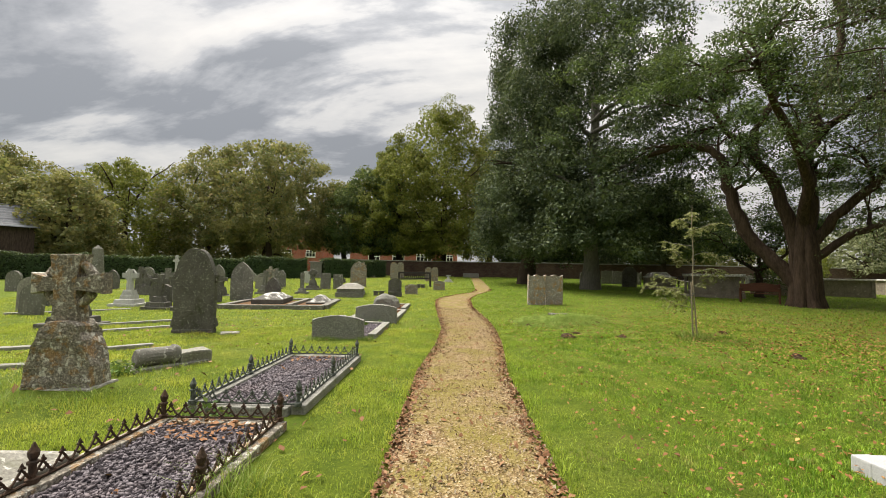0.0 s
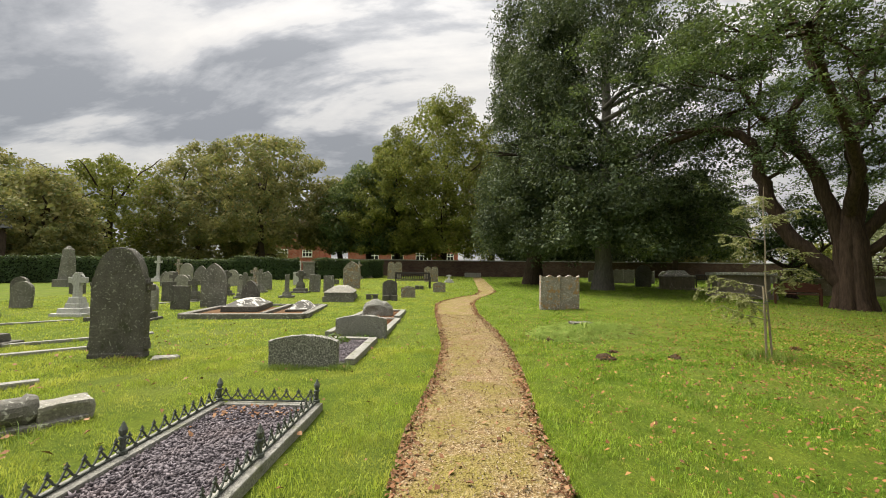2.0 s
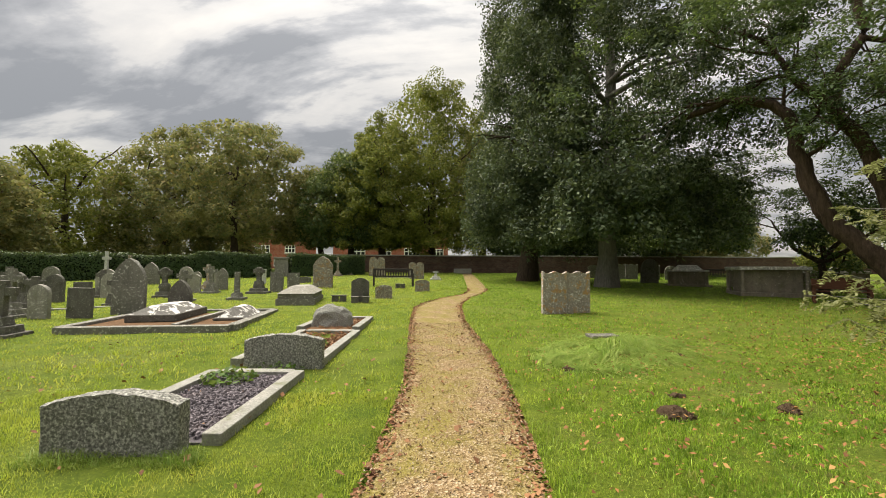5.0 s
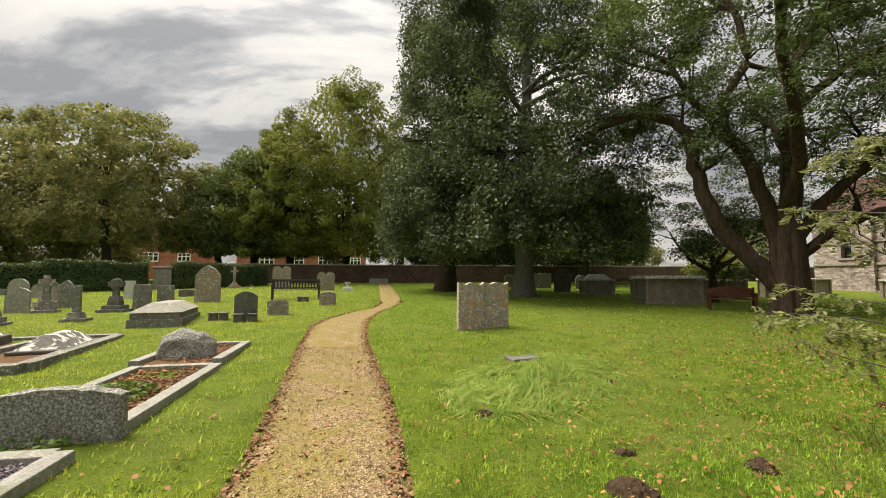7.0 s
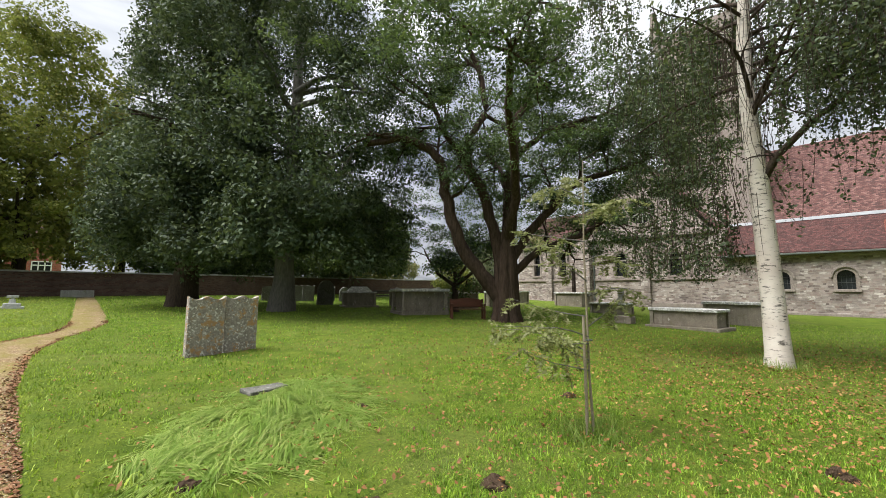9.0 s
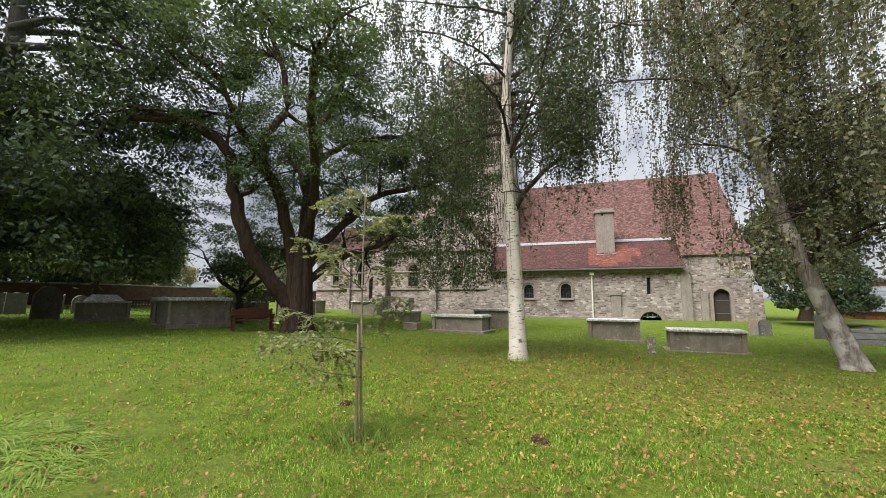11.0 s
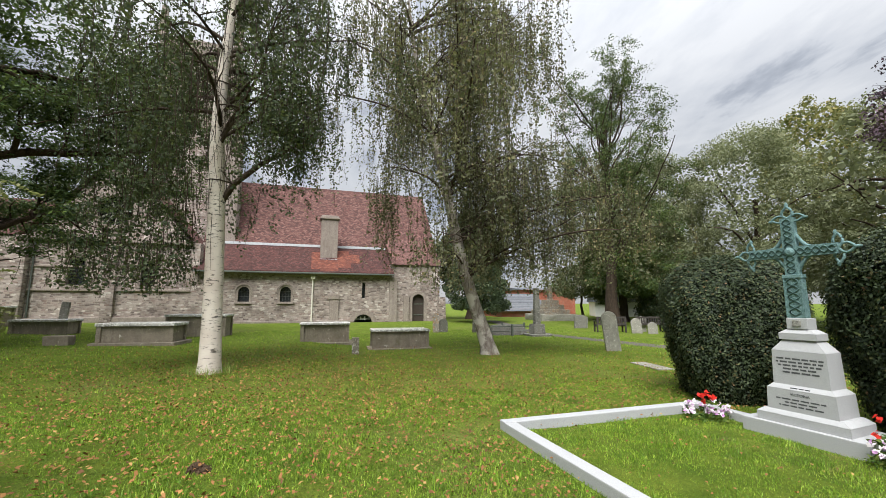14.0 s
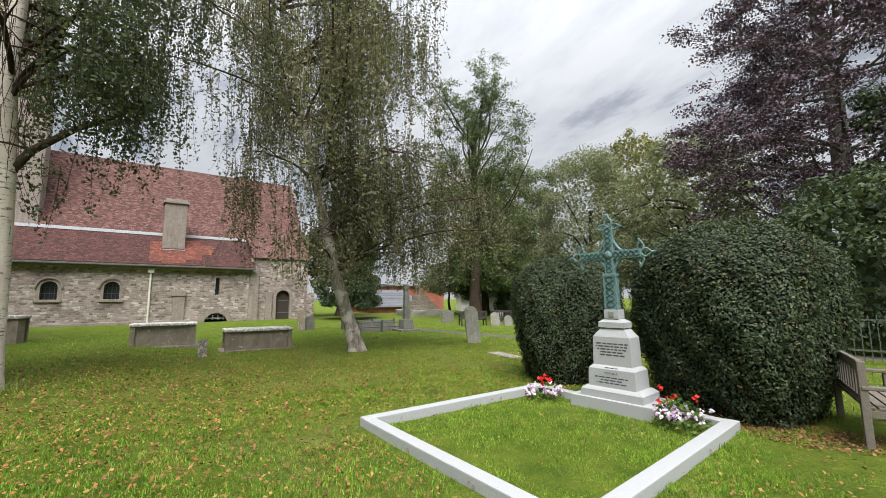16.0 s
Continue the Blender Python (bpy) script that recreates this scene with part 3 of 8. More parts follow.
def turned(bm, profile, sides=20, z_axis=True):
    """A solid of revolution about z from (radius, height) pairs."""
    rings = []
    for r, z in profile:
        rings.append([bm.verts.new((r * math.cos(2 * math.pi * i / sides), r * math.sin(2 * math.pi * i / sides), z)) for i in range(sides)])
    for a, b in zip(rings, rings[1:]):
        for i in range(sides):
            j = (i + 1) % sides
            bm.faces.new((a[i], a[j], b[j], b[i]))
    bm.faces.new(rings[0][::-1])
    bm.faces.new(rings[-1])
    return bm


# ---- the ground: one sheet to the horizon ----
def lawn():
    def axis(stops):
        return np.concatenate([np.arange(a, b, s) for a, b, s in stops] + [[stops[-1][1]]])
    xs = axis([(-900, -100, 100), (-100, -28, 6), (-28, -6, 0.6), (-6, 9, 0.11), (9, 30, 0.5), (30, 90, 5), (90, 900, 90)])
    ys = axis([(-900, -60, 90), (-60, -16, 4), (-16, -1, 0.6), (-1, 20, 0.13), (20, 44, 0.5), (44, 100, 6), (100, 900, 100)])
    X, Y = np.meshgrid(xs, ys)
    Z = height(X, Y)
    inside = path_inside(X, Y)
    Z = Z - 0.05 * soft_step(inside / 0.12 + 0.5) * (Y < 41.5) * (Y > -19)
    near = np.exp(-((X - 2) ** 2 + (Y - 8) ** 2) / 500)
    bumps = np.sin(X * 1.7 + np.sin(Y * 1.1) * 1.3) * np.cos(Y * 1.45 + X * 0.6) * 0.012 + np.sin(X * 5.1 + Y * 2.2) * np.sin(Y * 4.3 - X) * 0.006
    Z = Z + bumps * near * (inside < 0)
    Z = Z + 0.07 * np.exp(-(((X - 3.3) / 1.0) ** 2 + ((Y - 11.4) / 0.9) ** 2))
    n, m = X.shape
    i, j = np.meshgrid(np.arange(n - 1), np.arange(m - 1), indexing="ij")
    corners = np.stack([i * m + j, i * m + j + 1, (i + 1) * m + j + 1, (i + 1) * m + j], -1).reshape(-1, 4)
    me = fast_mesh("ground", np.stack([X, Y, Z], -1).reshape(-1, 3), corners, M_LAWN, True)
    tagged(new("ground", me), "mown green churchyard lawn with yellowed patches", "lawn", kind="structure")


lawn()


def gravel_path():
    ys = np.concatenate([np.arange(-19, 0, 0.5), np.arange(0, 20, 0.1), np.arange(20, 41.3, 0.3)])
    us = np.linspace(0, 1, 15)
    rng = np.random.default_rng(5)
    rows = []
    wob_l, wob_r = rng.normal(0, 0.025, len(ys)), rng.normal(0, 0.025, len(ys))
    for k, y in enumerate(ys):
        a, b = np.interp(y, PATH_Y, PATH_L) + wob_l[k], np.interp(y, PATH_Y, PATH_R) + wob_r[k]
        x = a + (b - a) * us
        z = height(x, y + 0 * x) - 0.028 + 0.018 * np.sin(us * np.pi) + rng.normal(0, 0.002, len(us))
        z[0] -= 0.03
        z[-1] -= 0.03
        rows.append(np.stack([x, y + 0 * x, z], -1))
    P = np.array(rows)
    n, m = P.shape[:2]
    i, j = np.meshgrid(np.arange(n - 1), np.arange(m - 1), indexing="ij")
    corners = np.stack([i * m + j, i * m + j + 1, (i + 1) * m + j + 1, (i + 1) * m + j], -1).reshape(-1, 4)
    me = fast_mesh("path", P.reshape(-1, 3), corners, M_GRAVEL, True)
    tagged(new("path", me), "tan gravel footpath with mossy middle and leaf-littered edges", "path", kind="structure")


gravel_path()


# ---- boundary wall ----
def boundary_wall(x0, y0, x1, y1, label, tall=1.45):
    length = math.hypot(x1 - x0, y1 - y0)
    m = pose(x0, y0, 0, 0, 0, math.degrees(math.atan2(y1 - y0, x1 - x0)))
    wall = thing("wall_north" if y0 > 35 else "wall_east", label, "wall", m, kind="structure")
    bm, cap = bmesh.new(), bmesh.new()
    steps = int(length / 3)
    for i in range(steps):
        a, b = length * i / steps, length * (i + 1) / steps
        g = hz(x0 + (x1 - x0) * (i + 0.5) / steps, y0 + (y1 - y0) * (i + 0.5) / steps)
        dz = random.uniform(-0.03, 0.03)
        box(bm, a, b, -0.17, 0.17, g - 0.3, g + tall + dz)
        box(cap, a + 0.01, b - 0.01, -0.22, 0.22, g + tall + dz, g + tall + 0.1 + dz, bevel=0.02)
    part("brickwork", bm, M_BRICKWALL, wall)
    part("coping", cap, M_KERB, wall, "pale weathered coping stones")


boundary_wall(-9.5, 40.0, 62.0, 43.5, "old dark brick churchyard wall with stone coping")


# ---- church ----
CX = 30.5


def arch_outline(y, z0, w, z1, steps=8, pointed=False):
    """Opening in a wall, as (y, z): straight sides and a round or pointed head."""
    r = w / 2
    out = [(y - r, z0), (y + r, z0)]
    if pointed:
        for i in range(steps + 1):
            a = math.pi / 3 * i / steps
            out.append((y - r + w * math.cos(a), z1 - w * 0.866 + w * math.sin(a)))
        for i in range(steps - 1, -1, -1):
            a = math.pi / 3 * i / steps
            out.append((y + r - w * math.cos(a), z1 - w * 0.866 + w * math.sin(a)))
        return out
    for i in range(steps + 1):
        a = math.pi * i / steps
        out.append((y + r * math.cos(a), z1 - r + r * math.sin(a)))
    return out


def pierced(outer, holes, x0, thick):
    """A wall in the plane x = x0 with openings through it, thick towards +x."""
    bm = bmesh.new()
    edges = []
    for loop in [outer] + holes:
        vs = [bm.verts.new((x0, y, z)) for y, z in loop]
        edges += [bm.edges.new((vs[i], vs[(i + 1) % len(vs)])) for i in range(len(vs))]
    fill = bmesh.ops.triangle_fill(bm, edges=edges, use_beauty=True)
    faces = [g for g in fill["geom"] if isinstance(g, bmesh.types.BMFace)]
    ext = bmesh.ops.extrude_face_region(bm, geom=faces)
    bmesh.ops.translate(bm, verts=[g for g in ext["geom"] if isinstance(g, bmesh.types.BMVert)], vec=(thick, 0, 0))
    return bm


def ring_bm(inner, outer, x0, x1):
    """The band between two outlines of equal length, from x0 to x1."""
    bm = bmesh.new()
    rows = [[bm.verts.new((x, y, z)) for y, z in o] for x in (x0, x1) for o in (inner, outer)]
    n = len(inner)
    for i in range(1, n):
        j = (i + 1) % n
        a, b, c, d = rows
        bm.faces.new((a[i], a[j], b[j], b[i]))
        bm.faces.new((c[j], c[i], d[i], d[j]))
        bm.faces.new((b[i], b[j], d[j], d[i]))
        bm.faces.new((c[i], c[j], a[j], a[i]))
    return bm


def church_window(church, y, z0, w, z1, x0=CX, hood=True, pointed=False, bars=2):
    opening = arch_outline(y, z0, w, z1, pointed=pointed)
    win = part("window", ring_bm(arch_outline(y, z0, w - 0.06, z1 - 0.03, pointed=pointed), arch_outline(y, z0, w + 0.22, z1 + 0.11, pointed=pointed), x0 - 0.02, x0 + 0.28), M_ASHLAR, church, "round-arched window with dressed stone surround")
    bm = bmesh.new()
    vs = [bm.verts.new((x0 + 0.3, a, b)) for a, b in opening]
    bm.faces.new(vs)
    part("pane", bm, M_GLASS, win, "dark leaded glass")
    bm = bmesh.new()
    for i in range(1, bars + 1):
        zz = z0 + (z1 - z0) * i / (bars + 1)
        box(bm, x0 + 0.27, x0 + 0.295, y - w / 2, y + w / 2, zz - 0.012, zz + 0.012)
    for i in range(1, 4):
        yy = y - w / 2 + w * i / 4
        box(bm, x0 + 0.275, x0 + 0.293, yy - 0.006, yy + 0.006, z0, z1 - w * 0.25)
    part("glazing_bar", bm, M_FRAME, win)
    part("sill", boxed(x0 - 0.08, x0 + 0.3, y - w / 2 - 0.16, y + w / 2 + 0.16, z0 - 0.14, z0, bevel=0.015), M_ASHLAR, win)
    if hood:
        a = arch_outline(y, z1 - w / 2, w + 0.24, z1 + 0.12, pointed=pointed)
        b = arch_outline(y, z1 - w / 2, w + 0.40, z1 + 0.20, pointed=pointed)
        part("hood_mould", ring_bm(a, b, x0 - 0.1, x0 - 0.002), M_ASHLAR, win)
    return opening


def build_church():
    g = hz(CX, 5) - 0.05
    church = thing("church", "old stone church with red tiled roofs and arched windows", "church", pose(0, 0, 0))
    # low aisle towards the lawn
    aisle = [(9.97, 1.53, 0.72, 2.52), (7.45, 1.53, 0.74, 2.55)]
    older = [(25.9, 2.62, 0.62, 4.62, True), (23.5, 2.56, 0.64, 4.45, True), (18.86, 2.46, 0.9, 4.15, False), (15.3, 2.46, 0.82, 4.02, False)]
    slit = [(2.19, 1.78), (2.42, 1.78), (2.42, 2.86), (2.19, 2.86)]
    crypt = arch_outline(2.3, g - 0.02, 1.3, 0.66)
    holes = [arch_outline(*w) for w in aisle] + [slit, crypt]
    part("aisle_wall", pierced([(0.35, g - 0.2), (12.6, g - 0.2), (12.6, 3.5), (0.35, 3.5)], holes, CX, 0.6), M_CHURCH, church)
    for w in aisle:
        church_window(church, *w)
    part("slit_window", boxed(CX + 0.3, CX + 0.33, 2.17, 2.44, 1.76, 2.88), M_GLASS, church)
    # low arched opening at ground level
    low = part("crypt_window", ring_bm(arch_outline(2.3, g, 1.3, 0.66), arch_outline(2.3, g, 1.95, 0.98), CX - 0.05, CX + 0.1), M_ASHLAR, church, "low arched cellar window with white frame")
    part("pane", boxed(CX + 0.3, CX + 0.33, 1.6, 3.0, g - 0.1, 0.7), M_GLASS, low)
    bm = bmesh.new()
    for yy in (1.85, 2.15, 2.45, 2.75):
        box(bm, CX + 0.2, CX + 0.28, yy - 0.03, yy + 0.03, g, 0.5)
    box(bm, CX + 0.2, CX + 0.28, 1.65, 2.95, 0.3, 0.36)
    part("window_frame", bm, M_WHITE, low, "white painted bars")
    part("plinth", boxed(CX - 0.14, CX, 3.1, 12.6, g - 0.3, g + 0.2, bevel=0.03), M_ASHLAR, church)
    part("eaves_course", boxed(CX - 0.16, CX, 0.35, 12.6, 3.3, 3.48, bevel=0.02), M_ASHLAR, church)
    part("niche", boxed(CX - 0.1, CX + 0.02, 4.0, 4.6, g, 1.7, bevel=0.02), M_ASHLAR, church)
    part("string_block", boxed(CX - 0.14, CX + 0.02, 3.95, 4.7, 1.7, 2.0, bevel=0.02), M_ASHLAR, church)
    # lean-to roof and main roof
    bm = bmesh.new()
    p = [(CX - 0.35, 3.46), (CX - 0.35, 3.56), (CX + 3.1, 5.72), (CX + 3.1, 5.5)]
    a, b = [bm.verts.new((x, 0.2, z)) for x, z in p], [bm.verts.new((x, 12.9, z)) for x, z in p]
    bm.faces.new(a)
    bm.faces.new(b[::-1])
    for i in range(4):
        bm.faces.new((a[i], a[(i + 1) % 4], b[(i + 1) % 4], b[i]))
    part("aisle_roof", bm, M_ROOF_LOW, church, "dark red clay tiles with newer orange patches")
    slope = (5.72 - 3.56) / 3.45
    for y0, y1, s0, s1 in ((5.3, 5.9, 0.3, 2.6), (3.2, 4.1, 0.5, 2.9), (2.5, 3.2, 1.2, 2.4), (4.1, 5.3, 0.1, 1.5)):
        bm = bmesh.new()
        vs = [bm.verts.new((CX - 0.35 + s, yy, 3.565 + slope * s + dz)) for dz in (0.0, 0.02) for s, yy in ((s0, y0), (s1, y0), (s1, y1), (s0, y1))]
        for q in ((0, 1, 2, 3), (7, 6, 5, 4), (0, 4, 5, 1), (1, 5, 6, 2), (2, 6, 7, 3), (3, 7, 4, 0)):
            bm.faces.new([vs[i] for i in q])
        part("tile_patch", bm, M_ROOF_NEW, church, "newer orange roof tiles")
    part("lead_flashing", boxed(CX + 2.95, CX + 3.12, 0.2, 12.9, 5.66, 5.84), M_LEAD, church)
    part("gutter", boxed(CX - 0.44, CX - 0.34, 0.2, 12.9, 3.4, 3.5, bevel=0.02), M_IRON, church)
    bm = bmesh.new()
    p = [(CX + 3.1, 5.75), (CX + 7.6, 11.55), (CX + 12.1, 5.75)]
    a, b = [bm.verts.new((x, -4.0, z)) for x, z in p], [bm.verts.new((x, 13.2, z)) for x, z in p]
    bm.faces.new(a)
    bm.faces.new(b[::-1])
    for i in range(3):
        bm.faces.new((a[i], a[(i + 1) % 3], b[(i + 1) % 3], b[i]))
    part("nave_roof", bm, M_ROOF_TOP, church, "steep mottled red clay tiles")
    part("nave_wall", boxed(CX + 3.1, CX + 12, -4.0, 13.2, g - 0.2, 5.7), M_CHURCH, church)
    # stub chimney rising through the roof
    stack = part("chimney", boxed(CX + 1.5, CX + 2.6, 4.1, 5.3, 4.2, 7.9, bevel=0.03), M_ASHLAR, church, "squat stone chimney in the roof")
    part("chimney_cap", boxed(CX + 1.4, CX + 2.7, 4.0, 5.4, 7.6, 7.75, bevel=0.03), M_ASHLAR, stack)
    part("flashing", boxed(CX + 1.3, CX + 2.0, 4.0, 5.4, 4.2, 4.62), M_LEAD, stack)
    # end block with the plank door
    door_hole = arch_outline(-1.74, g - 0.05, 0.92, 2.12)
    part("end_wall", pierced([(-3.4, g - 0.2), (0.35, g - 0.2), (0.35, 4.3), (-3.4, 4.3)], [door_hole], CX + 0.25, 0.6), M_CHURCH, church)
    part("pilaster", boxed(CX - 0.05, CX + 0.25, -0.1, 0.5, g, 3.3, bevel=0.03), M_ASHLAR, church)
    part("pilaster", boxed(CX + 0.1, CX + 0.25, -1.0, -0.6, g, 2.0, bevel=0.03), M_ASHLAR, church)
    part("buttress", boxed(CX - 0.4, CX + 0.3, -3.7, -3.15, g, 1.9, bevel=0.03, taper=0.1), M_CHURCH, church)
    d = part("door", pierced(arch_outline(-1.74, g - 0.05, 0.92, 2.12), [], CX + 0.45, 0.08), M_DOOR, church, "closed dark oak plank door")
    part("door_surround", ring_bm(arch_outline(-1.74, g, 0.9, 2.1), arch_outline(-1.74, g, 1.3, 2.32), CX + 0.2, CX + 0.42), M_ASHLAR, d)
    for zz in (0.55, 1.35):
        part("hinge", boxed(CX + 0.43, CX + 0.45, -2.15, -1.45, zz, zz + 0.06), M_IRON, d)
    bm = bmesh.new()
    p = [(CX + 0.1, 4.25), (CX + 3.4, 6.6), (CX + 3.4, 4.25)]
    a, b = [bm.verts.new((x, -3.6, z)) for x, z in p], [bm.verts.new((x, 0.3, z)) for x, z in p]
    bm.faces.new(a)
    bm.faces.new(b[::-1])
    for i in range(3):
        bm.faces.new((a[i], a[(i + 1) % 3], b[(i + 1) % 3], b[i]))
    part("end_roof", bm, M_ROOF_TOP, church)
    # rainwater pipe
    pipe = part("downpipe", tube_mesh("downpipe", [([(CX - 0.1, 5.75, g), (CX - 0.1, 5.75, 3.1)], [0.055, 0.055])], M_PIPE, 10), M_PIPE, church, "cream painted rainwater pipe")
    part("hopper", boxed(CX - 0.22, CX - 0.0, 5.6, 5.9, 3.05, 3.3, bevel=0.02), M_PIPE, pipe)
    # older, taller block
    x1 = CX - 0.02
    part("transept_wall", pierced([(12.6, g - 0.2), (27.8, hz(CX, 27) - 0.3), (27.8, 5.2), (12.6, 5.2)], [arch_outline(y, a, w, b, pointed=pt) for y, a, w, b, pt in older] + [[(22.2, 1.0), (22.75, 1.0), (22.75, 2.95), (22.48, 3.25), (22.2, 2.95)]], x1, 0.8), M_CHURCH, church)
    for y, a, w, b, pt in older:
        church_window(church, y, a, w, b, x0=x1, pointed=pt)
    part("doorway", boxed(x1 + 0.4, x1 + 0.45, 22.1, 22.85, 0.9, 3.3), M_DOOR, church)
    for ys in ((13.0, 21.7), (23.0, 27.8)):
        part("string_course", boxed(x1 - 0.1, x1, ys[0], ys[1], 2.14, 2.28, bevel=0.02), M_ASHLAR, church)
        part("string_course", boxed(x1 - 0.08, x1, ys[0], ys[1], 3.5, 3.6, bevel=0.02), M_ASHLAR, church)
        part("cornice", boxed(x1 - 0.2, x1, ys[0], ys[1], 5.05, 5.3, bevel=0.03), M_ASHLAR, church)
        part("plinth", boxed(x1 - 0.2, x1, ys[0], ys[1], g - 0.3, g + 0.55, bevel=0.03), M_ASHLAR, church)
    for i in range(22):
        yy = 23.1 + i * 0.21
        part("corbel", boxed(x1 - 0.14, x1, yy, yy + 0.11, 4.85, 5.05), M_ASHLAR, church)
    part("buttress", boxed(x1 - 0.5, x1, 21.0, 22.15, g - 0.2, 5.0, bevel=0.03), M_CHURCH, church)
    part("buttress", boxed(x1 - 0.25, x1, 16.85, 17.45, g - 0.2, 4.9, bevel=0.03), M_CHURCH, church)
    part("buttress", boxed(x1 - 0.25, x1, 24.4, 24.9, g - 0.2, 4.8, bevel=0.03), M_CHURCH, church)
    part("rain_pipe", tube_mesh("rain_pipe", [([(x1 - 0.08, 20.85, g), (x1 - 0.08, 20.85, 5.0)], [0.05, 0.05])], M_IRON, 8), M_IRON, church)
    part("transept_side", boxed(x1 + 0.8, x1 + 9, 27.0, 27.8, 0.2, 5.2), M_CHURCH, church)
    # gable with a wheel window
    gable = [(13.2, 5.2), (21.5, 5.2), (17.35, 10.4)]
    wheel = [(17.35 + 0.95 * math.cos(2 * math.pi * i / 24), 7.05 + 0.95 * math.sin(2 * math.pi * i / 24)) for i in range(24)]
    part("gable", pierced(gable, [wheel], x1 + 0.2, 0.5), M_CHURCH, church)
    bm = bmesh.new()
    for i in range(12):
        a = 2 * math.pi * i / 12
        bmesh.ops.create_cube(bm, size=1.0, matrix=Matrix.Translation((x1 + 0.35, 17.35 + 0.6 * math.cos(a), 7.05 + 0.6 * math.sin(a))) @ Matrix.Rotation(a, 4, "X") @ Matrix.Diagonal((0.12, 0.75, 0.07, 1)))
    wh = part("wheel_window", bm, M_PALE, church, "round stone wheel window")
    inner = [(17.35 + 0.93 * math.cos(2 * math.pi * i / 24), 7.05 + 0.93 * math.sin(2 * math.pi * i / 24)) for i in range(24)]
    outer = [(17.35 + 1.2 * math.cos(2 * math.pi * i / 24), 7.05 + 1.2 * math.sin(2 * math.pi * i / 24)) for i in range(24)]
    part("rim", ring_bm(inner, outer, x1 + 0.1, x1 + 0.3), M_ASHLAR, wh)
    bm = bmesh.new()
    bm.faces.new([bm.verts.new((x1 + 0.5, y, z)) for y, z in inner])
    part("pane", bm, M_GLASS, wh)
    bm = bmesh.new()
    a = [bm.verts.new((x1, y, z)) for y, z in ((12.9, 5.25), (17.35, 10.7), (21.8, 5.25))]
    b = [bm.verts.new((x1 + 10, y, z)) for y, z in ((12.9, 5.25), (17.35, 10.7), (21.8, 5.25))]
    bm.faces.new((a[0], b[0], b[1], a[1]))
    bm.faces.new((a[1], b[1], b[2], a[2]))
    part("transept_roof", bm, M_ROOF_TOP, church)
    bm = bmesh.new()
    p = [(x1 - 0.1, 5.3), (x1 + 4.5, 8.3), (x1 + 9, 5.3)]
    a, b = [bm.verts.new((x, 21.8, z)) for x, z in p], [bm.verts.new((x, 27.9, z)) for x, z in p]
    bm.faces.new(a)
    bm.faces.new(b[::-1])
    for i in range(3):
        bm.faces.new((a[i], a[(i + 1) % 3], b[(i + 1) % 3], b[i]))
    part("chapel_roof", bm, M_ROOF_LOW, church)
    # tower behind
    tower = part("tower", boxed(CX + 4.5, CX + 9.5, 12.2, 17.2, 5, 20.5, bevel=0.05), M_CHURCH, church, "square pale stone tower")
    part("parapet", boxed(CX + 4.3, CX + 9.7, 12.0, 17.4, 20.5, 21.6, bevel=0.05), M_ASHLAR, tower)
    for yy in (12.1, 17.3):
        part("pinnacle", boxed(CX + 4.2, CX + 4.8, yy - 0.3, yy + 0.3, 21.5, 24.0, taper=0.42), M_ASHLAR, tower)
    part("turret", boxed(CX + 3.2, CX + 4.6, 11.2, 12.9, 5, 13.6, bevel=0.05, taper=0.05), M_ASHLAR, tower)


build_church()


# ---- red brick houses beyond the wall ----
def house(x, y, wide, tall, windows, rz=0.0):
    h = thing("house", "red brick house with white framed windows", "house", pose(x, y, hz(x, y) - 0.1, 0, 0, rz), "houses beyond the wall")
    part("wall", boxed(-wide / 2, wide / 2, 0, 7, 0, tall), M_BRICK, h)
    bm = bmesh.new()
    a = [bm.verts.new((-wide / 2 - 0.3, yy, z)) for yy, z in ((-0.4, tall), (3.5, tall + 3.2), (7.4, tall))]
    b = [bm.verts.new((wide / 2 + 0.3, yy, z)) for yy, z in ((-0.4, tall), (3.5, tall + 3.2), (7.4, tall))]
    bm.faces.new(a[::-1])
    bm.faces.new(b)
    for i in range(3):
        bm.faces.new((a[i], a[(i + 1) % 3], b[(i + 1) % 3], b[i]))
    part("roof", bm, M_ROOF_LOW, h)
    part("chimney", boxed(-wide / 2 + 1, -wide / 2 + 2.2, 3, 4, tall + 1.5, tall + 4.6, bevel=0.03), M_BRICK, h)
    for wx, wz, ww, wh in windows:
        w = part("window", boxed(wx - ww / 2, wx + ww / 2, -0.05, 0.03, wz, wz + wh), M_GLASS, h)
        bm = bmesh.new()
        n = max(2, round(ww / 0.6))
        for i in range(n + 1):
            xx = wx - ww / 2 + ww * i / n
            box(bm, xx - 0.055, xx + 0.055, -0.1, -0.03, wz, wz + wh)
        for zz in (wz, wz + wh * 0.62, wz + wh):
            box(bm, wx - ww / 2, wx + ww / 2, -0.102, -0.028, zz - 0.055, zz + 0.055)
        part("frame", bm, M_WHITE, w, "white painted casement")
        part("sill", boxed(wx - ww / 2 - 0.1, wx + ww / 2 + 0.1, -0.16, 0.0, wz - 0.14, wz - 0.05), M_WHITE, w)


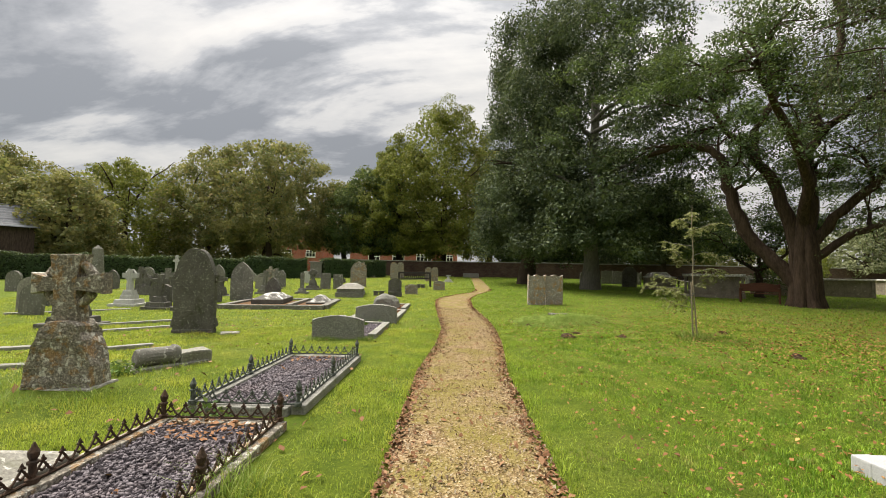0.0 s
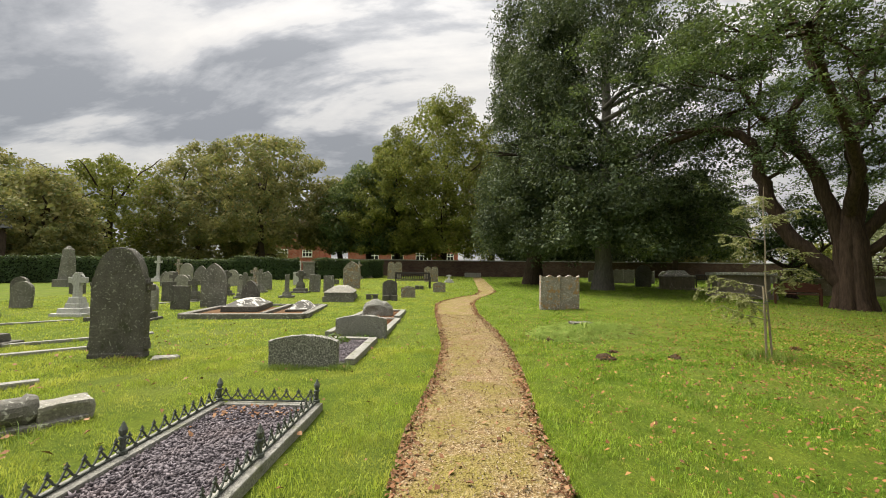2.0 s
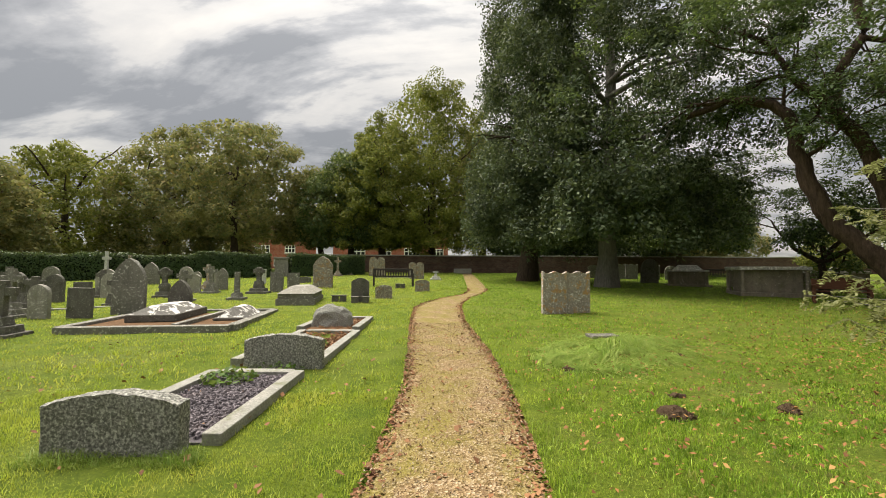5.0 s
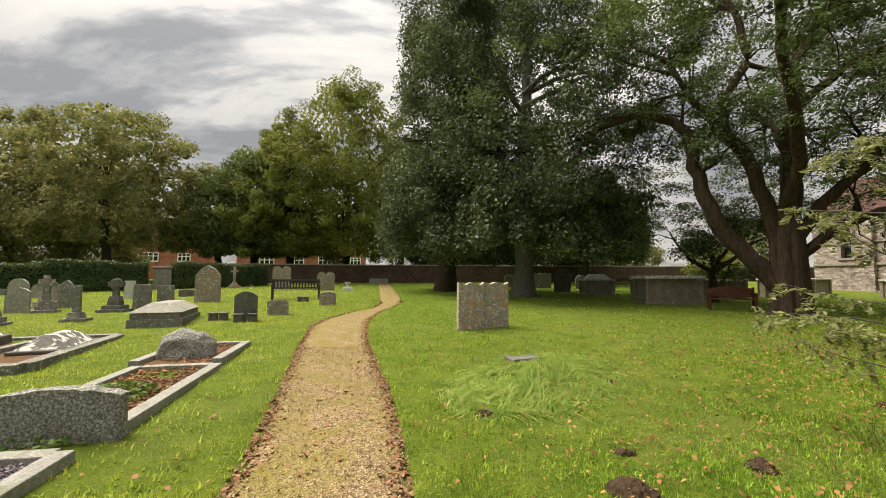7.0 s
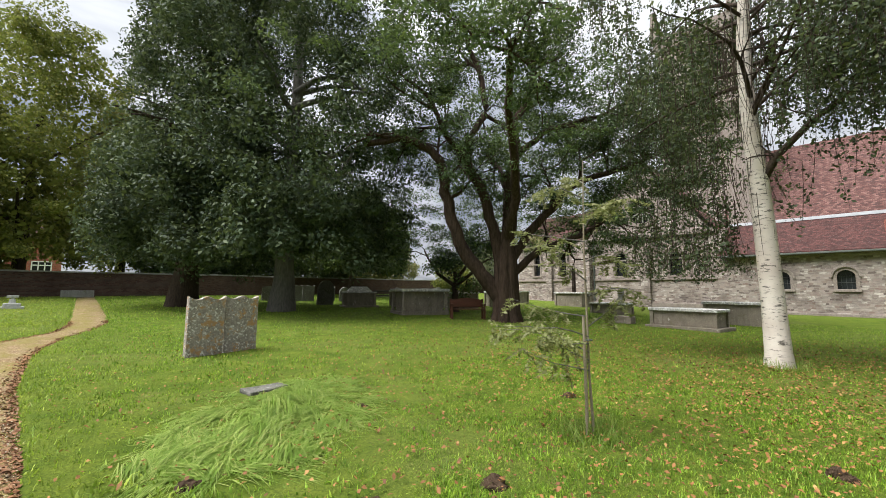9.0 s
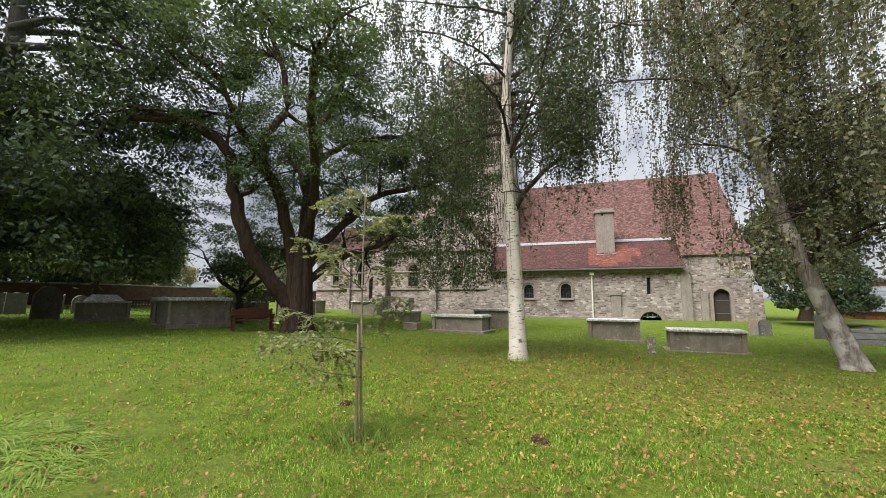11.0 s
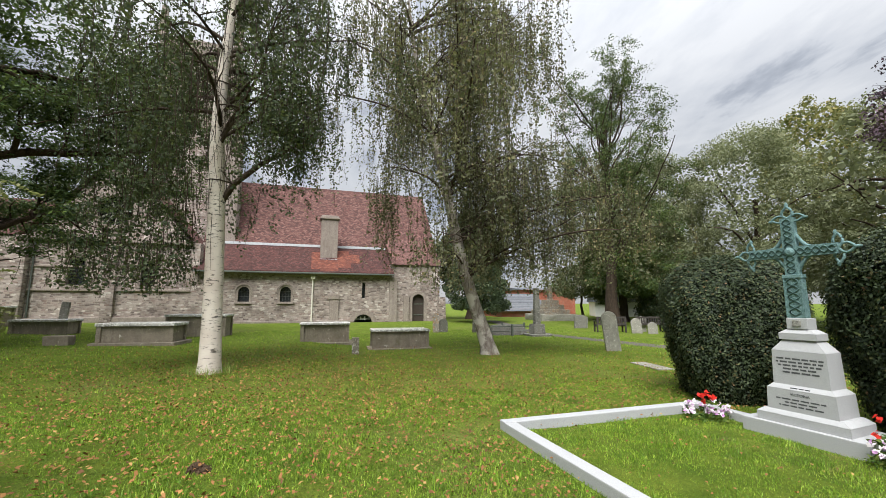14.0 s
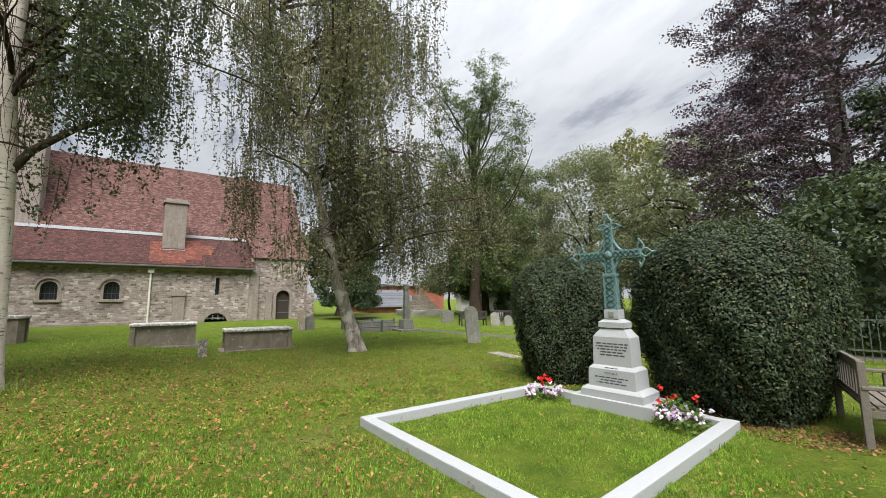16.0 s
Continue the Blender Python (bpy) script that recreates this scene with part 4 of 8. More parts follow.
HOUSE_Z = 70.0
house(-29.0, HOUSE_Z, 12.5, 6.2, [(-4.6, 2.7, 1.1, 1.05), (-0.3, 2.7, 2.5, 1.15), (4.3, 2.7, 1.6, 1.1), (-3.5, 0.6, 1.5, 1.2), (2.5, 0.6, 1.5, 1.2)])
house(-8.5, HOUSE_Z + 1, 19.0, 6.0, [(-5.2, 2.3, 2.0, 1.15), (-0.9, 2.3, 2.0, 1.15), (3.6, 2.3, 2.6, 1.2), (7.9, 2.3, 1.6, 1.1), (-5.2, 0.3, 1.6, 1.2), (3.6, 0.3, 1.6, 1.2)])

# ---- gravestones ----
def head(kind, w, h):
    """Outline (x, z) of a headstone, foot below the ground."""
    r = w / 2
    foot = -0.12
    if kind == "round":
        top = [(r * math.cos(a), h - r + r * math.sin(a)) for a in np.linspace(0, math.pi, 15)]
    elif kind == "gothic":
        s = w * 0.95
        top = [(r - s + s * math.cos(a), h - s * 0.88 + s * math.sin(a)) for a in np.linspace(0, math.acos((s - r) / s), 9)]
        top += [(-x, z) for x, z in top[-2::-1]]
        k = h / max(z for _, z in top)
        top = [(x, z * k) for x, z in top]
    elif kind == "camber":
        top = [(r - w * i / 14, h - 0.16 * h * (2 * i / 14 - 1) ** 2) for i in range(15)]
    elif kind == "flat":
        top = [(r, h), (-r, h)]
    elif kind == "point":
        top = [(r, h * 0.72), (r * 0.55, h * 0.9), (0.0, h), (-r * 0.55, h * 0.9), (-r, h * 0.72)]
    elif kind == "shoulder":
        n, rise = 9, h * 0.27
        arc = [(r * 0.93 * (1 - u) ** 0.62, h * 0.73 + rise * (1 - (1 - u) ** 1.7) ** 0.92) for u in np.linspace(0.0, 1.0, n)]
        top = [(r, h * 0.66), (r, h * 0.70), (r * 0.93, h * 0.715)] + arc + [(-x, z) for x, z in arc[-2::-1]] + [(-r * 0.93, h * 0.715), (-r, h * 0.70), (-r, h * 0.66)]
    elif kind == "scroll":
        xs = np.linspace(r, -r, 17)
        top = [(x, h - 0.04 + 0.04 * math.cos(abs(x) / r * 5.2) + (0.02 if abs(x) > r * 0.8 else 0)) for x in xs]
    else:
        top = [(r, h * 0.9), (0, h), (-r, h * 0.9)]
    return [(-r, foot), (r, foot)] + top


STONE_WORDS = {"round": "round-topped", "gothic": "pointed-arch", "camber": "low curved-top", "flat": "flat-topped", "point": "pointed", "shoulder": "shouldered arched", "scroll": "scroll-topped"}


def headstone(x, y, kind, w, h, material, tone, thick=0.1, rz=0.0, lean=0.0, tip=0.0, base=None, group="gravestones on the lawn", rough=0.006, extra="standing in the grass", z=None):
    m = place(x, y, rz + random.uniform(-4, 4), z, lean, tip)
    bm = slab(head(kind, w, h), thick, min(0.012, thick * 0.2))
    label = f"{tone} {STONE_WORDS[kind]} headstone {extra}"
    if base is None:
        return solid("headstone", roughen(bm, rough, 0.12), material, label, "headstone", m, group)
    t = thing("headstone", label, "headstone", m, group)
    part("stone", roughen(bm, rough, 0.12), material, t)
    bw, bd, bh = base
    part("base", boxed(-bw / 2, bw / 2, -bd / 2, bd / 2, -0.05, bh, bevel=0.015), material, t)
    return t


def cross(x, y, h, material, tone, steps=2, arm=0.5, thick=0.1, rz=0.0, lean=0.0, base_w=0.62, celtic=False, group="grave crosses on the lawn", headless=False):
    t = thing("grave_cross", f"{tone} stone {'ringed ' if celtic else ''}cross on a stepped base", "grave cross", place(x, y, rz, None, lean), group)
    z = -0.06
    for i in range(steps):
        w = base_w * (1 - 0.27 * i)
        hgt = 0.16 if i == 0 else 0.13
        part("step", boxed(-w / 2, w / 2, -w * 0.42, w * 0.42, z, z + hgt, bevel=0.015, taper=0.06 if i else 0.02), material, t)
        z += hgt
    part("plinth", boxed(-thick * 1.5, thick * 1.5, -thick * 1.3, thick * 1.3, z, z + 0.16, bevel=0.015, taper=0.2), material, t)
    z += 0.15
    part("shaft", boxed(-thick * 0.75, thick * 0.75, -thick * 0.6, thick * 0.6, z, h, bevel=0.012, taper=0.08), material, t)
    if not headless:
        az = h - (h - z) * 0.30
        part("crossbar", boxed(-arm / 2, arm / 2, -thick * 0.5, thick * 0.5, az - thick * 0.7, az + thick * 0.7, bevel=0.012), material, t)
        if celtic:
            ringed = [([(0.7 * arm / 2 * math.cos(a), 0, az + 0.7 * arm / 2 * math.sin(a)) for a in np.linspace(0, 2 * math.pi, 21)], [thick * 0.3] * 21)]
            part("ring", tube_mesh("ring", ringed, material, 6), material, t)
    return t


# the ringed cross on a rough pedestal, near the start
def ringed_cross():
    t = thing("ringed_cross", "weathered ringed stone cross covered in orange and white lichen", "grave cross", place(-3.83, 4.36, 6, lean=-1.5))
    part("footing", roughen(boxed(-0.39, 0.39, -0.2, 0.2, -0.1, 0.04, bevel=0.02), 0.03, 0.2, 2), M_PALE, t)
    prof = [(-0.35, 0.0), (0.34, 0.0), (0.33, 0.24), (0.25, 0.5), (0.19, 0.58), (0.185, 0.66), (0.13, 0.72), (-0.13, 0.72), (-0.165, 0.66), (-0.2, 0.58), (-0.25, 0.46), (-0.31, 0.26)]
    part("pedestal", roughen(slab(prof, 0.3, 0.03), 0.03, 0.16, 2), M_LICHEN, t)
    shaft = [(-0.15, 0.6), (0.15, 0.6), (0.105, 0.95), (0.10, 1.2), (0.15, 1.42), (-0.17, 1.42), (-0.12, 1.2), (-0.11, 0.95)]
    part("shaft", roughen(slab(shaft, 0.17, 0.015), 0.010, 0.12, 1), M_LICHEN, t)
    arms = [(-0.34, 1.0), (-0.12, 1.05), (0.12, 1.05), (0.36, 0.99), (0.36, 1.22), (0.12, 1.15), (-0.12, 1.15), (-0.34, 1.23)]
    part("crossbar", roughen(slab(arms, 0.166, 0.015), 0.008, 0.12, 1), M_LICHEN, t)
    ringed = [([(0.235 * math.cos(a), 0, 1.10 + 0.235 * math.sin(a)) for a in np.linspace(0, 2 * math.pi, 29)], [0.05] * 29)]
    part("ring", tube_mesh("ring", ringed, M_LICHEN, 8), M_LICHEN, t)


ringed_cross()


def tall_headstone():
    t = thing("headstone", "tall dark weathered arched headstone standing in the grass", "headstone", place(-4.84, 8.0, 9, lean=-0.8))
    part("stone", roughen(slab(head("shoulder", 0.74, 1.68), 0.16, 0.02), 0.007, 0.12, 1), M_DARK, t)
    part("base", roughen(boxed(-0.385, 0.385, -0.09, 0.09, -0.1, 0.1, bevel=0.025), 0.008, 0.1, 1), M_DARK, t)
    for s in (-1, 1):
        col = bmesh.new()
        turned(col, [(0.05, 0.14), (0.055, 0.2), (0.04, 0.26), (0.035, 0.30)], 12)
        bmesh.ops.translate(col, verts=col.verts, vec=(s * 0.38, 0, 0))
        part("stub_column", col, M_DARK, t)
        cap = bmesh.new()
        turned(cap, [(0.03, 1.0), (0.05, 1.03), (0.045, 1.08), (0.06, 1.12), (0.06, 1.15)], 12)
        bmesh.ops.translate(cap, verts=cap.verts, vec=(s * 0.37, 0, 0))
        part("capital", cap, M_DARK, t)
    solid("flat_stone", roughen(boxed(-0.17, 0.17, -0.12, 0.12, -0.04, 0.06, bevel=0.03), 0.02, 0.1, 2), M_PALE, "small pale flat stone in the grass", "stone", place(-4.1, 7.95, 20))


tall_headstone()


def fallen_column():
    t = thing("fallen_column", "broken grey stone column lying in the grass", "broken gravestone", place(-3.42, 5.3, 52))
    bm = bmesh.new()
    turned(bm, [(0.02, -0.36), (0.10, -0.36), (0.115, -0.33), (0.115, 0.02), (0.135, 0.05), (0.115, 0.10), (0.10, 0.12)], 18)
    bmesh.ops.rotate(bm, verts=bm.verts, matrix=Matrix.Rotation(radians(90), 3, "Y"), cent=(0, 0, 0))
    bmesh.ops.translate(bm, verts=bm.verts, vec=(0.0, 0.0, 0.17))
    part("shaft", roughen(bm, 0.012, 0.1), M_GREY, t)
    part("block", roughen(boxed(0.1, 0.46, -0.13, 0.12, 0.0, 0.2, bevel=0.03), 0.03, 0.14, 2), M_PALE, t)
    part("slab", roughen(boxed(-0.42, 0.44, -0.17, 0.17, -0.05, 0.07, bevel=0.02), 0.015, 0.2, 2), M_GREY, t)


fallen_column()


def coped_stone():
    t = thing("coped_grave_stone", "pale grey ridged grave cover with stepped edge", "grave cover", place(-2.5, 2.0, 2))
    part("base", boxed(-0.5, 0.5, -0.9, 0.74, -0.1, 0.07, bevel=0.015), M_PALE, t)
    part("step", boxed(-0.42, 0.42, -0.8, 0.66, 0.07, 0.13, bevel=0.015), M_PALE, t)
    part("lid", hipped(bmesh.new(), -0.36, 0.36, -0.74, 0.6, 0.13, 0.25, 0.28, 0.25), M_PALE, t)


coped_stone()


def kerb_bar(parent, a, b, w, h, material, z=-0.08, name="kerb"):
    """One kerb stone from a to b (local x, y)."""
    d = Vector((b[0] - a[0], b[1] - a[1], 0))
    ang = math.atan2(d.y, d.x)
    bm = roughen(boxed(0, d.length, -w / 2, w / 2, z, h, bevel=0.012), 0.004, 0.2, 1)
    bmesh.ops.rotate(bm, verts=bm.verts, matrix=Matrix.Rotation(ang, 3, "Z"), cent=(0, 0, 0))
    bmesh.ops.translate(bm, verts=bm.verts, vec=(a[0], a[1], 0))
    return part(name, bm, material, parent)


def shards(name, x0, x1, y0, y1, n, size, material, label, lift=0.03, category="chippings", seed=1):
    """Loose flat chips lying over a rectangle."""
    rng = np.random.default_rng(seed)
    c = np.stack([rng.uniform(x0, x1, n), rng.uniform(y0, y1, n), np.zeros(n)], 1)
    c[:, 2] = height(c[:, 0], c[:, 1]) + lift + rng.uniform(0, 0.025, n)
    ang = rng.uniform(0, 2 * np.pi, n)
    l, w = size * rng.uniform(0.6, 1.5, n), size * rng.uniform(0.3, 0.7, n)
    u = np.stack([np.cos(ang), np.sin(ang), rng.normal(0, 0.28, n)], 1) * l[:, None] / 2
    v = np.stack([-np.sin(ang), np.cos(ang), rng.normal(0, 0.28, n)], 1) * w[:, None] / 2
    up = np.array([0, 0, 0.012])
    P = np.stack([c - u, c - v * 0.9, c + u, c + v, c - u * 0.8 - up, c - v * 0.8 - up, c + u * 0.8 - up, c + v * 0.8 - up], 1).reshape(-1, 3)
    q = np.array([[0, 1, 2, 3], [4, 5, 1, 0], [5, 6, 2, 1], [6, 7, 3, 2], [7, 4, 0, 3]])
    F = (np.arange(n)[:, None, None] * 8 + q[None]).reshape(-1, 4)
    tagged(new(name, fast_mesh(name, P, F, material)), label, category, kind="stuff")


def railing_plot(x0, x1, y0, y1, iron, kerb_mat, label, posts_y, seed):
    """Grave plot with a low cast-iron cresting on its kerb."""
    plot = thing("grave_plot", label[0], "grave plot", pose(0, 0, hz((x0 + x1) / 2, (y0 + y1) / 2)))
    kerb_bar(plot, (x0, y0), (x0, y1), 0.13, 0.075, kerb_mat)
    kerb_bar(plot, (x1, y0), (x1, y1), 0.13, 0.075, kerb_mat)
    kerb_bar(plot, (x0 + 0.07, y1), (x1 - 0.07, y1), 0.13, 0.07, kerb_mat)
    kerb_bar(plot, (x0 + 0.07, y0), (x1 - 0.07, y0), 0.13, 0.07, kerb_mat)
    part("bed", boxed(x0 + 0.06, x1 - 0.06, y0 + 0.06, y1 - 0.06, -0.06, 0.03), M_SLATE_BED, plot)
    rail = thing("grave_railing", label[1], "railing", pose(0, 0, hz((x0 + x1) / 2, (y0 + y1) / 2) + 0.07))

    def post(x, y):
        bm = bmesh.new()
        turned(bm, [(0.032, 0.0), (0.032, 0.03), (0.018, 0.035), (0.018, 0.105), (0.028, 0.11), (0.028, 0.122), (0.016, 0.13), (0.025, 0.15), (0.028, 0.172), (0.015, 0.2), (0.005, 0.225)], 10)
        bmesh.ops.translate(bm, verts=bm.verts, vec=(x, y, 0))
        part("post", bm, iron, rail)

    def panel(a, b):
        a, b = np.array(a, float), np.array(b, float)
        length = np.linalg.norm(b - a)
        d = (b - a) / length
        lines = []

        def at(s, z):
            return (*(a + d * s), z)
        lines.append(([at(0.03, 0.015), at(length / 2, 0.015), at(length - 0.03, 0.015)], [0.009] * 3))
        n = max(2, round(length / 0.115))
        st = length / n
        for i in range(n):
            s = st * (i + 0.5)
            lines.append(([at(s - st * 0.72, 0.015), at(s - st * 0.35, 0.045), at(s - 0.01, 0.088), at(s, 0.10)], [0.006, 0.007, 0.007, 0.005]))
            lines.append(([at(s + st * 0.72, 0.015), at(s + st * 0.35, 0.045), at(s + 0.01, 0.088), at(s, 0.10)], [0.006, 0.007, 0.007, 0.005]))
            lines.append(([at(s - 0.018, 0.102), at(s, 0.114), at(s + 0.018, 0.102)], [0.006, 0.010, 0.006]))
            lines.append(([at(s, 0.095), at(s, 0.115), at(s, 0.135)], [0.006, 0.011, 0.003]))
            lines.append(([at(s - 0.03, 0.07), at(s, 0.05), at(s + 0.03, 0.07)], [0.006, 0.008, 0.006]))
        part("panel", tube_mesh("panel", lines, iron, 5), iron, rail)

    corners = [(x0, y0), (x1, y0)] + [(x, y) for y in posts_y for x in (x0, x1)] + [(x0, y1), (x1, y1)]
    for c in corners:
        post(*c)
    ys = [y0] + list(posts_y) + [y1]
    for x in (x0, x1):
        for a, b in zip(ys, ys[1:]):
            panel((x, a), (x, b))
    panel((x0, y1), (x1, y1))
    panel((x0, y0), (x1, y0))
    shards("slate_chippings", x0 + 0.07, x1 - 0.07, y0 + 0.07, y1 - 0.07, 5200, 0.034, M_SLATE, "grey-purple slate chippings filling the grave plot", 0.035, seed=seed)


railing_plot(-2.07, -1.13, 0.75, 3.36, M_RUST, M_LICHEN, ("grave plot with slate chippings and worn kerb", "low rusty cast-iron cresting around the grave"), (2.35,), 3)
railing_plot(-2.07, -1.12, 3.72, 5.9, M_IRON, M_KERB, ("grave plot with slate chippings and pale kerb", "low grey-green cast-iron cresting around the grave"), (4.75,), 4)


def granite_row():
    """Kerbed graves with rough granite headstones beside the path."""
    def kerbs(label, x0, x1, y0, y1, fill):
        p = thing("grave_plot", label, "grave plot", pose(0, 0, hz(-1.7, (y0 + y1) / 2)))
        kerb_bar(p, (x1, y0), (x1 - 0.03, y1), 0.15, 0.09, M_KERB)
        kerb_bar(p, (x0, y0), (x0, y1), 0.15, 0.09, M_KERB)
        kerb_bar(p, (x0 + 0.08, y1), (x1 - 0.1, y1), 0.15, 0.085, M_KERB)
        part("bed", boxed(x0 + 0.06, x1 - 0.06, y0, y1 - 0.06, -0.06, 0.02), fill, p)
    kerbs("kerbed grave filled with slate chippings", -2.32, -1.27, 7.72, 9.6, M_SLATE_BED)
    kerbs("kerbed grave with gravel and weeds", -2.3, -1.22, 10.05, 12.6, M_LITTER)
    kerbs("kerbed grave with dry leaves inside", -2.42, -1.3, 12.75, 14.45, M_LITTER)
    shards("slate_chippings", -2.25, -1.34, 7.78, 9.5, 3200, 0.034, M_SLATE, "slate chippings filling the kerbed grave", 0.035, seed=9)
    shards("dry_leaf_litter", -2.25, -1.34, 10.1, 14.3, 900, 0.06, M_BROWN, "dry brown leaves lying in the kerbed graves", 0.035, "leaf litter", seed=10)
    for x, y, w, h, rz in ((-1.87, 7.58, 0.94, 0.46, 3), (-1.62, 9.98, 1.0, 0.47, 4)):
        bm = roughen(slab(head("camber", w, h), 0.14, 0.015), 0.012, 0.06, 2)
        solid("headstone", bm, M_GRANITE, "rough grey granite headstone with a curved top", "headstone", place(x, y, rz), "granite headstones beside the path")
    bm = bmesh.new()
    bmesh.ops.create_icosphere(bm, subdivisions=4, radius=1.0)
    for v in bm.verts:
        v.co = Vector((math.copysign(abs(v.co.x) ** 0.8, v.co.x) * 0.45, v.co.y * 0.2, max(-0.08, math.copysign(abs(v.co.z) ** 0.85, v.co.z) * 0.5)))
    solid("headstone", roughen(roughen(bm, 0.05, 0.2), 0.02, 0.05), M_GRANITE, "rough boulder-shaped granite headstone in a kerbed grave", "headstone", place(-1.93, 13.3, 4), "granite headstones beside the path")


granite_row()


# stepped platform with two ledgers
def platform():
    p = thing("grave_platform", "low stepped stone kerb round two grave ledgers", "grave plot", pose(-5.6, 14.0, hz(-5.6, 14.0) - 0.02, 0, 0, 8))
    for a, b in (((-1.5, -1.5), (1.6, -1.5)), ((-1.5, 1.7), (1.6, 1.7)), ((-1.5, -1.42), (-1.5, 1.62)), ((1.6, -1.42), (1.6, 1.62))):
        kerb_bar(p, a, b, 0.22, 0.12, M_GREY)
    part("bed", boxed(-1.4, 1.5, -1.4, 1.6, -0.05, 0.06), M_LITTER, p)
    kerb_bar(p, (0.5, -1.35), (0.5, 1.55), 0.14, 0.14, M_GREY)
    led = thing("grave_ledger", "dark coped grave ledger whitened with lichen", "grave cover", place(-6.15, 14.4, 12, hz(-6.1, 14.4) + 0.03))
    part("base", boxed(-0.5, 0.5, -0.95, 0.95, 0, 0.16, bevel=0.02), M_DARK, led)
    part("lid", roughen(hipped(bmesh.new(), -0.46, 0.46, -0.9, 0.9, 0.16, 0.33, 0.3, 0.3), 0.01, 0.1, 2), M_LEDGER, led)
    led = thing("grave_ledger", "small coped grave ledger whitened with lichen", "grave cover", place(-4.5, 14.5, 12, hz(-4.5, 14.5) + 0.03))
    part("base", boxed(-0.4, 0.4, -0.7, 0.7, 0, 0.06, bevel=0.02), M_DARK, led)
    part("lid", roughen(hipped(bmesh.new(), -0.34, 0.34, -0.62, 0.62, 0.06, 0.27, 0.25, 0.25), 0.015, 0.1, 2), M_LEDGER, led)


platform()


def hip_tomb(x, y, rz, w, l, h, z=None):
    t = thing("coped_tomb", "low grey coped tomb with a hipped lichen-pale lid", "tomb", place(x, y, rz, z))
    part("plinth", boxed(-w / 2, w / 2, -l / 2, l / 2, -0.08, h * 0.35, bevel=0.02), M_GREY, t)
    part("body", boxed(-w / 2 + 0.05, w / 2 - 0.05, -l / 2 + 0.05, l / 2 - 0.05, h * 0.35, h * 0.62, bevel=0.015), M_GREY, t)
    part("lid", roughen(hipped(bmesh.new(), -w / 2 + 0.02, w / 2 - 0.02, -l / 2 + 0.02, l / 2 - 0.02, h * 0.62, h, w * 0.3, w * 0.3), 0.008, 0.1, 1), M_PALE, t)


hip_tomb(-4.3, 18.1, 10, 1.15, 2.2, 0.56)

G, D, P, W = (M_GREY, "grey"), (M_DARK, "dark grey"), (M_PALE, "pale grey"), (M_WHITE_ST, "white marble")
L = (M_LICHEN, "brown lichen-covered")
for x, y, kind, w, h, mt, th, lean in (
    (-7.63, 15.0, "gothic", 0.76, 1.46, G, 0.14, 0), (-6.74, 15.66, "gothic", 0.58, 0.88, D, 0.12, 0), (-8.25, 14.3, "flat", 0.53, 0.75, D, 0.12, 1),
    (-9.12, 14.2, "round", 0.45, 0.83, P, 0.12, -1), (-10.27, 16.6, "flat", 0.45, 0.74, D, 0.12, 0), (-11.37, 18.9, "round", 0.55, 0.9, P, 0.12, 0), (-12.04, 17.56, "round", 0.55, 0.92, D, 0.12, 0), (-12.45, 20.8, "round", 0.36, 0.82, G, 0.12, 0), (-13.1, 26.7, "round", 0.46, 0.62, P, 0.12, 0), (-9.27, 22.3, "gothic", 0.46, 0.98, G, 0.12, 0), (-15.66, 23.8, "gothic", 0.45, 0.85, G, 0.12, 0), (-12.0, 12.3, "flat", 0.55, 0.72, D, 0.14, -9), (-13.2, 14.2, "round", 0.6, 0.85, G, 0.12, 3),
    (-13.6, 21.4, "round", 0.8, 0.95, P, 0.12, 0), (-14.8, 24.3, "round", 0.65, 1.3, P, 0.12, 0), (-14.6, 25.3, "gothic", 0.8, 1.15, G, 0.12, 0),
    (-12.4, 24.7, "round", 0.65, 0.95, P, 0.12, 0), 
    (-5.35, 23.9, "point", 0.92, 1.52, L, 0.16, 0), (-6.55, 21.5, "flat", 0.52, 0.86, G, 0.12, 1), (-5.95, 21.8, "flat", 0.5, 0.8, G, 0.12, -1),
    (-2.34, 18.1, "camber", 0.58, 0.82, D, 0.12, 0), (-1.72, 19.25, "camber", 0.6, 0.5, L, 0.12, -2), (-0.5, 22.15, "camber", 0.62, 0.52, L, 0.12, 0),
    (-9.7, 20.9, "camber", 0.6, 0.8, P, 0.12, 0),
    (-8.9, 12.6, "camber", 0.62, 0.75, D, 0.13, -3), (-10.5, 10.2, "round", 0.55, 0.8, G, 0.12, 3), (-11.4, 11.0, "round", 0.6, 0.95, P, 0.12, 0),
    (-17.0, 22.5, "round", 0.7, 1.0, G, 0.12, 0), (-16.0, 19.0, "gothic", 0.6, 0.95, D, 0.12, 0), (-15.2, 16.0, "round", 0.6, 0.9, D, 0.12, -4),
    (-10.8, 24.4, "round", 0.6, 0.75, P, 0.12, 0), (-7.3, 27.0, "camber", 0.7, 0.35, D, 0.2, 0), (-9.2, 26.0, "flat", 0.4, 0.8, W, 0.1, 0),
    (-18.6, 17.0, "round", 0.6, 0.9, G, 0.12, 0), (-13.9, 18.2, "gothic", 0.62, 0.95, D, 0.12, 2)):
    headstone(x, y, kind, w, h, mt[0], mt[1], th, 6, lean)
for x, dx, y, w, h, mt in ((-4.48, 0.29, 34.1, 0.56, 1.42, L), (-1.38, 0.25, 30.9, 0.48, 1.12, L)):
    for s in (-1, 1):
        headstone(x + s * dx, y, "round", w, h, mt[0], mt[1], 0.14, 6, 0, extra="one of a close pair")
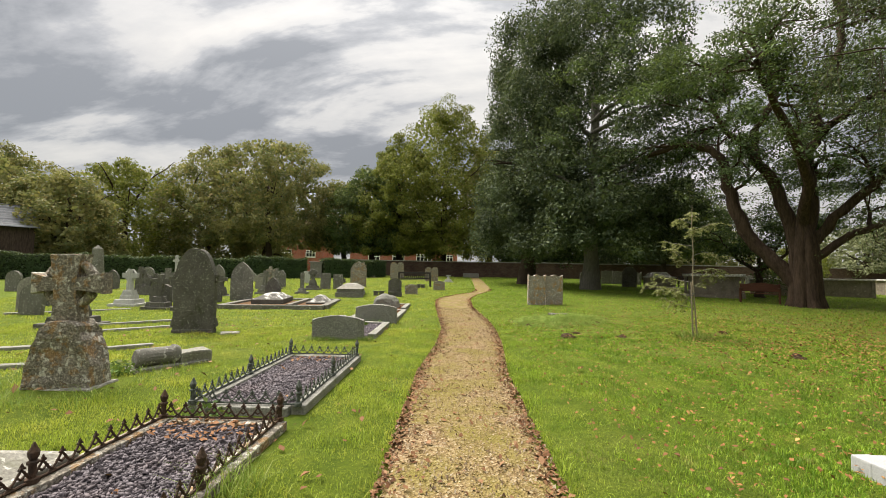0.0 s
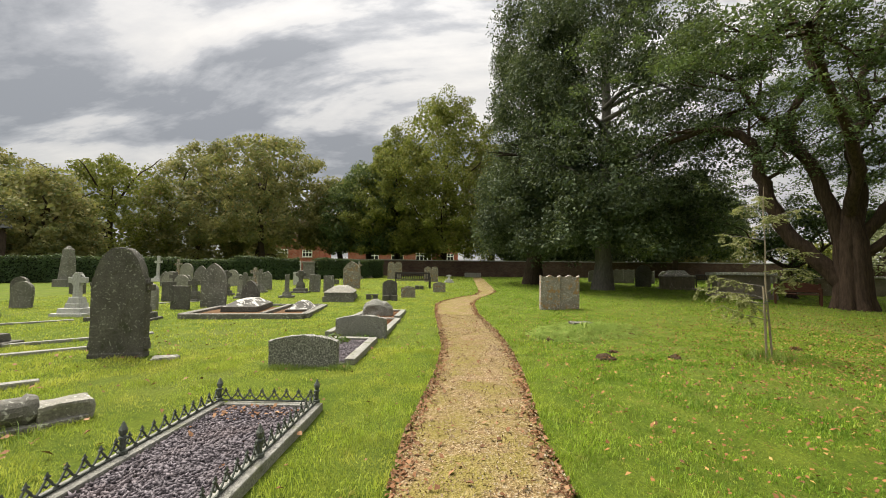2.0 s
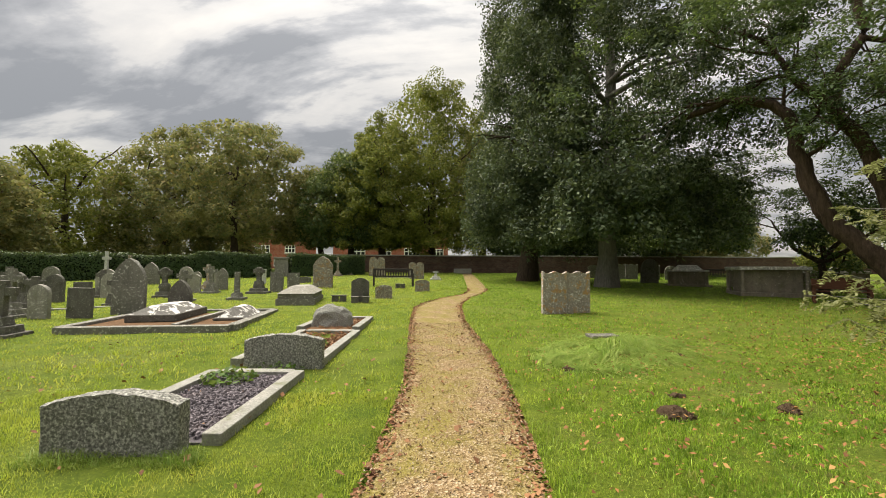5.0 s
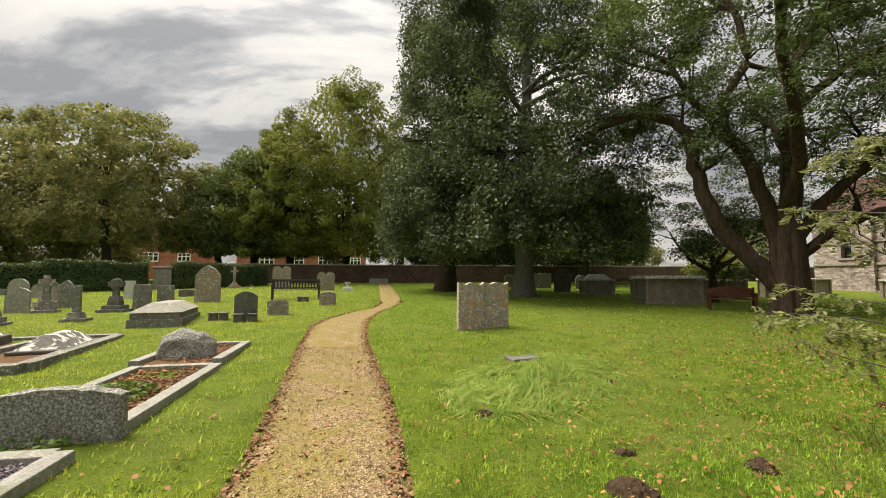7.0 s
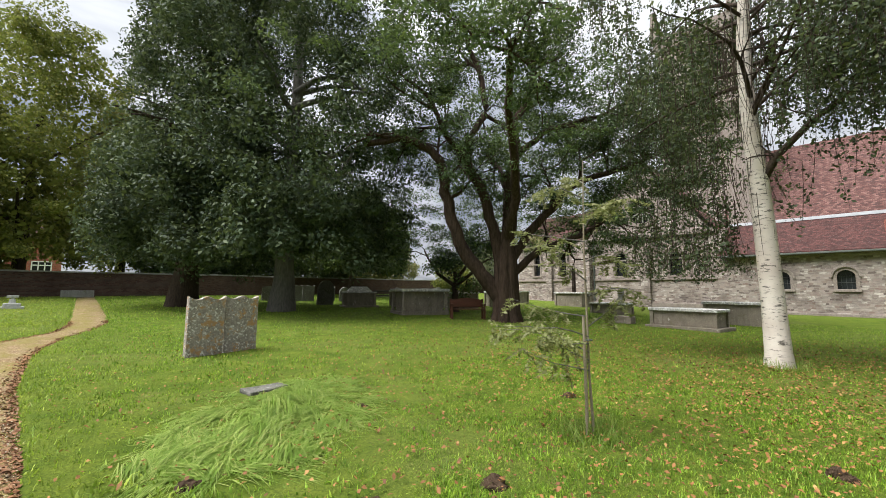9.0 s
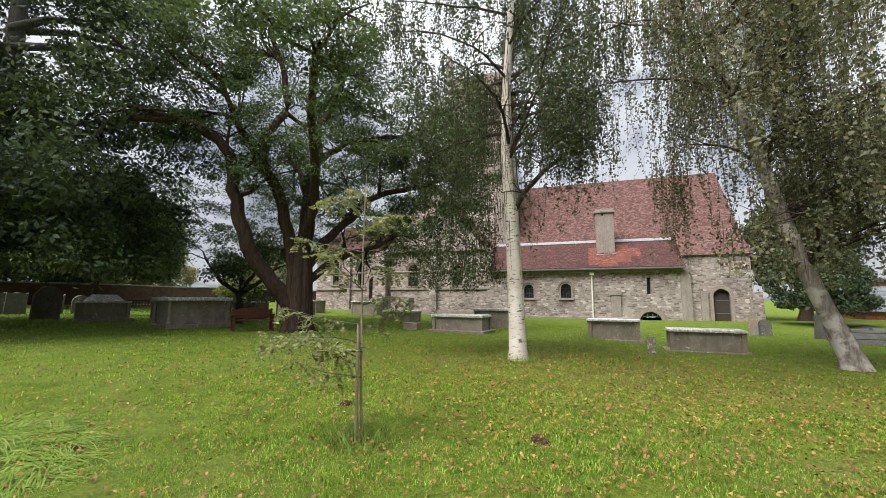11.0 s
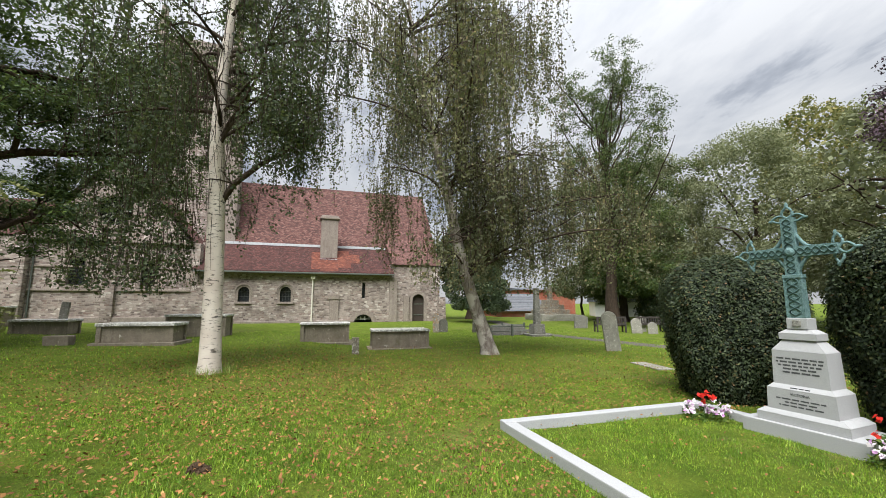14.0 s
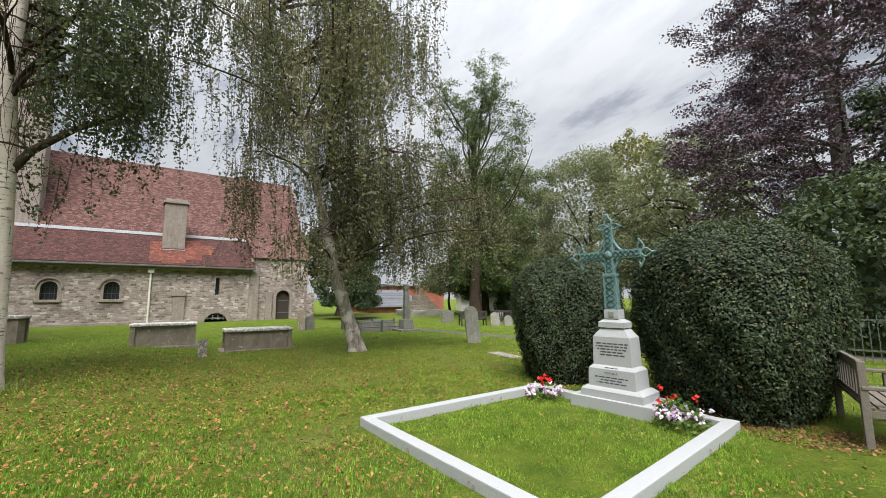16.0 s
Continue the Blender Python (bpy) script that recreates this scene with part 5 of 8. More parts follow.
for x, y, h, mt, lean, st, bw, cel in (
    (-8.53, 12.0, 1.05, D, 2, 2, 0.72, False), (-7.64, 12.0, 1.05, D, 2, 2, 0.72, False), (-9.98, 14.35, 1.2, G, 0, 2, 0.66, False), (-12.39, 16.6, 0.75, D, 0, 2, 0.6, False), (-10.0, 12.7, 1.18, W, 0, 3, 0.85, True), (-9.41, 16.75, 0.85, D, 0, 2, 0.5, False),
    (-8.94, 20.9, 1.1, G, 0, 2, 0.6, False), (-7.02, 20.9, 1.06, D, 0, 3, 0.78, True), (-7.3, 33.9, 1.4, L, 0, 2, 0.75, False),
    (-6.85, 35.4, 1.42, L, 0, 2, 0.75, True), (-19.2, 28.0, 1.7, W, 0, 2, 0.8, False), (-18.0, 28.2, 1.5, L, 0, 2, 0.8, False), (-13.4, 17.5, 1.15, D, -3, 2, 0.7, False),
    (-10.7, 15.6, 0.95, D, 2, 2, 0.6, False), (-11.8, 19.1, 1.0, D, 0, 2, 0.6, False), (-9.64, 19.2, 1.08, D, 0, 3, 0.62, True),
    (-9.95, 22.4, 1.15, L, 0, 2, 0.7, False), (-8.2, 18.0, 1.05, G, 2, 2, 0.65, False), (-12.2, 16.7, 0.9, D, 0, 2, 0.6, False)):
    cross(x, y, h, mt[0], mt[1], st, 0.46, 0.11, 6 + random.uniform(-5, 5), lean, bw, cel)
cross(-6.71, 18.6, 0.98, M_GREY, "broken grey", 1, 0.3, 0.11, 5, 0, 0.55, headless=True)
cross(-7.75, 8.5, 1.35, M_DARK, "dark", 3, 0.5, 0.13, 8, 2, 0.95, True)
cross(-0.1, 30.2, 0.55, M_WHITE_ST, "small white", 2, 0.34, 0.07, 0, 0, 0.7)


def obelisk():
    t = thing("obelisk", "tall grey stone obelisk monument on a square plinth", "obelisk", place(-20.6, 23.2))
    part("plinth", boxed(-0.42, 0.42, -0.42, 0.42, -0.1, 0.4, bevel=0.02), M_GREY, t)
    part("shaft", boxed(-0.27, 0.27, -0.27, 0.27, 0.4, 2.0, taper=0.35), M_GREY, t)
    part("tip", hipped(bmesh.new(), -0.175, 0.175, -0.175, 0.175, 2.0, 2.2, 0.16, 0.16), M_GREY, t)


obelisk()

for x0, y0, x1, y1 in ((-7.6, 8.3, -5.9, 10.1), (-6.8, 7.5, -5.4, 9.0), (-5.6, 5.6, -4.6, 6.6), (-7.5, 5.5, -6.0, 6.3), (-11.0, 10.0, -9.2, 11.8), (-6.6, 4.6, -5.0, 5.1), (-10.4, 15.5, -9.0, 16.8)):
    m = pose(x0, y0, hz(x0, y0), 0, 0, math.degrees(math.atan2(y1 - y0, x1 - x0)))
    ln = math.hypot(x1 - x0, y1 - y0)
    solid("kerb_stone", roughen(boxed(0, ln, -0.07, 0.07, -0.1, 0.055, bevel=0.02), 0.012, 0.2, 2), M_KERB, "worn grey grave kerb half sunk in the grass", "kerb", m, "loose grave kerbs")
for x, y in ((-3.2, 18.2), (-2.95, 18.25), (-2.45, 17.8), (-2.1, 17.85), (-1.75, 23.7), (-1.5, 23.6)):
    t = thing("grave_vase", "small square grey stone flower holder on a grave", "grave vase", place(x, y, 8), "stone flower holders")
    part("body", boxed(-0.11, 0.11, -0.11, 0.11, 0, 0.2, bevel=0.02, taper=0.08), M_DARK, t)
    part("rim", boxed(-0.125, 0.125, -0.125, 0.125, 0.2, 0.235, bevel=0.01), M_DARK, t)

# the close pair right of the path
for x, y, rz in ((3.42, 15.62, 12), (4.13, 15.82, 10)):
    bm = roughen(slab(head("scroll", 0.69, 1.16), 0.12, 0.015), 0.006, 0.1, 1)
    solid("headstone", bm, M_TWIN, "pale headstone blotched with orange and white lichen", "headstone", place(x, y, rz, lean=random.uniform(-1, 1)), "pair of lichened headstones")
solid("flat_stone", roughen(boxed(-0.26, 0.26, -0.14, 0.14, 0, 0.06, bevel=0.02), 0.02, 0.15, 2), M_DARK, "flat broken stone lying in long grass", "stone", place(3.35, 12.1, 8, hz(3.3, 12.1) + 0.035))

for x, y, r in ((2.6, 8.42, 0.16), (3.7, 8.52, 0.10), (2.9, 8.95, 0.09), (2.06, 9.98, 0.085), (5.8, 6.8, 0.1), (4.0, 10.8, 0.08), (6.3, 9.4, 0.1)):
    bm = bmesh.new()
    bmesh.ops.create_icosphere(bm, subdivisions=4, radius=r)
    for v in bm.verts:
        v.co.z = v.co.z * 0.42
    solid("molehill", roughen(roughen(bm, 0.05, 0.12), 0.02, 0.03), M_SOIL, "small dark mound of fresh soil on the lawn", "molehill", place(x, y, 0, hz(x, y)), "molehills on the lawn")


# ---- chest tombs ----
def chest_tomb(x, y, rz, l, w, h, lid=0.1, columns=False, step=0.0, label="weathered stone chest tomb with an overhanging slab", coffin=False, z=None):
    t = thing("chest_tomb", label, "chest tomb", place(x, y, rz, z), "chest tombs")
    z0 = -0.08
    if step:
        part("step", roughen(boxed(-l / 2 - 0.2, l / 2 + 0.2, -w / 2 - 0.2, w / 2 + 0.2, z0, step, bevel=0.02), 0.008, 0.3, 1), M_CHEST, t)
        z0 = step
    part("chest", roughen(boxed(-l / 2, l / 2, -w / 2, w / 2, z0, h - lid, bevel=0.015), 0.006, 0.3, 1), M_CHEST, t)
    if columns:
        for sx in (-1, 1):
            for sy in (-1, 1):
                bm = bmesh.new()
                turned(bm, [(0.1, z0), (0.1, z0 + 0.08), (0.07, z0 + 0.1), (0.06, h - lid - 0.1), (0.09, h - lid - 0.06), (0.09, h - lid)], 12)
                bmesh.ops.translate(bm, verts=bm.verts, vec=(sx * (l / 2 + 0.1), sy * (w / 2 + 0.1), 0))
                part("column", bm, M_CHEST, t)
    else:
        for sx in (-1, 1):
            for sy in (-1, 1):
                part("pilaster", boxed(sx * l / 2 - 0.07, sx * l / 2 + 0.07, sy * w / 2 - 0.05, sy * w / 2 + 0.05, z0, h - lid, bevel=0.01), M_CHEST, t)
    o = 0.22 if columns else 0.1
    part("lid", roughen(boxed(-l / 2 - o, l / 2 + o, -w / 2 - o, w / 2 + o, h - lid, h, bevel=0.02), 0.008, 0.3, 1), M_CAP, t)
    if coffin:
        part("coffin_top", hipped(bmesh.new(), -l / 2 + 0.1, l / 2 - 0.1, -w / 2 + 0.1, w / 2 - 0.1, h, h + 0.28, 0.25, 0.2), M_CAP, t)
    return t


chest_tomb(13.6, 21.2, -16, 1.95, 1.15, 1.18, 0.13, True, 0.16, "large table tomb with corner columns and thick slab")
chest_tomb(13.4, 26.2, -14, 1.5, 0.9, 0.85, 0.08, False, 0.1, "chest tomb with a coffin-shaped stone lid", True)
chest_tomb(18.3, 23.2, -16, 1.9, 0.9, 0.95)
chest_tomb(16.2, 25.4, -14, 1.8, 0.8, 0.95)
chest_tomb(21.9, 22.9, -30, 1.9, 0.9, 1.0, label="dark mossy chest tomb beside the big tree")
chest_tomb(18.2, 11.3, -98, 2.15, 0.95, 0.75, 0.1, False, 0.12, "long pale chest tomb on a low step")
chest_tomb(21.8, 10.4, -97, 2.2, 0.9, 0.95)
chest_tomb(18.7, 5.28, -94, 1.7, 0.85, 0.80, 0.08, False, 0.05)
chest_tomb(16.9, 2.66, -94, 1.95, 0.9, 0.72, 0.08, step=0.05)
chest_tomb(23.2, 16.4, -95, 1.9, 0.8, 0.62)
chest_tomb(26.6, 20.6, -95, 2.0, 0.9, 0.95, label="dark mossy chest tomb below the church wall")
chest_tomb(25.6, 24.6, -95, 1.6, 0.9, 0.9, label="dark mossy chest tomb below the church wall")
solid("stone_trough", roughen(boxed(-0.35, 0.35, -0.2, 0.2, -0.05, 0.32, bevel=0.03), 0.01, 0.2, 2), M_CHEST, "low grey stone block standing on the lawn", "stone block", place(18.2, 13.6, -95))
headstone(23.6, 16.1, "flat", 0.3, 1.35, M_PALE, "narrow pale", 0.12, -95, 5, extra="leaning near the church wall")
headstone(14.9, 4.5, "flat", 0.22, 0.55, M_LICHEN, "small brown", 0.14, -95, 0, extra="standing beside chest tombs")
headstone(23.0, -0.7, "round", 0.34, 1.1, M_TWIN, "narrow pink-grey", 0.12, -95, 0, extra="near the church door")
headstone(23.1, -1.15, "round", 0.5, 0.75, M_GREY, "grey", 0.12, -95, 0, extra="near the church door")
headstone(22.6, -3.0, "round", 0.6, 1.2, M_DARK, "dark grey", 0.14, -100, 3, extra="leaning under the trees")
headstone(13.4, -4.2, "round", 0.5, 1.4, M_PALE, "tall pale lichened", 0.12, -112, -6, extra="leaning on the lawn")
headstone(23.4, -10.4, "camber", 0.85, 0.85, M_GREY, "grey", 0.14, -100, 5, extra="leaning beyond the path")
for x, y, w, h in ((19.8, -11.4, 0.55, 0.85), (19.2, -11.9, 0.5, 0.65), (18.0, -12.4, 0.5, 0.6), (20.8, -12.6, 0.6, 0.9), (16.8, -12.6, 0.45, 0.5)):
    headstone(x, y, "round", w, h, M_PALE, "pale", 0.12, -115, random.uniform(-6, 6), extra="beyond the side path")
for x, y, w, h, k in ((12.35, 28.15, 0.95, 1.42, "shoulder"), (12.3, 32.1, 0.8, 1.05, "scroll"), (13.1, 32.0, 0.75, 1.05, "scroll"), (14.3, 31.4, 0.7, 1.0, "scroll"), (15.2, 31.0, 0.7, 0.95, "round"),
                      (10.9, 33.0, 0.8, 0.95, "camber"), (21.5, 33.5, 0.6, 0.9, "round"), (24.0, 33.0, 0.6, 0.85, "round"), (25.8, 31.0, 0.6, 0.9, "round"), (23.0, 29.5, 0.5, 0.8, "round"), (27.0, 34.5, 0.6, 0.9, "round")):
    dark = x == 12.35
    headstone(x, y, k, w, h, M_DARK if dark else M_GREY, "dark" if dark else "grey", 0.13, -12, random.uniform(-3, 3), extra="under the far trees")

solid("flat_grave_slab", roughen(boxed(-0.62, 0.62, -0.22, 0.22, -0.04, 0.05, bevel=0.015), 0.006, 0.2, 1), M_PALE, "white flat grave slab lying in the grass", "grave slab", place(10.3, -2.7, 168))


def pillar():
    t = thing("memorial_pillar", "tall grey stone memorial pillar on a square base", "memorial pillar", place(20.1, -5.25, -95))
    part("step", boxed(-0.55, 0.55, -0.55, 0.55, -0.08, 0.12, bevel=0.02), M_GREY, t)
    part("base", boxed(-0.32, 0.32, -0.32, 0.32, 0.12, 0.62, bevel=0.02, taper=0.1), M_GREY, t)
    part("shaft", boxed(-0.15, 0.15, -0.15, 0.15, 0.62, 2.45, bevel=0.02, taper=0.2), M_GREY, t)


pillar()


def ledger_rail():
    t = thing("railed_tomb", "dark sloping tomb with low iron rails round it", "railed tomb", place(21.2, -4.1, -95))
    part("ledger", hipped(bmesh.new(), -1.0, 1.0, -0.45, 0.45, 0.0, 0.5, 0.15, 0.3), M_DARK, t)
    for x in (-1.3, 0.0, 1.3):
        for y in (-0.7, 0.7):
            part("post", boxed(x - 0.05, x + 0.05, y - 0.05, y + 0.05, -0.05, 0.6, bevel=0.015), M_IRON, t)
    for y in (-0.7, 0.7):
        for z in (0.25, 0.48):
            part("rail", tube_mesh("rail", [([(-1.3, y, z), (0, y, z), (1.3, y, z)], [0.025] * 3)], M_IRON, 6), M_IRON, t)


ledger_rail()


def stepped_memorial():
    t = thing("stepped_memorial", "stepped stone memorial topped by a small cross", "memorial", place(29.5, -12.2, -95))
    part("rubble_base", roughen(boxed(-1.5, 1.5, -1.5, 1.5, -0.1, 0.5, bevel=0.05), 0.08, 0.4, 3), M_PALE, t)
    for i in range(3):
        w = 1.1 - 0.3 * i
        part("step", boxed(-w, w, -w, w, 0.45 + 0.38 * i, 0.85 + 0.38 * i, bevel=0.03), M_LICHEN, t)
    part("shaft", boxed(-0.16, 0.16, -0.16, 0.16, 1.6, 2.75, taper=0.12), M_LICHEN, t)
    part("crossbar", boxed(-0.4, 0.4, -0.12, 0.12, 2.25, 2.5, bevel=0.02), M_LICHEN, t)


stepped_memorial()


def side_path():
    pts = np.array([(30.0, -7.2), (25.0, -6.3), (20.5, -6.2), (17.0, -6.6), (14.4, -7.0), (10.5, -7.9), (6, -9.2), (0, -11)])
    rows = []
    for k in range(len(pts) - 1):
        for s in np.linspace(0, 1, 12, endpoint=False):
            rows.append(pts[k] + (pts[k + 1] - pts[k]) * s)
    rows = np.array(rows)
    d = np.gradient(rows, axis=0)
    nrm = np.stack([-d[:, 1], d[:, 0]], 1) / np.linalg.norm(d, axis=1)[:, None]
    us = np.linspace(-0.6, 0.6, 7)
    P = rows[:, None] + us[None, :, None] * nrm[:, None]
    Z = height(P[..., 0], P[..., 1]) + 0.012
    Z[:, [0, -1]] -= 0.03
    V = np.concatenate([P, Z[..., None]], -1).reshape(-1, 3)
    n, m = len(rows), len(us)
    i, j = np.meshgrid(np.arange(n - 1), np.arange(m - 1), indexing="ij")
    F = np.stack([i * m + j, i * m + j + 1, (i + 1) * m + j + 1, (i + 1) * m + j], -1).reshape(-1, 4)
    k = plain("dark_tarmac_path", (0.07, 0.06, 0.05), (0.12, 0.105, 0.09), 20, 0.9, 0.5)
    tagged(new("path_side", fast_mesh("path_side", V, F, k, True)), "narrow dark footpath crossing the lawn", "path", kind="structure")


side_path()


# ---- benches ----
def bench(x, y, rz, l, material, label, slats=5, h=0.88, arms=True, curved=False, z=None, group="benches"):
    t = thing("bench", label, "bench", place(x, y, rz, z), group)
    for s in (-1, 1):
        for yy, top in ((-0.24, 0.62 if arms else 0.42), (0.24, h)):
            part("leg", boxed(s * l / 2 - 0.04, s * l / 2 + 0.04, yy - 0.035, yy + 0.035, 0, top, bevel=0.008), material, t)
        if arms:
            part("armrest", boxed(s * l / 2 - 0.05, s * l / 2 + 0.05, -0.32, 0.26, 0.62, 0.66, bevel=0.01), material, t)
        part("side_rail", boxed(s * l / 2 - 0.03, s * l / 2 + 0.03, -0.22, 0.22, 0.34, 0.41), material, t)
    for i in range(5):
        yy = -0.26 + i * 0.105
        part("seat_slat", boxed(-l / 2, l / 2, yy, yy + 0.085, 0.42, 0.445, bevel=0.006), material, t)
    if curved:
        top = [(-l / 2, 0.5), (l / 2, 0.5), (l / 2, h - 0.05)] + [(l / 2 - l * i / 12, h - 0.05 + 0.09 * math.sin(math.pi * i / 12)) for i in range(1, 12)] + [(-l / 2, h - 0.05)]
        bm = slab(top, 0.05, 0.01)
        bmesh.ops.translate(bm, verts=bm.verts, vec=(0, 0.22, 0))
        part("backrest", bm, material, t, "solid curved back panel")
    else:
        part("top_rail", boxed(-l / 2, l / 2, 0.205, 0.255, h - 0.1, h, bevel=0.01), material, t)
        part("back_rail", boxed(-l / 2, l / 2, 0.205, 0.255, 0.47, 0.54, bevel=0.01), material, t)
        n = int(l / 0.13)
        for i in range(n):
            xx = -l / 2 + l * (i + 0.5) / n
            part("back_slat", boxed(xx - 0.03, xx + 0.03, 0.215, 0.245, 0.53, h - 0.09), material, t)
    return t


bench(-2.12, 25.0, 8, 1.95, M_BENCH_DK, "dark wooden slatted bench facing the path", h=0.9)
bench(13.75, 18.25, -38, 1.35, M_BENCH_RED, "reddish wooden bench with solid curved back under the tree", curved=True, h=0.85)
bench(16.5, 28.2, -30, 1.3, M_BENCH_DK, "dark wooden slatted bench beside a chest tomb", h=0.85)
bench(2.56, -1.2, -72, 1.5, M_BENCH, "weathered grey wooden bench beside the clipped yew", h=0.92)
bench(21.0, -10.6, 70, 1.6, M_BENCH_DK, "dark wooden bench beyond the side path", h=0.9)
bench(20.6, -13.0, 70, 1.6, M_BENCH_DK, "dark wooden bench beyond the side path", h=0.9)
solid("bench", boxed(-0.75, 0.75, -0.2, 0.2, 0.0, 0.42, bevel=0.03), M_KERB, "pale stone bench at the end of the path", "bench", place(2.0, 39.2, 0))


# ---- memorial with the bronze cross ----
def royal_grave():
    g = -0.22
    k = thing("grave_kerb", "pale grey granite kerb enclosing a turfed grave", "grave kerb", pose(0, 0, g))
    A, N, B, F = (6.62, 3.42), (3.46, 3.38), (3.72, -0.1), (6.6, 0.12)
    for a, b in ((A, N), (N, B), (A, F)):
        d = Vector((b[0] - a[0], b[1] - a[1], 0))
        bm = boxed(-0.08, d.length + 0.08, -0.08, 0.08, -0.1, 0.12, bevel=0.012)
        bmesh.ops.rotate(bm, verts=bm.verts, matrix=Matrix.Rotation(math.atan2(d.y, d.x), 3, "Z"), cent=(0, 0, 0))
        bmesh.ops.translate(bm, verts=bm.verts, vec=(a[0], a[1], 0.004 if a is N else (0.008 if b is F else 0)))
        part("kerb_stone", bm, M_ROYAL, k)
    part("kerb_stone", boxed(3.81, 4.5, -0.18, -0.02, -0.1, 0.116, bevel=0.012), M_ROYAL, k)
    part("kerb_stone", boxed(5.8, 6.5, 0.0, 0.16, -0.1, 0.116, bevel=0.012), M_ROYAL, k)
    t = thing("cross_memorial", "pale granite memorial carrying a green bronze cross", "memorial", pose(5.11, 0.08, g, 0, 0, 5))
    part("plinth", boxed(-0.7, 0.7, -0.5, 0.3, -0.1, 0.2, bevel=0.012), M_ROYAL, t)
    part("step", hipped(box(bmesh.new(), -0.52, 0.52, -0.38, 0.24, 0.2, 0.32), -0.52, 0.52, -0.38, 0.24, 0.322, 0.38, 0.08, 0.05), M_ROYAL, t)
    low = part("lower_die", boxed(-0.40, 0.40, -0.31, 0.19, 0.38, 0.68, taper=0.03), M_ROYAL, t)
    part("weathering", hipped(bmesh.new(), -0.388, 0.388, -0.30, 0.18, 0.682, 0.74, 0.06, 0.05), M_ROYAL, t)
    die = part("die", boxed(-0.325, 0.325, -0.25, 0.13, 0.74, 1.22, taper=0.04), M_ROYAL, t)
    part("gable_cap", hipped(bmesh.new(), -0.31, 0.31, -0.24, 0.12, 1.222, 1.38, 0.12, 0.06), M_ROYAL, t)
    part("collar", hipped(box(bmesh.new(), -0.22, 0.22, -0.2, 0.09, 1.38, 1.47), -0.22, 0.22, -0.2, 0.09, 1.472, 1.53, 0.09, 0.05), M_ROYAL, t)
    block = part("block", boxed(-0.125, 0.125, -0.17, 0.06, 1.53, 1.69, bevel=0.012), M_ROYAL, t)
    part("panel", boxed(-0.05, 0.05, 0.055, 0.073, 1.57, 1.66, bevel=0.006), M_KERB, block)
    for ob in t.children:
        ob.scale = (0.9, 0.9, 0.87)
    # bronze cross with even arms
    CZ = 2.31
    part("sleeve", boxed(-0.1, 0.1, -0.065, 0.045, 1.47, 2.0, taper=0.06), M_COPPER, t)
    part("shaft", boxed(-0.074, 0.074, -0.05, 0.03, 2.0, 2.76, taper=0.03), M_COPPER, t)
    part("crossbar", boxed(-0.48, 0.48, -0.046, 0.026, CZ - 0.066, CZ + 0.066), M_COPPER, t)

    def relief(name, spine):
        part(name, tube_mesh(name, spine, M_COPPER_DK, 5), M_COPPER_DK, t, "dark interlaced bronze relief")
    # two strands crossing over and over up the shaft and along the arms
    for w in (-1, 1):
        zs = np.linspace(1.5, 1.97, 33)
        relief("interlace", [([(w * 0.06 * math.sin((z - 1.5) * 33.0), 0.047, z) for z in zs], [0.009] * 33)])
        zs = np.linspace(2.03, 2.74, 49)
        relief("interlace", [([(w * 0.045 * math.sin((z - 2.03) * 40.0), 0.032, z) for z in zs], [0.008] * 49)])
        xs = np.linspace(-0.46, 0.46, 65)
        relief("interlace", [([(x, 0.031, CZ + w * 0.04 * math.sin(x * 40.0)) for x in xs], [0.008] * 65)])
    for e in (-0.092, 0.092):
        part("edge_mould", boxed(e - 0.008, e + 0.008, 0.03, 0.05, 1.49, 1.98), M_COPPER, t)
    part("collar_mould", boxed(-0.105, 0.105, -0.07, 0.055, 1.97, 2.02, bevel=0.008), M_COPPER, t)
    boss = bmesh.new()
    turned(boss, [(0.0, 0.0), (0.06, 0.0), (0.055, 0.02), (0.03, 0.035), (0.0, 0.038)], 14)
    bmesh.ops.rotate(boss, verts=boss.verts, matrix=Matrix.Rotation(radians(-90), 3, "X"), cent=(0, 0, 0))
    bmesh.ops.translate(boss, verts=boss.verts, vec=(0, 0.026, CZ))
    part("boss", boss, M_COPPER, t)
    for sx in (-1, 1):
        for sz in (-1, 1):
            arc = [([(sx * (0.06 + 0.16 * u), -0.01, CZ + sz * (0.055 + 0.17 * (1 - u) ** 2 * 1.1)) for u in np.linspace(0, 1, 7)], [0.022] * 7)]
            part("bracket", tube_mesh("bracket", arc, M_COPPER, 6), M_COPPER, t)

    def trefoil(cx, cz, turn):
        c, s = math.cos(turn), math.sin(turn)
        out = []
        for w in (-1, 1):
            out.append(([(cx + c * 0.17 * u - s * w * 0.06 * math.sin(math.pi * u), -0.01, cz + s * 0.17 * u + c * w * 0.06 * math.sin(math.pi * u)) for u in np.linspace(0, 1, 8)], [0.016] * 8))
            for v in (-1, 1):
                out.append(([(cx + c * (0.015 + v * 0.045 * math.sin(math.pi * u)) - s * w * 0.18 * u, -0.01, cz + s * (0.015 + v * 0.045 * math.sin(math.pi * u)) + c * w * 0.18 * u) for u in np.linspace(0, 1, 8)], [0.015] * 8))
            out.append(([(cx - s * w * (0.17 + 0.05 * u), -0.01, cz + c * w * (0.17 + 0.05 * u)) for u in (0, 0.5, 1)], [0.016, 0.022, 0.008]))
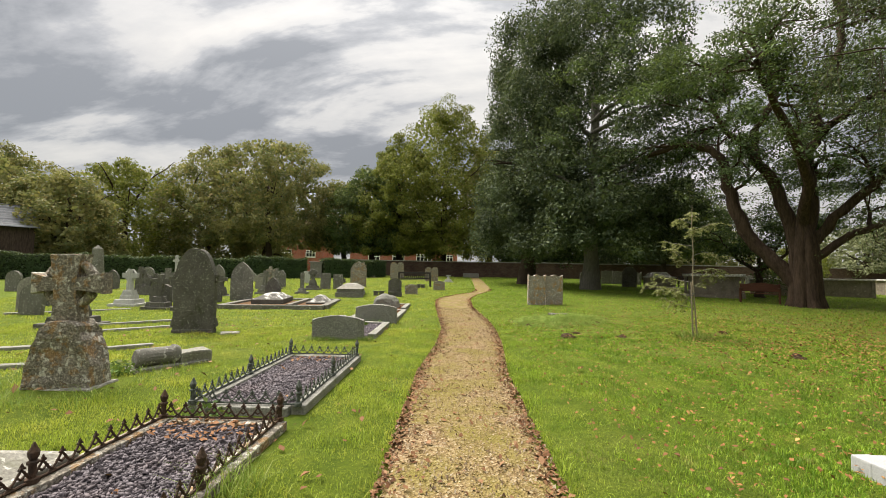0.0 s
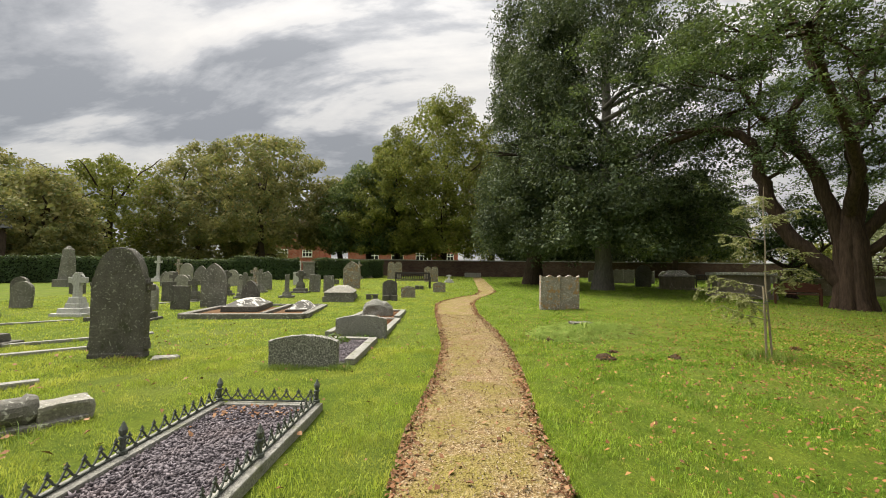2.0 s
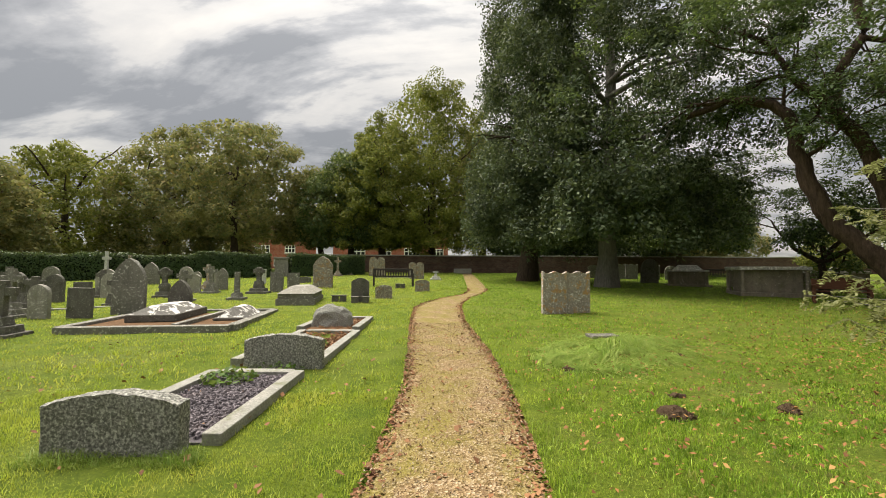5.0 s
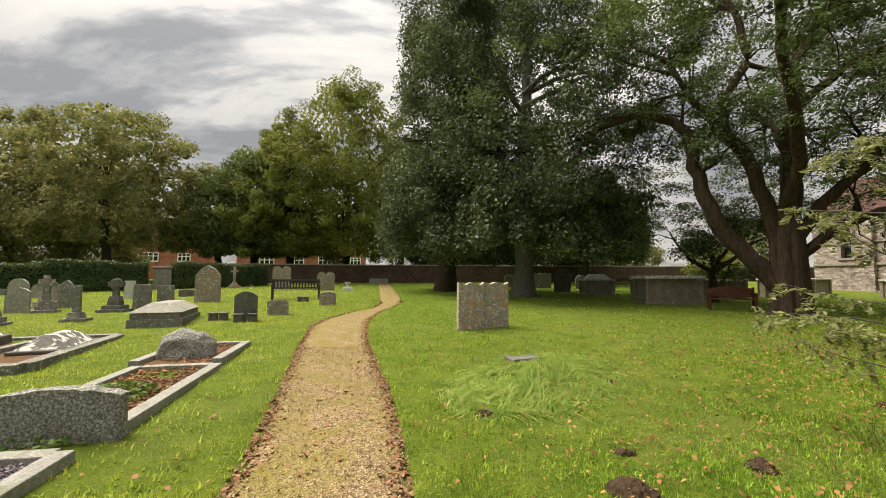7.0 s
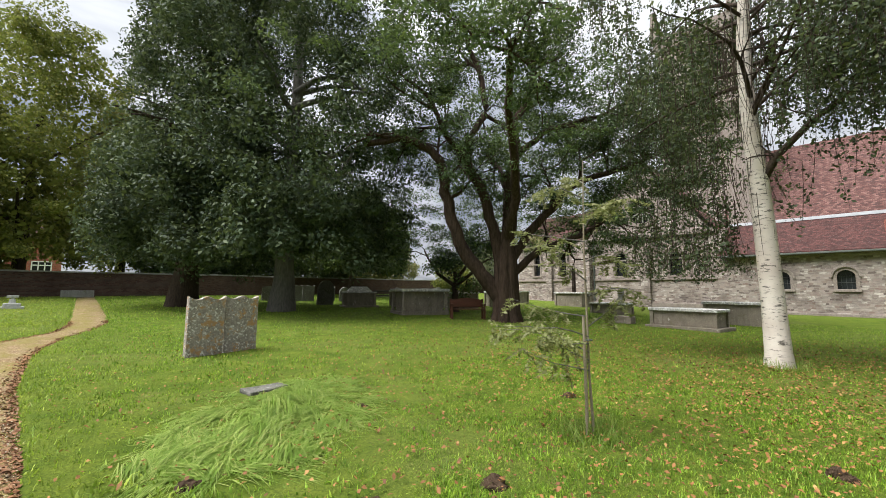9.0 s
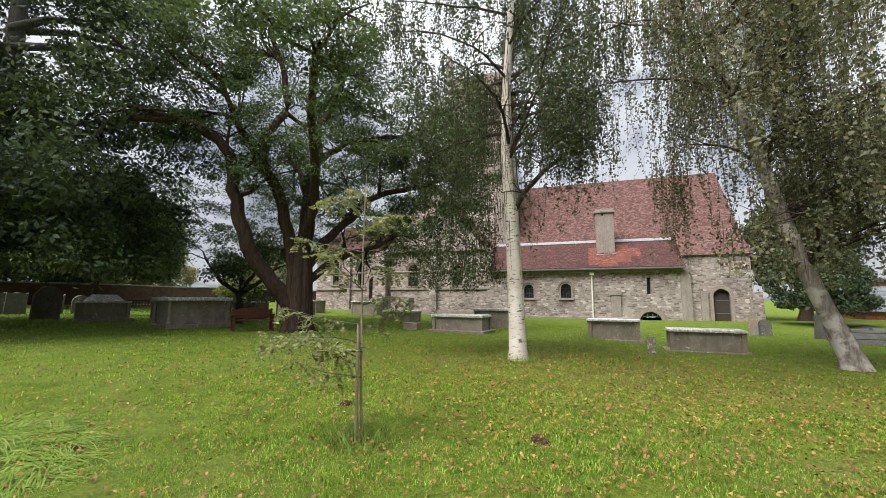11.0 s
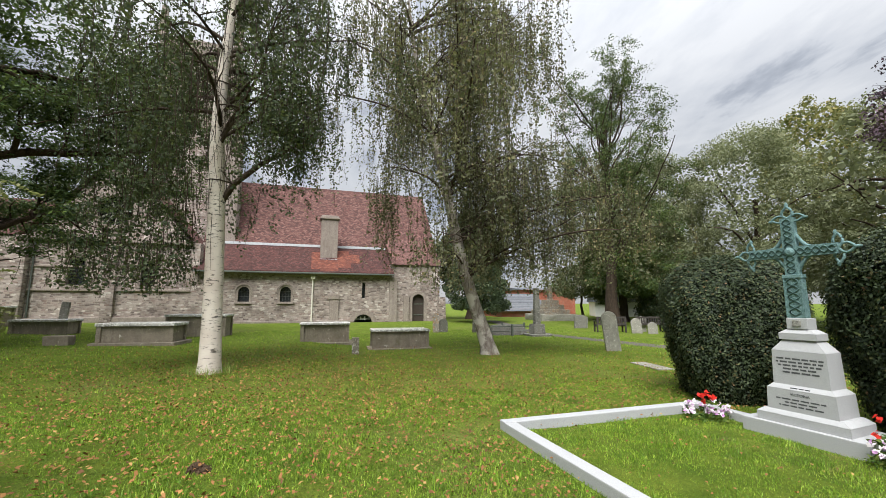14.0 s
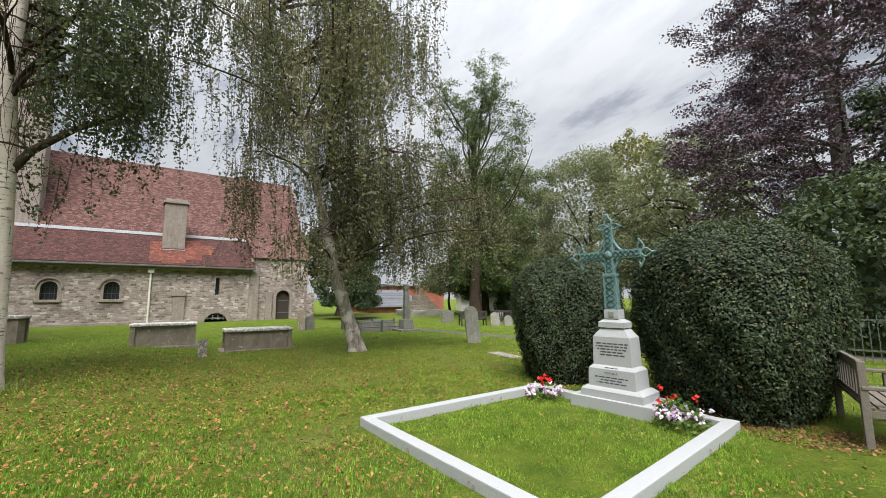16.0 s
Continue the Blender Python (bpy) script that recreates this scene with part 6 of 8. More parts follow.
        out.append(([(cx + c * (0.16 + 0.07 * u), -0.01, cz + s * (0.16 + 0.07 * u)) for u in (0, 0.5, 1)], [0.018, 0.022, 0.008]))
        part("finial", tube_mesh("finial", out, M_COPPER, 6), M_COPPER, t, "openwork bronze trefoil end")
    trefoil(0.46, CZ, 0.0)
    trefoil(-0.46, CZ, math.pi)
    trefoil(0.0, 2.74, math.pi / 2)
    # inscription on the face towards the lawn
    def letters(text, size, z, y, parent):
        cu = bpy.data.curves.new("inscription", "FONT")
        cu.body, cu.size, cu.align_x, cu.extrude = text, size, "CENTER", 0.002
        cu.materials.append(M_INK)
        ob = new("inscription", cu)
        ob.parent = parent
        ob.matrix_local = pose(0, y, z, 90, 0, 180)
    letters("ADMIRAL OF THE FLEET", 0.046, 1.155, 0.1295 - 0.0137, die)
    letters("VICTORIA", 0.05, 0.60, 0.186, low)
    for z, w in ((1.108, 0.56), (1.06, 0.54), (1.012, 0.5), (0.964, 0.38), (0.916, 0.44)):
        bm = bmesh.new()
        x = -w / 2
        rng = random.Random(int(z * 1000))
        while x < w / 2:
            ln = rng.uniform(0.04, 0.1)
            box(bm, x, min(x + ln, w / 2), 0.11, 0.1224 + (1.22 - z) * 0.0158 + 0.002, z - 0.012, z + 0.012)
            x += ln + 0.018
        part("inscription_line", bm, M_INK, die)
    for z, w in ((0.70, 0.22), (0.545, 0.56), (0.50, 0.36), (0.455, 0.5)):
        bm = bmesh.new()
        x = -w / 2
        rng = random.Random(int(z * 1000))
        while x < w / 2:
            ln = rng.uniform(0.04, 0.1)
            box(bm, x, min(x + ln, w / 2), 0.10 if z > 0.69 else 0.16, 0.168 if z > 0.69 else 0.1825 + (0.68 - z) * 0.025 + 0.002, z - 0.01, z + 0.01)
            x += ln + 0.018
        part("inscription_line", bm, M_INK, low)


royal_grave()


# ---- outbuildings seen past the trees ----
def low_building(x, y, rz, w, d, h, rise, wall, roof, label):
    t = thing("outbuilding", label, "building", pose(x, y, hz(x, y) - 0.1, 0, 0, rz), "buildings beyond the churchyard")
    part("wall", boxed(-w / 2, w / 2, -d / 2, d / 2, 0, h), wall, t)
    bm = bmesh.new()
    p = [(-d / 2 - 0.3, h - 0.05), (0, h + rise), (d / 2 + 0.3, h - 0.05)]
    a, b = [bm.verts.new((-w / 2 - 0.2, yy, z)) for yy, z in p], [bm.verts.new((w / 2 + 0.2, yy, z)) for yy, z in p]
    bm.faces.new(a[::-1])
    bm.faces.new(b)
    for i in range(3):
        bm.faces.new((a[i], a[(i + 1) % 3], b[(i + 1) % 3], b[i]))
    part("roof", bm, roof, t)
    return t


low_building(39.5, -14.2, 90, 5.0, 5.0, 0.7, 1.7, M_BRICK, M_ROOF_SLATE, "low red brick outbuilding with grey slate roof")
low_building(46.0, -21.0, 90, 7.0, 6.0, 3.0, 0.3, M_BRICK, M_ROOF_SLATE, "tall plain red brick building behind trees")
low_building(36.0, -24.5, 60, 5.0, 4.0, 1.6, 1.6, M_WHITE, M_ROOF_SLATE, "small white walled building with slate roof")
low_building(-32.7, 26.2, 60, 6.0, 4.5, 3.6, 1.7, M_BARK, M_ROOF_SLATE, "dark timber shed with slate roof behind the hedge")

# ---- trees ----
def leaf_mesh(name, centres, normals, size, material, seed, slim=0.55, spread=0.8):
    """Many small leaves: a bent rhombus each, at centres, facing roughly along normals."""
    rng = np.random.default_rng(seed)
    n = len(centres)
    nrm = normals + rng.normal(0, spread, (n, 3))
    nrm /= np.linalg.norm(nrm, axis=1)[:, None] + 1e-9
    t = rng.normal(0, 1, (n, 3))
    u = np.cross(nrm, t)
    u /= np.linalg.norm(u, axis=1)[:, None] + 1e-9
    w = np.cross(nrm, u)
    s = size * rng.uniform(0.6, 1.35, n)[:, None]
    P = np.stack([centres - u * s * 0.5, centres - w * s * slim * 0.5 + nrm * s * 0.08, centres + u * s * 0.5, centres + w * s * slim * 0.5 + nrm * s * 0.08], 1).reshape(-1, 3)
    F = np.arange(n * 4).reshape(n, 4)
    return fast_mesh(name, P, F, material)


def lumps(rng, centres, radii, per, flat=0.7, shell=0.55):
    """Leaf places in and on lumps of foliage; returns places and outward directions."""
    centres, radii = np.asarray(centres, float), np.asarray(radii, float)
    k = np.repeat(np.arange(len(centres)), per)
    d = rng.normal(0, 1, (len(k), 3))
    d /= np.linalg.norm(d, axis=1)[:, None]
    r = radii[k] * (shell + (1.12 - shell) * rng.random(len(k)) ** 0.6)
    off = d * r[:, None]
    off[:, 2] *= flat
    return centres[k] + off, d


def branch(rng, start, way, length, radius, bends=6, wander=0.22, rise=0.0, end=0.25):
    """A wandering limb: points and radii."""
    pts, d = [np.array(start, float)], np.array(way, float)
    d /= np.linalg.norm(d)
    for i in range(bends):
        d = d + rng.normal(0, wander, 3) + np.array([0, 0, rise])
        d /= np.linalg.norm(d)
        pts.append(pts[-1] + d * length / bends)
    return np.array(pts), radius * np.linspace(1, end, bends + 1)


def limb_set(rng, main, forks, length, radius, spread=0.9, up=0.25, levels=2):
    """Side branches off main limbs; returns all lines and the outer places."""
    lines, tips = list(main), []
    current = list(main)
    for level in range(levels):
        nxt = []
        for pts, rad in current:
            for _ in range(forks):
                k = rng.integers(max(1, len(pts) // 3), len(pts))
                base = pts[k] - pts[k - 1]
                way = base / (np.linalg.norm(base) + 1e-9) + rng.normal(0, spread, 3) + np.array([0, 0, up])
                b = branch(rng, pts[k], way, length * rng.uniform(0.6, 1.2) * 0.62 ** level, max(0.012, min(radius * 0.55 ** level, rad[k] * 0.7)), 6, 0.28)
                nxt.append(b)
                tips += [b[0][-1], b[0][len(b[0]) // 2], b[0][-2]]
        lines += nxt
        current = nxt
    return lines, np.array(tips)


def flared(x, y, top, r, lean=(0, 0), bends=8, seed=1, wob=0.05):
    """A trunk with a flared foot."""
    rng = np.random.default_rng(seed)
    z0 = hz(x, y) - 0.15
    zs = np.linspace(0, 1, bends + 1)
    pts = np.array([(x + lean[0] * s + rng.normal(0, wob) * (s > 0.05), y + lean[1] * s + rng.normal(0, wob) * (s > 0.05), z0 + top * s) for s in zs])
    rad = r * (1 - 0.55 * zs) * (1 + 0.55 * np.exp(-zs * 14))
    return pts, rad


def tree_thing(name, x, y, label, category="tree", group=""):
    return thing(name, label, category, pose(0, 0, 0), group)


def finish_tree(t, lines, bark_mat, crown, sides=8, stems=1):
    part("trunk", tube_mesh("trunk", lines[:stems], bark_mat, sides), bark_mat, t)
    tagged(part("branchwork", tube_mesh("branchwork", lines[stems:], bark_mat, max(4, sides - 3)), bark_mat, t), kind="stuff")
    tagged(part("crown", crown, None, t), kind="stuff")


def round_tree(x, y, tall, wide, material, label, seed, trunk_r=0.35, clear=1.0, n=9000, leaf=0.27, lump=1.05, bark_mat=None, squash=1.0, top_heavy=0.5, group="trees along the boundary", ragged=0.15):
    """A tree with a full crown made of many lumps of leaves with gaps between."""
    rng = np.random.default_rng(seed)
    g = hz(x, y)
    t = tree_thing("tree", x, y, label, group=group)
    main = [flared(x, y, tall * 0.62, trunk_r, (rng.normal(0, 0.3), rng.normal(0, 0.3)), seed=seed)]
    for k in range(7):
        a = rng.uniform(0, 2 * np.pi)
        z = g + clear + (tall - clear) * rng.uniform(0.05, 0.5)
        main.append(branch(rng, (x, y, z), (math.cos(a), math.sin(a), 0.7), wide * 0.55, trunk_r * 0.38, 6, 0.2))
    # a domed crown: lumps of leaves all through it, thickest towards the outside
    high = tall - clear
    m = max(60, int(1.3 * wide * high / lump ** 1.4))
    u = 1 - rng.random(m) ** 0.8
    u[: m // 6] = rng.uniform(0, 0.25, m // 6)
    ang = rng.uniform(0, 2 * np.pi, m)
    ph = rng.uniform(0, 6.28, 4)

    def reach(v, ang):
        body = np.sqrt(np.clip(1 - (np.clip(v - 0.28, 0, 1) / 0.74) ** 2.0, 0.0, 1)) * (0.86 + 0.14 * np.clip(v / 0.28, 0, 1))
        return body * (1 + 0.09 * np.sin(2 * ang + ph[0] + 3 * v) + 0.07 * np.sin(3 * ang + ph[1] - 4 * v) + 0.05 * np.sin(5 * ang + ph[2] + 7 * v))
    rl = lump * rng.uniform(0.45, 1.0, m)
    deep = np.where(rng.random(m) < 0.7, rng.uniform(0.92, 1.0, m), np.sqrt(rng.random(m)))
    out = np.maximum(0.0, reach(u, ang) * wide / 2 * deep - rl * 0.45) + ragged * 0.28 * np.abs(rng.normal(0, 1, m)) * (rng.random(m) < 0.3)
    zz = g + clear + 0.35 + u * (high - 1.0 - lump * 0.35) + ragged * 0.2 * rng.normal(0, 1, m)
    c = np.stack([x + out * np.cos(ang), y + out * np.sin(ang), zz], 1)
    P, N = lumps(rng, c, rl, max(1, int(n * 2.3) // m), 0.75 * squash, 0.3)
    crown = leaf_mesh("crown", P, N + np.array([0, 0, 0.45]), leaf * 0.85, material, seed, 0.55, 0.9)
    # deep inside the leaves are packed
    k = n // 3
    v, ai, q = rng.random(k) ** 1.1 * 0.95, rng.uniform(0, 2 * np.pi, k), np.sqrt(rng.random(k)) * 0.86
    ri = reach(v, ai) * wide / 2 * q
    I = np.stack([x + ri * np.cos(ai), y + ri * np.sin(ai), g + clear + 0.3 + v * (high - 1.2)], 1)
    heart = leaf_mesh("heart", I, rng.normal(0, 1, I.shape), leaf * 1.45, material, seed + 1, 0.7, 0.9)
    finish_tree(t, main, bark_mat or M_BARK, crown)
    tagged(part("inner_crown", heart, None, t), kind="stuff")
    return t


# lime trees behind the hedge, and the belt by the houses
round_tree(-39, 30, 11.6, 13, M_LIME, "broad green lime tree behind the hedge", 11, n=11000)
round_tree(-31, 31.5, 8.8, 8.5, M_LIME, "smaller ragged green tree behind the hedge", 12, n=8000, ragged=1.0)
round_tree(-33, 40, 12.0, 12.5, M_YLIME, "rounded lime tree with yellowing leaves", 13, n=11000)
round_tree(-27.0, 44, 14.4, 11, M_LIME, "rounded dull green lime tree", 14, n=11000)
round_tree(-19.5, 43, 15.4, 13.5, M_LIME, "tall rounded dull green lime tree", 15, n=17000, clear=2.8)
round_tree(-44, 38, 13, 11, M_LIME, "broad green tree behind the hedge", 16, n=9000)
round_tree(-23.5, 50, 13, 9, M_LIME, "dull green tree in the far row", 17, n=7000)
round_tree(-12.3, 46, 11.5, 9, M_LIME, "dark green tree by the houses", 18, n=8000, clear=2.6)
round_tree(-8.6, 43.5, 12.5, 9.5, M_ASH, "dark green tree with low branches", 19, n=10000, clear=2.0)
round_tree(-5.6, 43.2, 14.6, 10.5, M_YLIME, "yellow-green feathery tree beyond the wall", 20, n=17000, clear=2.0, ragged=2.0, leaf=0.24)
round_tree(-0.8, 44.0, 19.6, 13.0, M_YLIME, "tall yellow-green tree beyond the wall", 21, n=24000, clear=2.0, ragged=2.2, leaf=0.24)
round_tree(4.5, 46.5, 15.5, 9, M_LIME, "dark green tree beyond the wall", 22, n=11000, clear=2.8)
round_tree(9, 46.5, 12, 9, M_CEDAR, "dark green tree beyond the wall", 29, n=9000, clear=0.6)
round_tree(18.5, 46, 11.5, 9, M_OAK, "dark evergreen tree beyond the wall", 30, n=9000, clear=0.5)
round_tree(13.5, 47, 12, 10, M_CEDAR, "dark green tree beyond the far wall", 23, n=9000, clear=0.6)
round_tree(25, 46.5, 7.0, 8, M_LIME, "green tree beyond the far wall", 24, n=8000, clear=1.2)
round_tree(19.5, 37.5, 10.0, 10.5, M_ASH, "spreading green tree before the far wall", 25, n=15000, clear=2.0, leaf=0.26, trunk_r=0.25, ragged=1.2)
round_tree(44, 44, 7, 8, M_OLIVE, "distant olive green trees", 26, n=5000, clear=0.8)
round_tree(33, 52, 8, 9, M_LIME, "distant green tree beyond the wall", 27, n=5000, clear=0.8)
round_tree(30.5, 36, 4.2, 4.0, M_YLIME, "yellow-green bush by the far wall", 28, n=3500, clear=0.3, leaf=0.18, lump=0.7, trunk_r=0.1)


# the dark evergreen oak, low hanging skirts
def evergreen_oak():
    rng = np.random.default_rng(31)
    x, y = 5.6, 29.6
    t = tree_thing("evergreen_oak", x, y, "tall dark evergreen oak with drooping skirts of leaves")
    g = hz(x, y)
    main = [flared(x, y, 15, 0.5, (0.6, 0.2), seed=31)]
    for k in range(12):
        a = rng.uniform(0, 2 * np.pi)
        main.append(branch(rng, (x + 0.2, y, g + rng.uniform(2.6, 11)), (math.cos(a), math.sin(a), 0.5), 3.6, 0.17, 7, 0.2, -0.03))
    c, r = [], []
    for _ in range(330):
        a = rng.uniform(0, 2 * np.pi)
        s = rng.random()
        rad = (3.5 - 0.9 * s) * rng.uniform(0.7, 1.0)
        z = 3.0 + 15.5 * s
        if rng.random() < 0.35:
            z = rng.uniform(2.8, 7.5)
            rad = 3.6 * rng.uniform(0.85, 1.08)
        if rng.random() < 0.14:
            rad *= rng.uniform(1.1, 1.28)
        c.append((x + 0.4 + rad * math.cos(a), y + rad * math.sin(a), g + z))
        r.append(rng.uniform(0.55, 1.05))
    P, N = lumps(rng, c, r, 310, 1.2, 0.35)
    finish_tree(t, main, M_BARK, leaf_mesh("crown", P, N + np.array([0, 0, 0.2]), 0.20, M_OAK, 31, 0.45))


evergreen_oak()


# the tall tree with the grey trunk beside it
def grey_trunk_tree():
    rng = np.random.default_rng(33)
    x, y = 8.7, 25.2
    t = tree_thing("tree", x, y, "large dark green tree with a stout grey trunk")
    g = hz(x, y)
    main = [flared(x, y, 14, 0.46, (0.5, 0.3), seed=33)]
    for k in range(14):
        a = rng.uniform(0, 2 * np.pi)
        main.append(branch(rng, (x + 0.2, y + 0.1, g + rng.uniform(3.2, 11)), (math.cos(a), math.sin(a), 0.45), rng.uniform(3, 5), 0.17, 7, 0.2))
    c, r = [], []
    for _ in range(400):
        a = rng.uniform(0, 2 * np.pi)
        s = rng.random()
        rad = (6.3 - 3.0 * abs(s - 0.4)) * math.sqrt(rng.random())
        c.append((x + 0.5 + rad * math.cos(a), y + rad * math.sin(a), g + 2.9 + 16.0 * s - 0.045 * rad * rad))
        r.append(rng.uniform(0.6, 1.15))
    # low boughs hang round the trunk
    for _ in range(70):
        a, rad = rng.uniform(0, 2 * np.pi), rng.uniform(1.2, 5.0)
        c.append((x + 0.4 + rad * math.cos(a), y + rad * math.sin(a), g + rng.uniform(2.9, 4.8)))
        r.append(rng.uniform(0.4, 0.75))
    P, N = lumps(rng, c, r, 245, 0.85, 0.35)
    finish_tree(t, main, M_BARK_GREY, leaf_mesh("crown", P, N + np.array([0, 0, 0.4]), 0.19, M_OAK, 33, 0.5))


grey_trunk_tree()


# the great spreading tree with several twisting limbs
def great_tree():
    rng = np.random.default_rng(35)
    x, y = 14.5, 16.8
    t = tree_thing("great_tree", x, y, "huge spreading tree with twisting dark limbs and fluted trunk")
    g = hz(x, y)
    e = np.array([0.78, -0.62])      # across, as seen from the lawn

    def at(side, z, depth=0.0):
        return (x + e[0] * side + 0.62 * depth, y + e[1] * side + 0.78 * depth, g + z)
    main = []
    for k in range(7):
        a = 2 * math.pi * k / 7
        ox, oy = 0.26 * math.cos(a), 0.26 * math.sin(a)
        main.append((np.array([(x + ox * 2.0, y + oy * 2.0, g - 0.15), (x + ox * 1.25, y + oy * 1.25, g + 0.35), (x + ox, y + oy, g + 1.2), (x + ox * 0.9, y + oy * 0.9, g + 2.4), (x + ox * 0.5, y + oy * 0.5, g + 3.6)]), np.array([0.22, 0.26, 0.28, 0.25, 0.16])))
    limbs = [
        ([at(-0.25, 0.9), at(-0.8, 1.7), at(-1.7, 2.6), at(-2.2, 3.9), at(-2.5, 5.2), at(-2.6, 6.4), at(-3.2, 7.2), at(-4.4, 7.5), at(-5.8, 7.2)], 0.34),
        ([at(-0.2, 2.2), at(-0.5, 4.0), at(-1.0, 5.4), at(-1.6, 6.4), at(-1.5, 7.6), at(-0.7, 8.7), at(-1.0, 10.5), at(-1.6, 12)], 0.27),
        ([at(0.1, 3.0), at(0.3, 4.4), at(0.1, 5.9), at(0.6, 7.0), at(0.4, 8.3), at(1.2, 9.6), at(1.5, 11.5), at(1.1, 13)], 0.27),
        ([at(0.3, 2.6), at(1.0, 3.6), at(1.9, 4.6), at(2.8, 5.6), at(4.2, 6.2), at(5.8, 6.7), at(7.2, 7.4)], 0.22),
        ([at(0.4, 2.0), at(1.3, 2.9), at(2.2, 3.2), at(3.3, 3.6), at(4.6, 4.3)], 0.18),
        ([at(0.0, 3.4, -0.2), at(0.2, 5.0, -1.2), at(-0.4, 6.6, -2.8), at(-1.0, 7.6, -4.6), at(-1.2, 8.0, -6.2)], 0.22),
        ([at(0.1, 3.6, 0.2), at(0.4, 5.6, 1.2), at(0.4, 7.2, 2.6), at(0.0, 8.4, 4.2)], 0.22),
        ([at(-1.5, 6.6), at(-2.6, 7.8), at(-3.2, 9.4), at(-4.5, 10.4)], 0.15),
        ([at(0.6, 7.0), at(2.0, 8.2), at(3.8, 8.6), at(5.4, 9.4)], 0.15),
    ]
    for pts, r in limbs:
        pts = np.array(pts)
        s = np.linspace(0, len(pts) - 1, len(pts) * 3)
        pts = np.stack([np.interp(s, np.arange(len(pts)), pts[:, k]) for k in range(3)], 1)
        pts[1:-1] = (pts[:-2] + pts[1:-1] * 2 + pts[2:]) / 4 + rng.normal(0, 0.035, (len(pts) - 2, 3))
        main.append((pts, r * np.linspace(1, 0.35, len(pts))))
    lines, tips = limb_set(rng, main[7:], 5, 2.6, 0.09, 0.8, 0.12, 2)
    c = tips + rng.normal(0, 0.3, tips.shape)
    c = c[(c[:, 2] > g + 3.0) & (rng.random(len(c)) < 0.72)]
    extra = []
    for _ in range(150):
        a = rng.uniform(0, 2 * np.pi)
        rad = 10.4 * math.sqrt(rng.random())
        top = 15.5 - 0.05 * rad * rad
        extra.append((x + rad * math.cos(a), y + rad * math.sin(a), g + rng.uniform(6.2, 8.6) + (top - 8.0) * rng.random()))
    # drooping outer boughs on the side of the far wall and the church
    for _ in range(260):
        side, depth = rng.uniform(-9.5, 8.5), rng.uniform(3.5, 9.0)
        extra.append(at(side, rng.uniform(3.4, 7.2), depth))
    # long hanging sprays reaching towards the birch
    for _ in range(170):
        side = rng.uniform(3.5, 9.5)
        extra.append(at(side, rng.uniform(4.6, 10.5) + 0.12 * (side - 6), rng.uniform(-2.5, 2.5)))
    c = np.concatenate([c, np.array(extra)])
    P, N = lumps(rng, c, rng.uniform(0.4, 0.85, len(c)), 135, 0.36, 0.2)
    finish_tree(t, main[:7] + lines, M_BARK_RED, leaf_mesh("crown", P, N * 0.4 + np.array([0, 0, 0.9]), 0.138, M_CEDAR, 35, 0.42, 0.6), 9, 7)


great_tree()


# a small forked tree behind the table tomb
def forked_tree():
    rng = np.random.default_rng(37)
    x, y = 16.0, 21.2
    t = tree_thing("tree", x, y, "small forked tree behind the table tomb")
    g = hz(x, y)
    main = [flared(x, y, 2.2, 0.2, (0.0, 0.0), seed=37)]
    for sx, ln in ((-1, 2.6), (1, 2.4), (0.2, 2.6)):
        main.append(branch(rng, (x, y, g + 1.3), (sx * 0.75, -sx * 0.6, 0.75), ln, 0.12, 7, 0.15))
    lines, tips = limb_set(rng, main[1:], 4, 1.6, 0.05, 0.8, 0.15, 2)
    P, N = lumps(rng, tips, rng.uniform(0.35, 0.7, len(tips)), 45, 0.6)
    finish_tree(t, [main[0]] + lines, M_BARK, leaf_mesh("crown", P, N + np.array([0, 0, 0.6]), 0.14, M_CEDAR, 37, 0.5))


forked_tree()


# ---- weeping birches ----
def strands(rng, tops, lengths, per_m, swing=0.16):
    """Leaves along hanging twigs; returns leaf places, directions and the twig lines."""
    P, lines = [], []
    for top, ln in zip(tops, lengths):
        n = max(3, int(ln * per_m))
        s = np.sort(rng.random(n))
        drift = rng.normal(0, swing, 2)
        line = np.array([(top[0] + drift[0] * u * u * ln, top[1] + drift[1] * u * u * ln, top[2] - ln * u) for u in (0, 0.33, 0.66, 1.0)])
        lines.append((line, np.array([0.006, 0.005, 0.004, 0.002])))
        q = np.stack([np.interp(s, (0, 0.33, 0.66, 1.0), line[:, k]) for k in range(3)], 1)
        P.append(q + rng.normal(0, 0.055, q.shape))
    P = np.concatenate(P)
    N = rng.normal(0, 1, P.shape)
    return P, N, lines


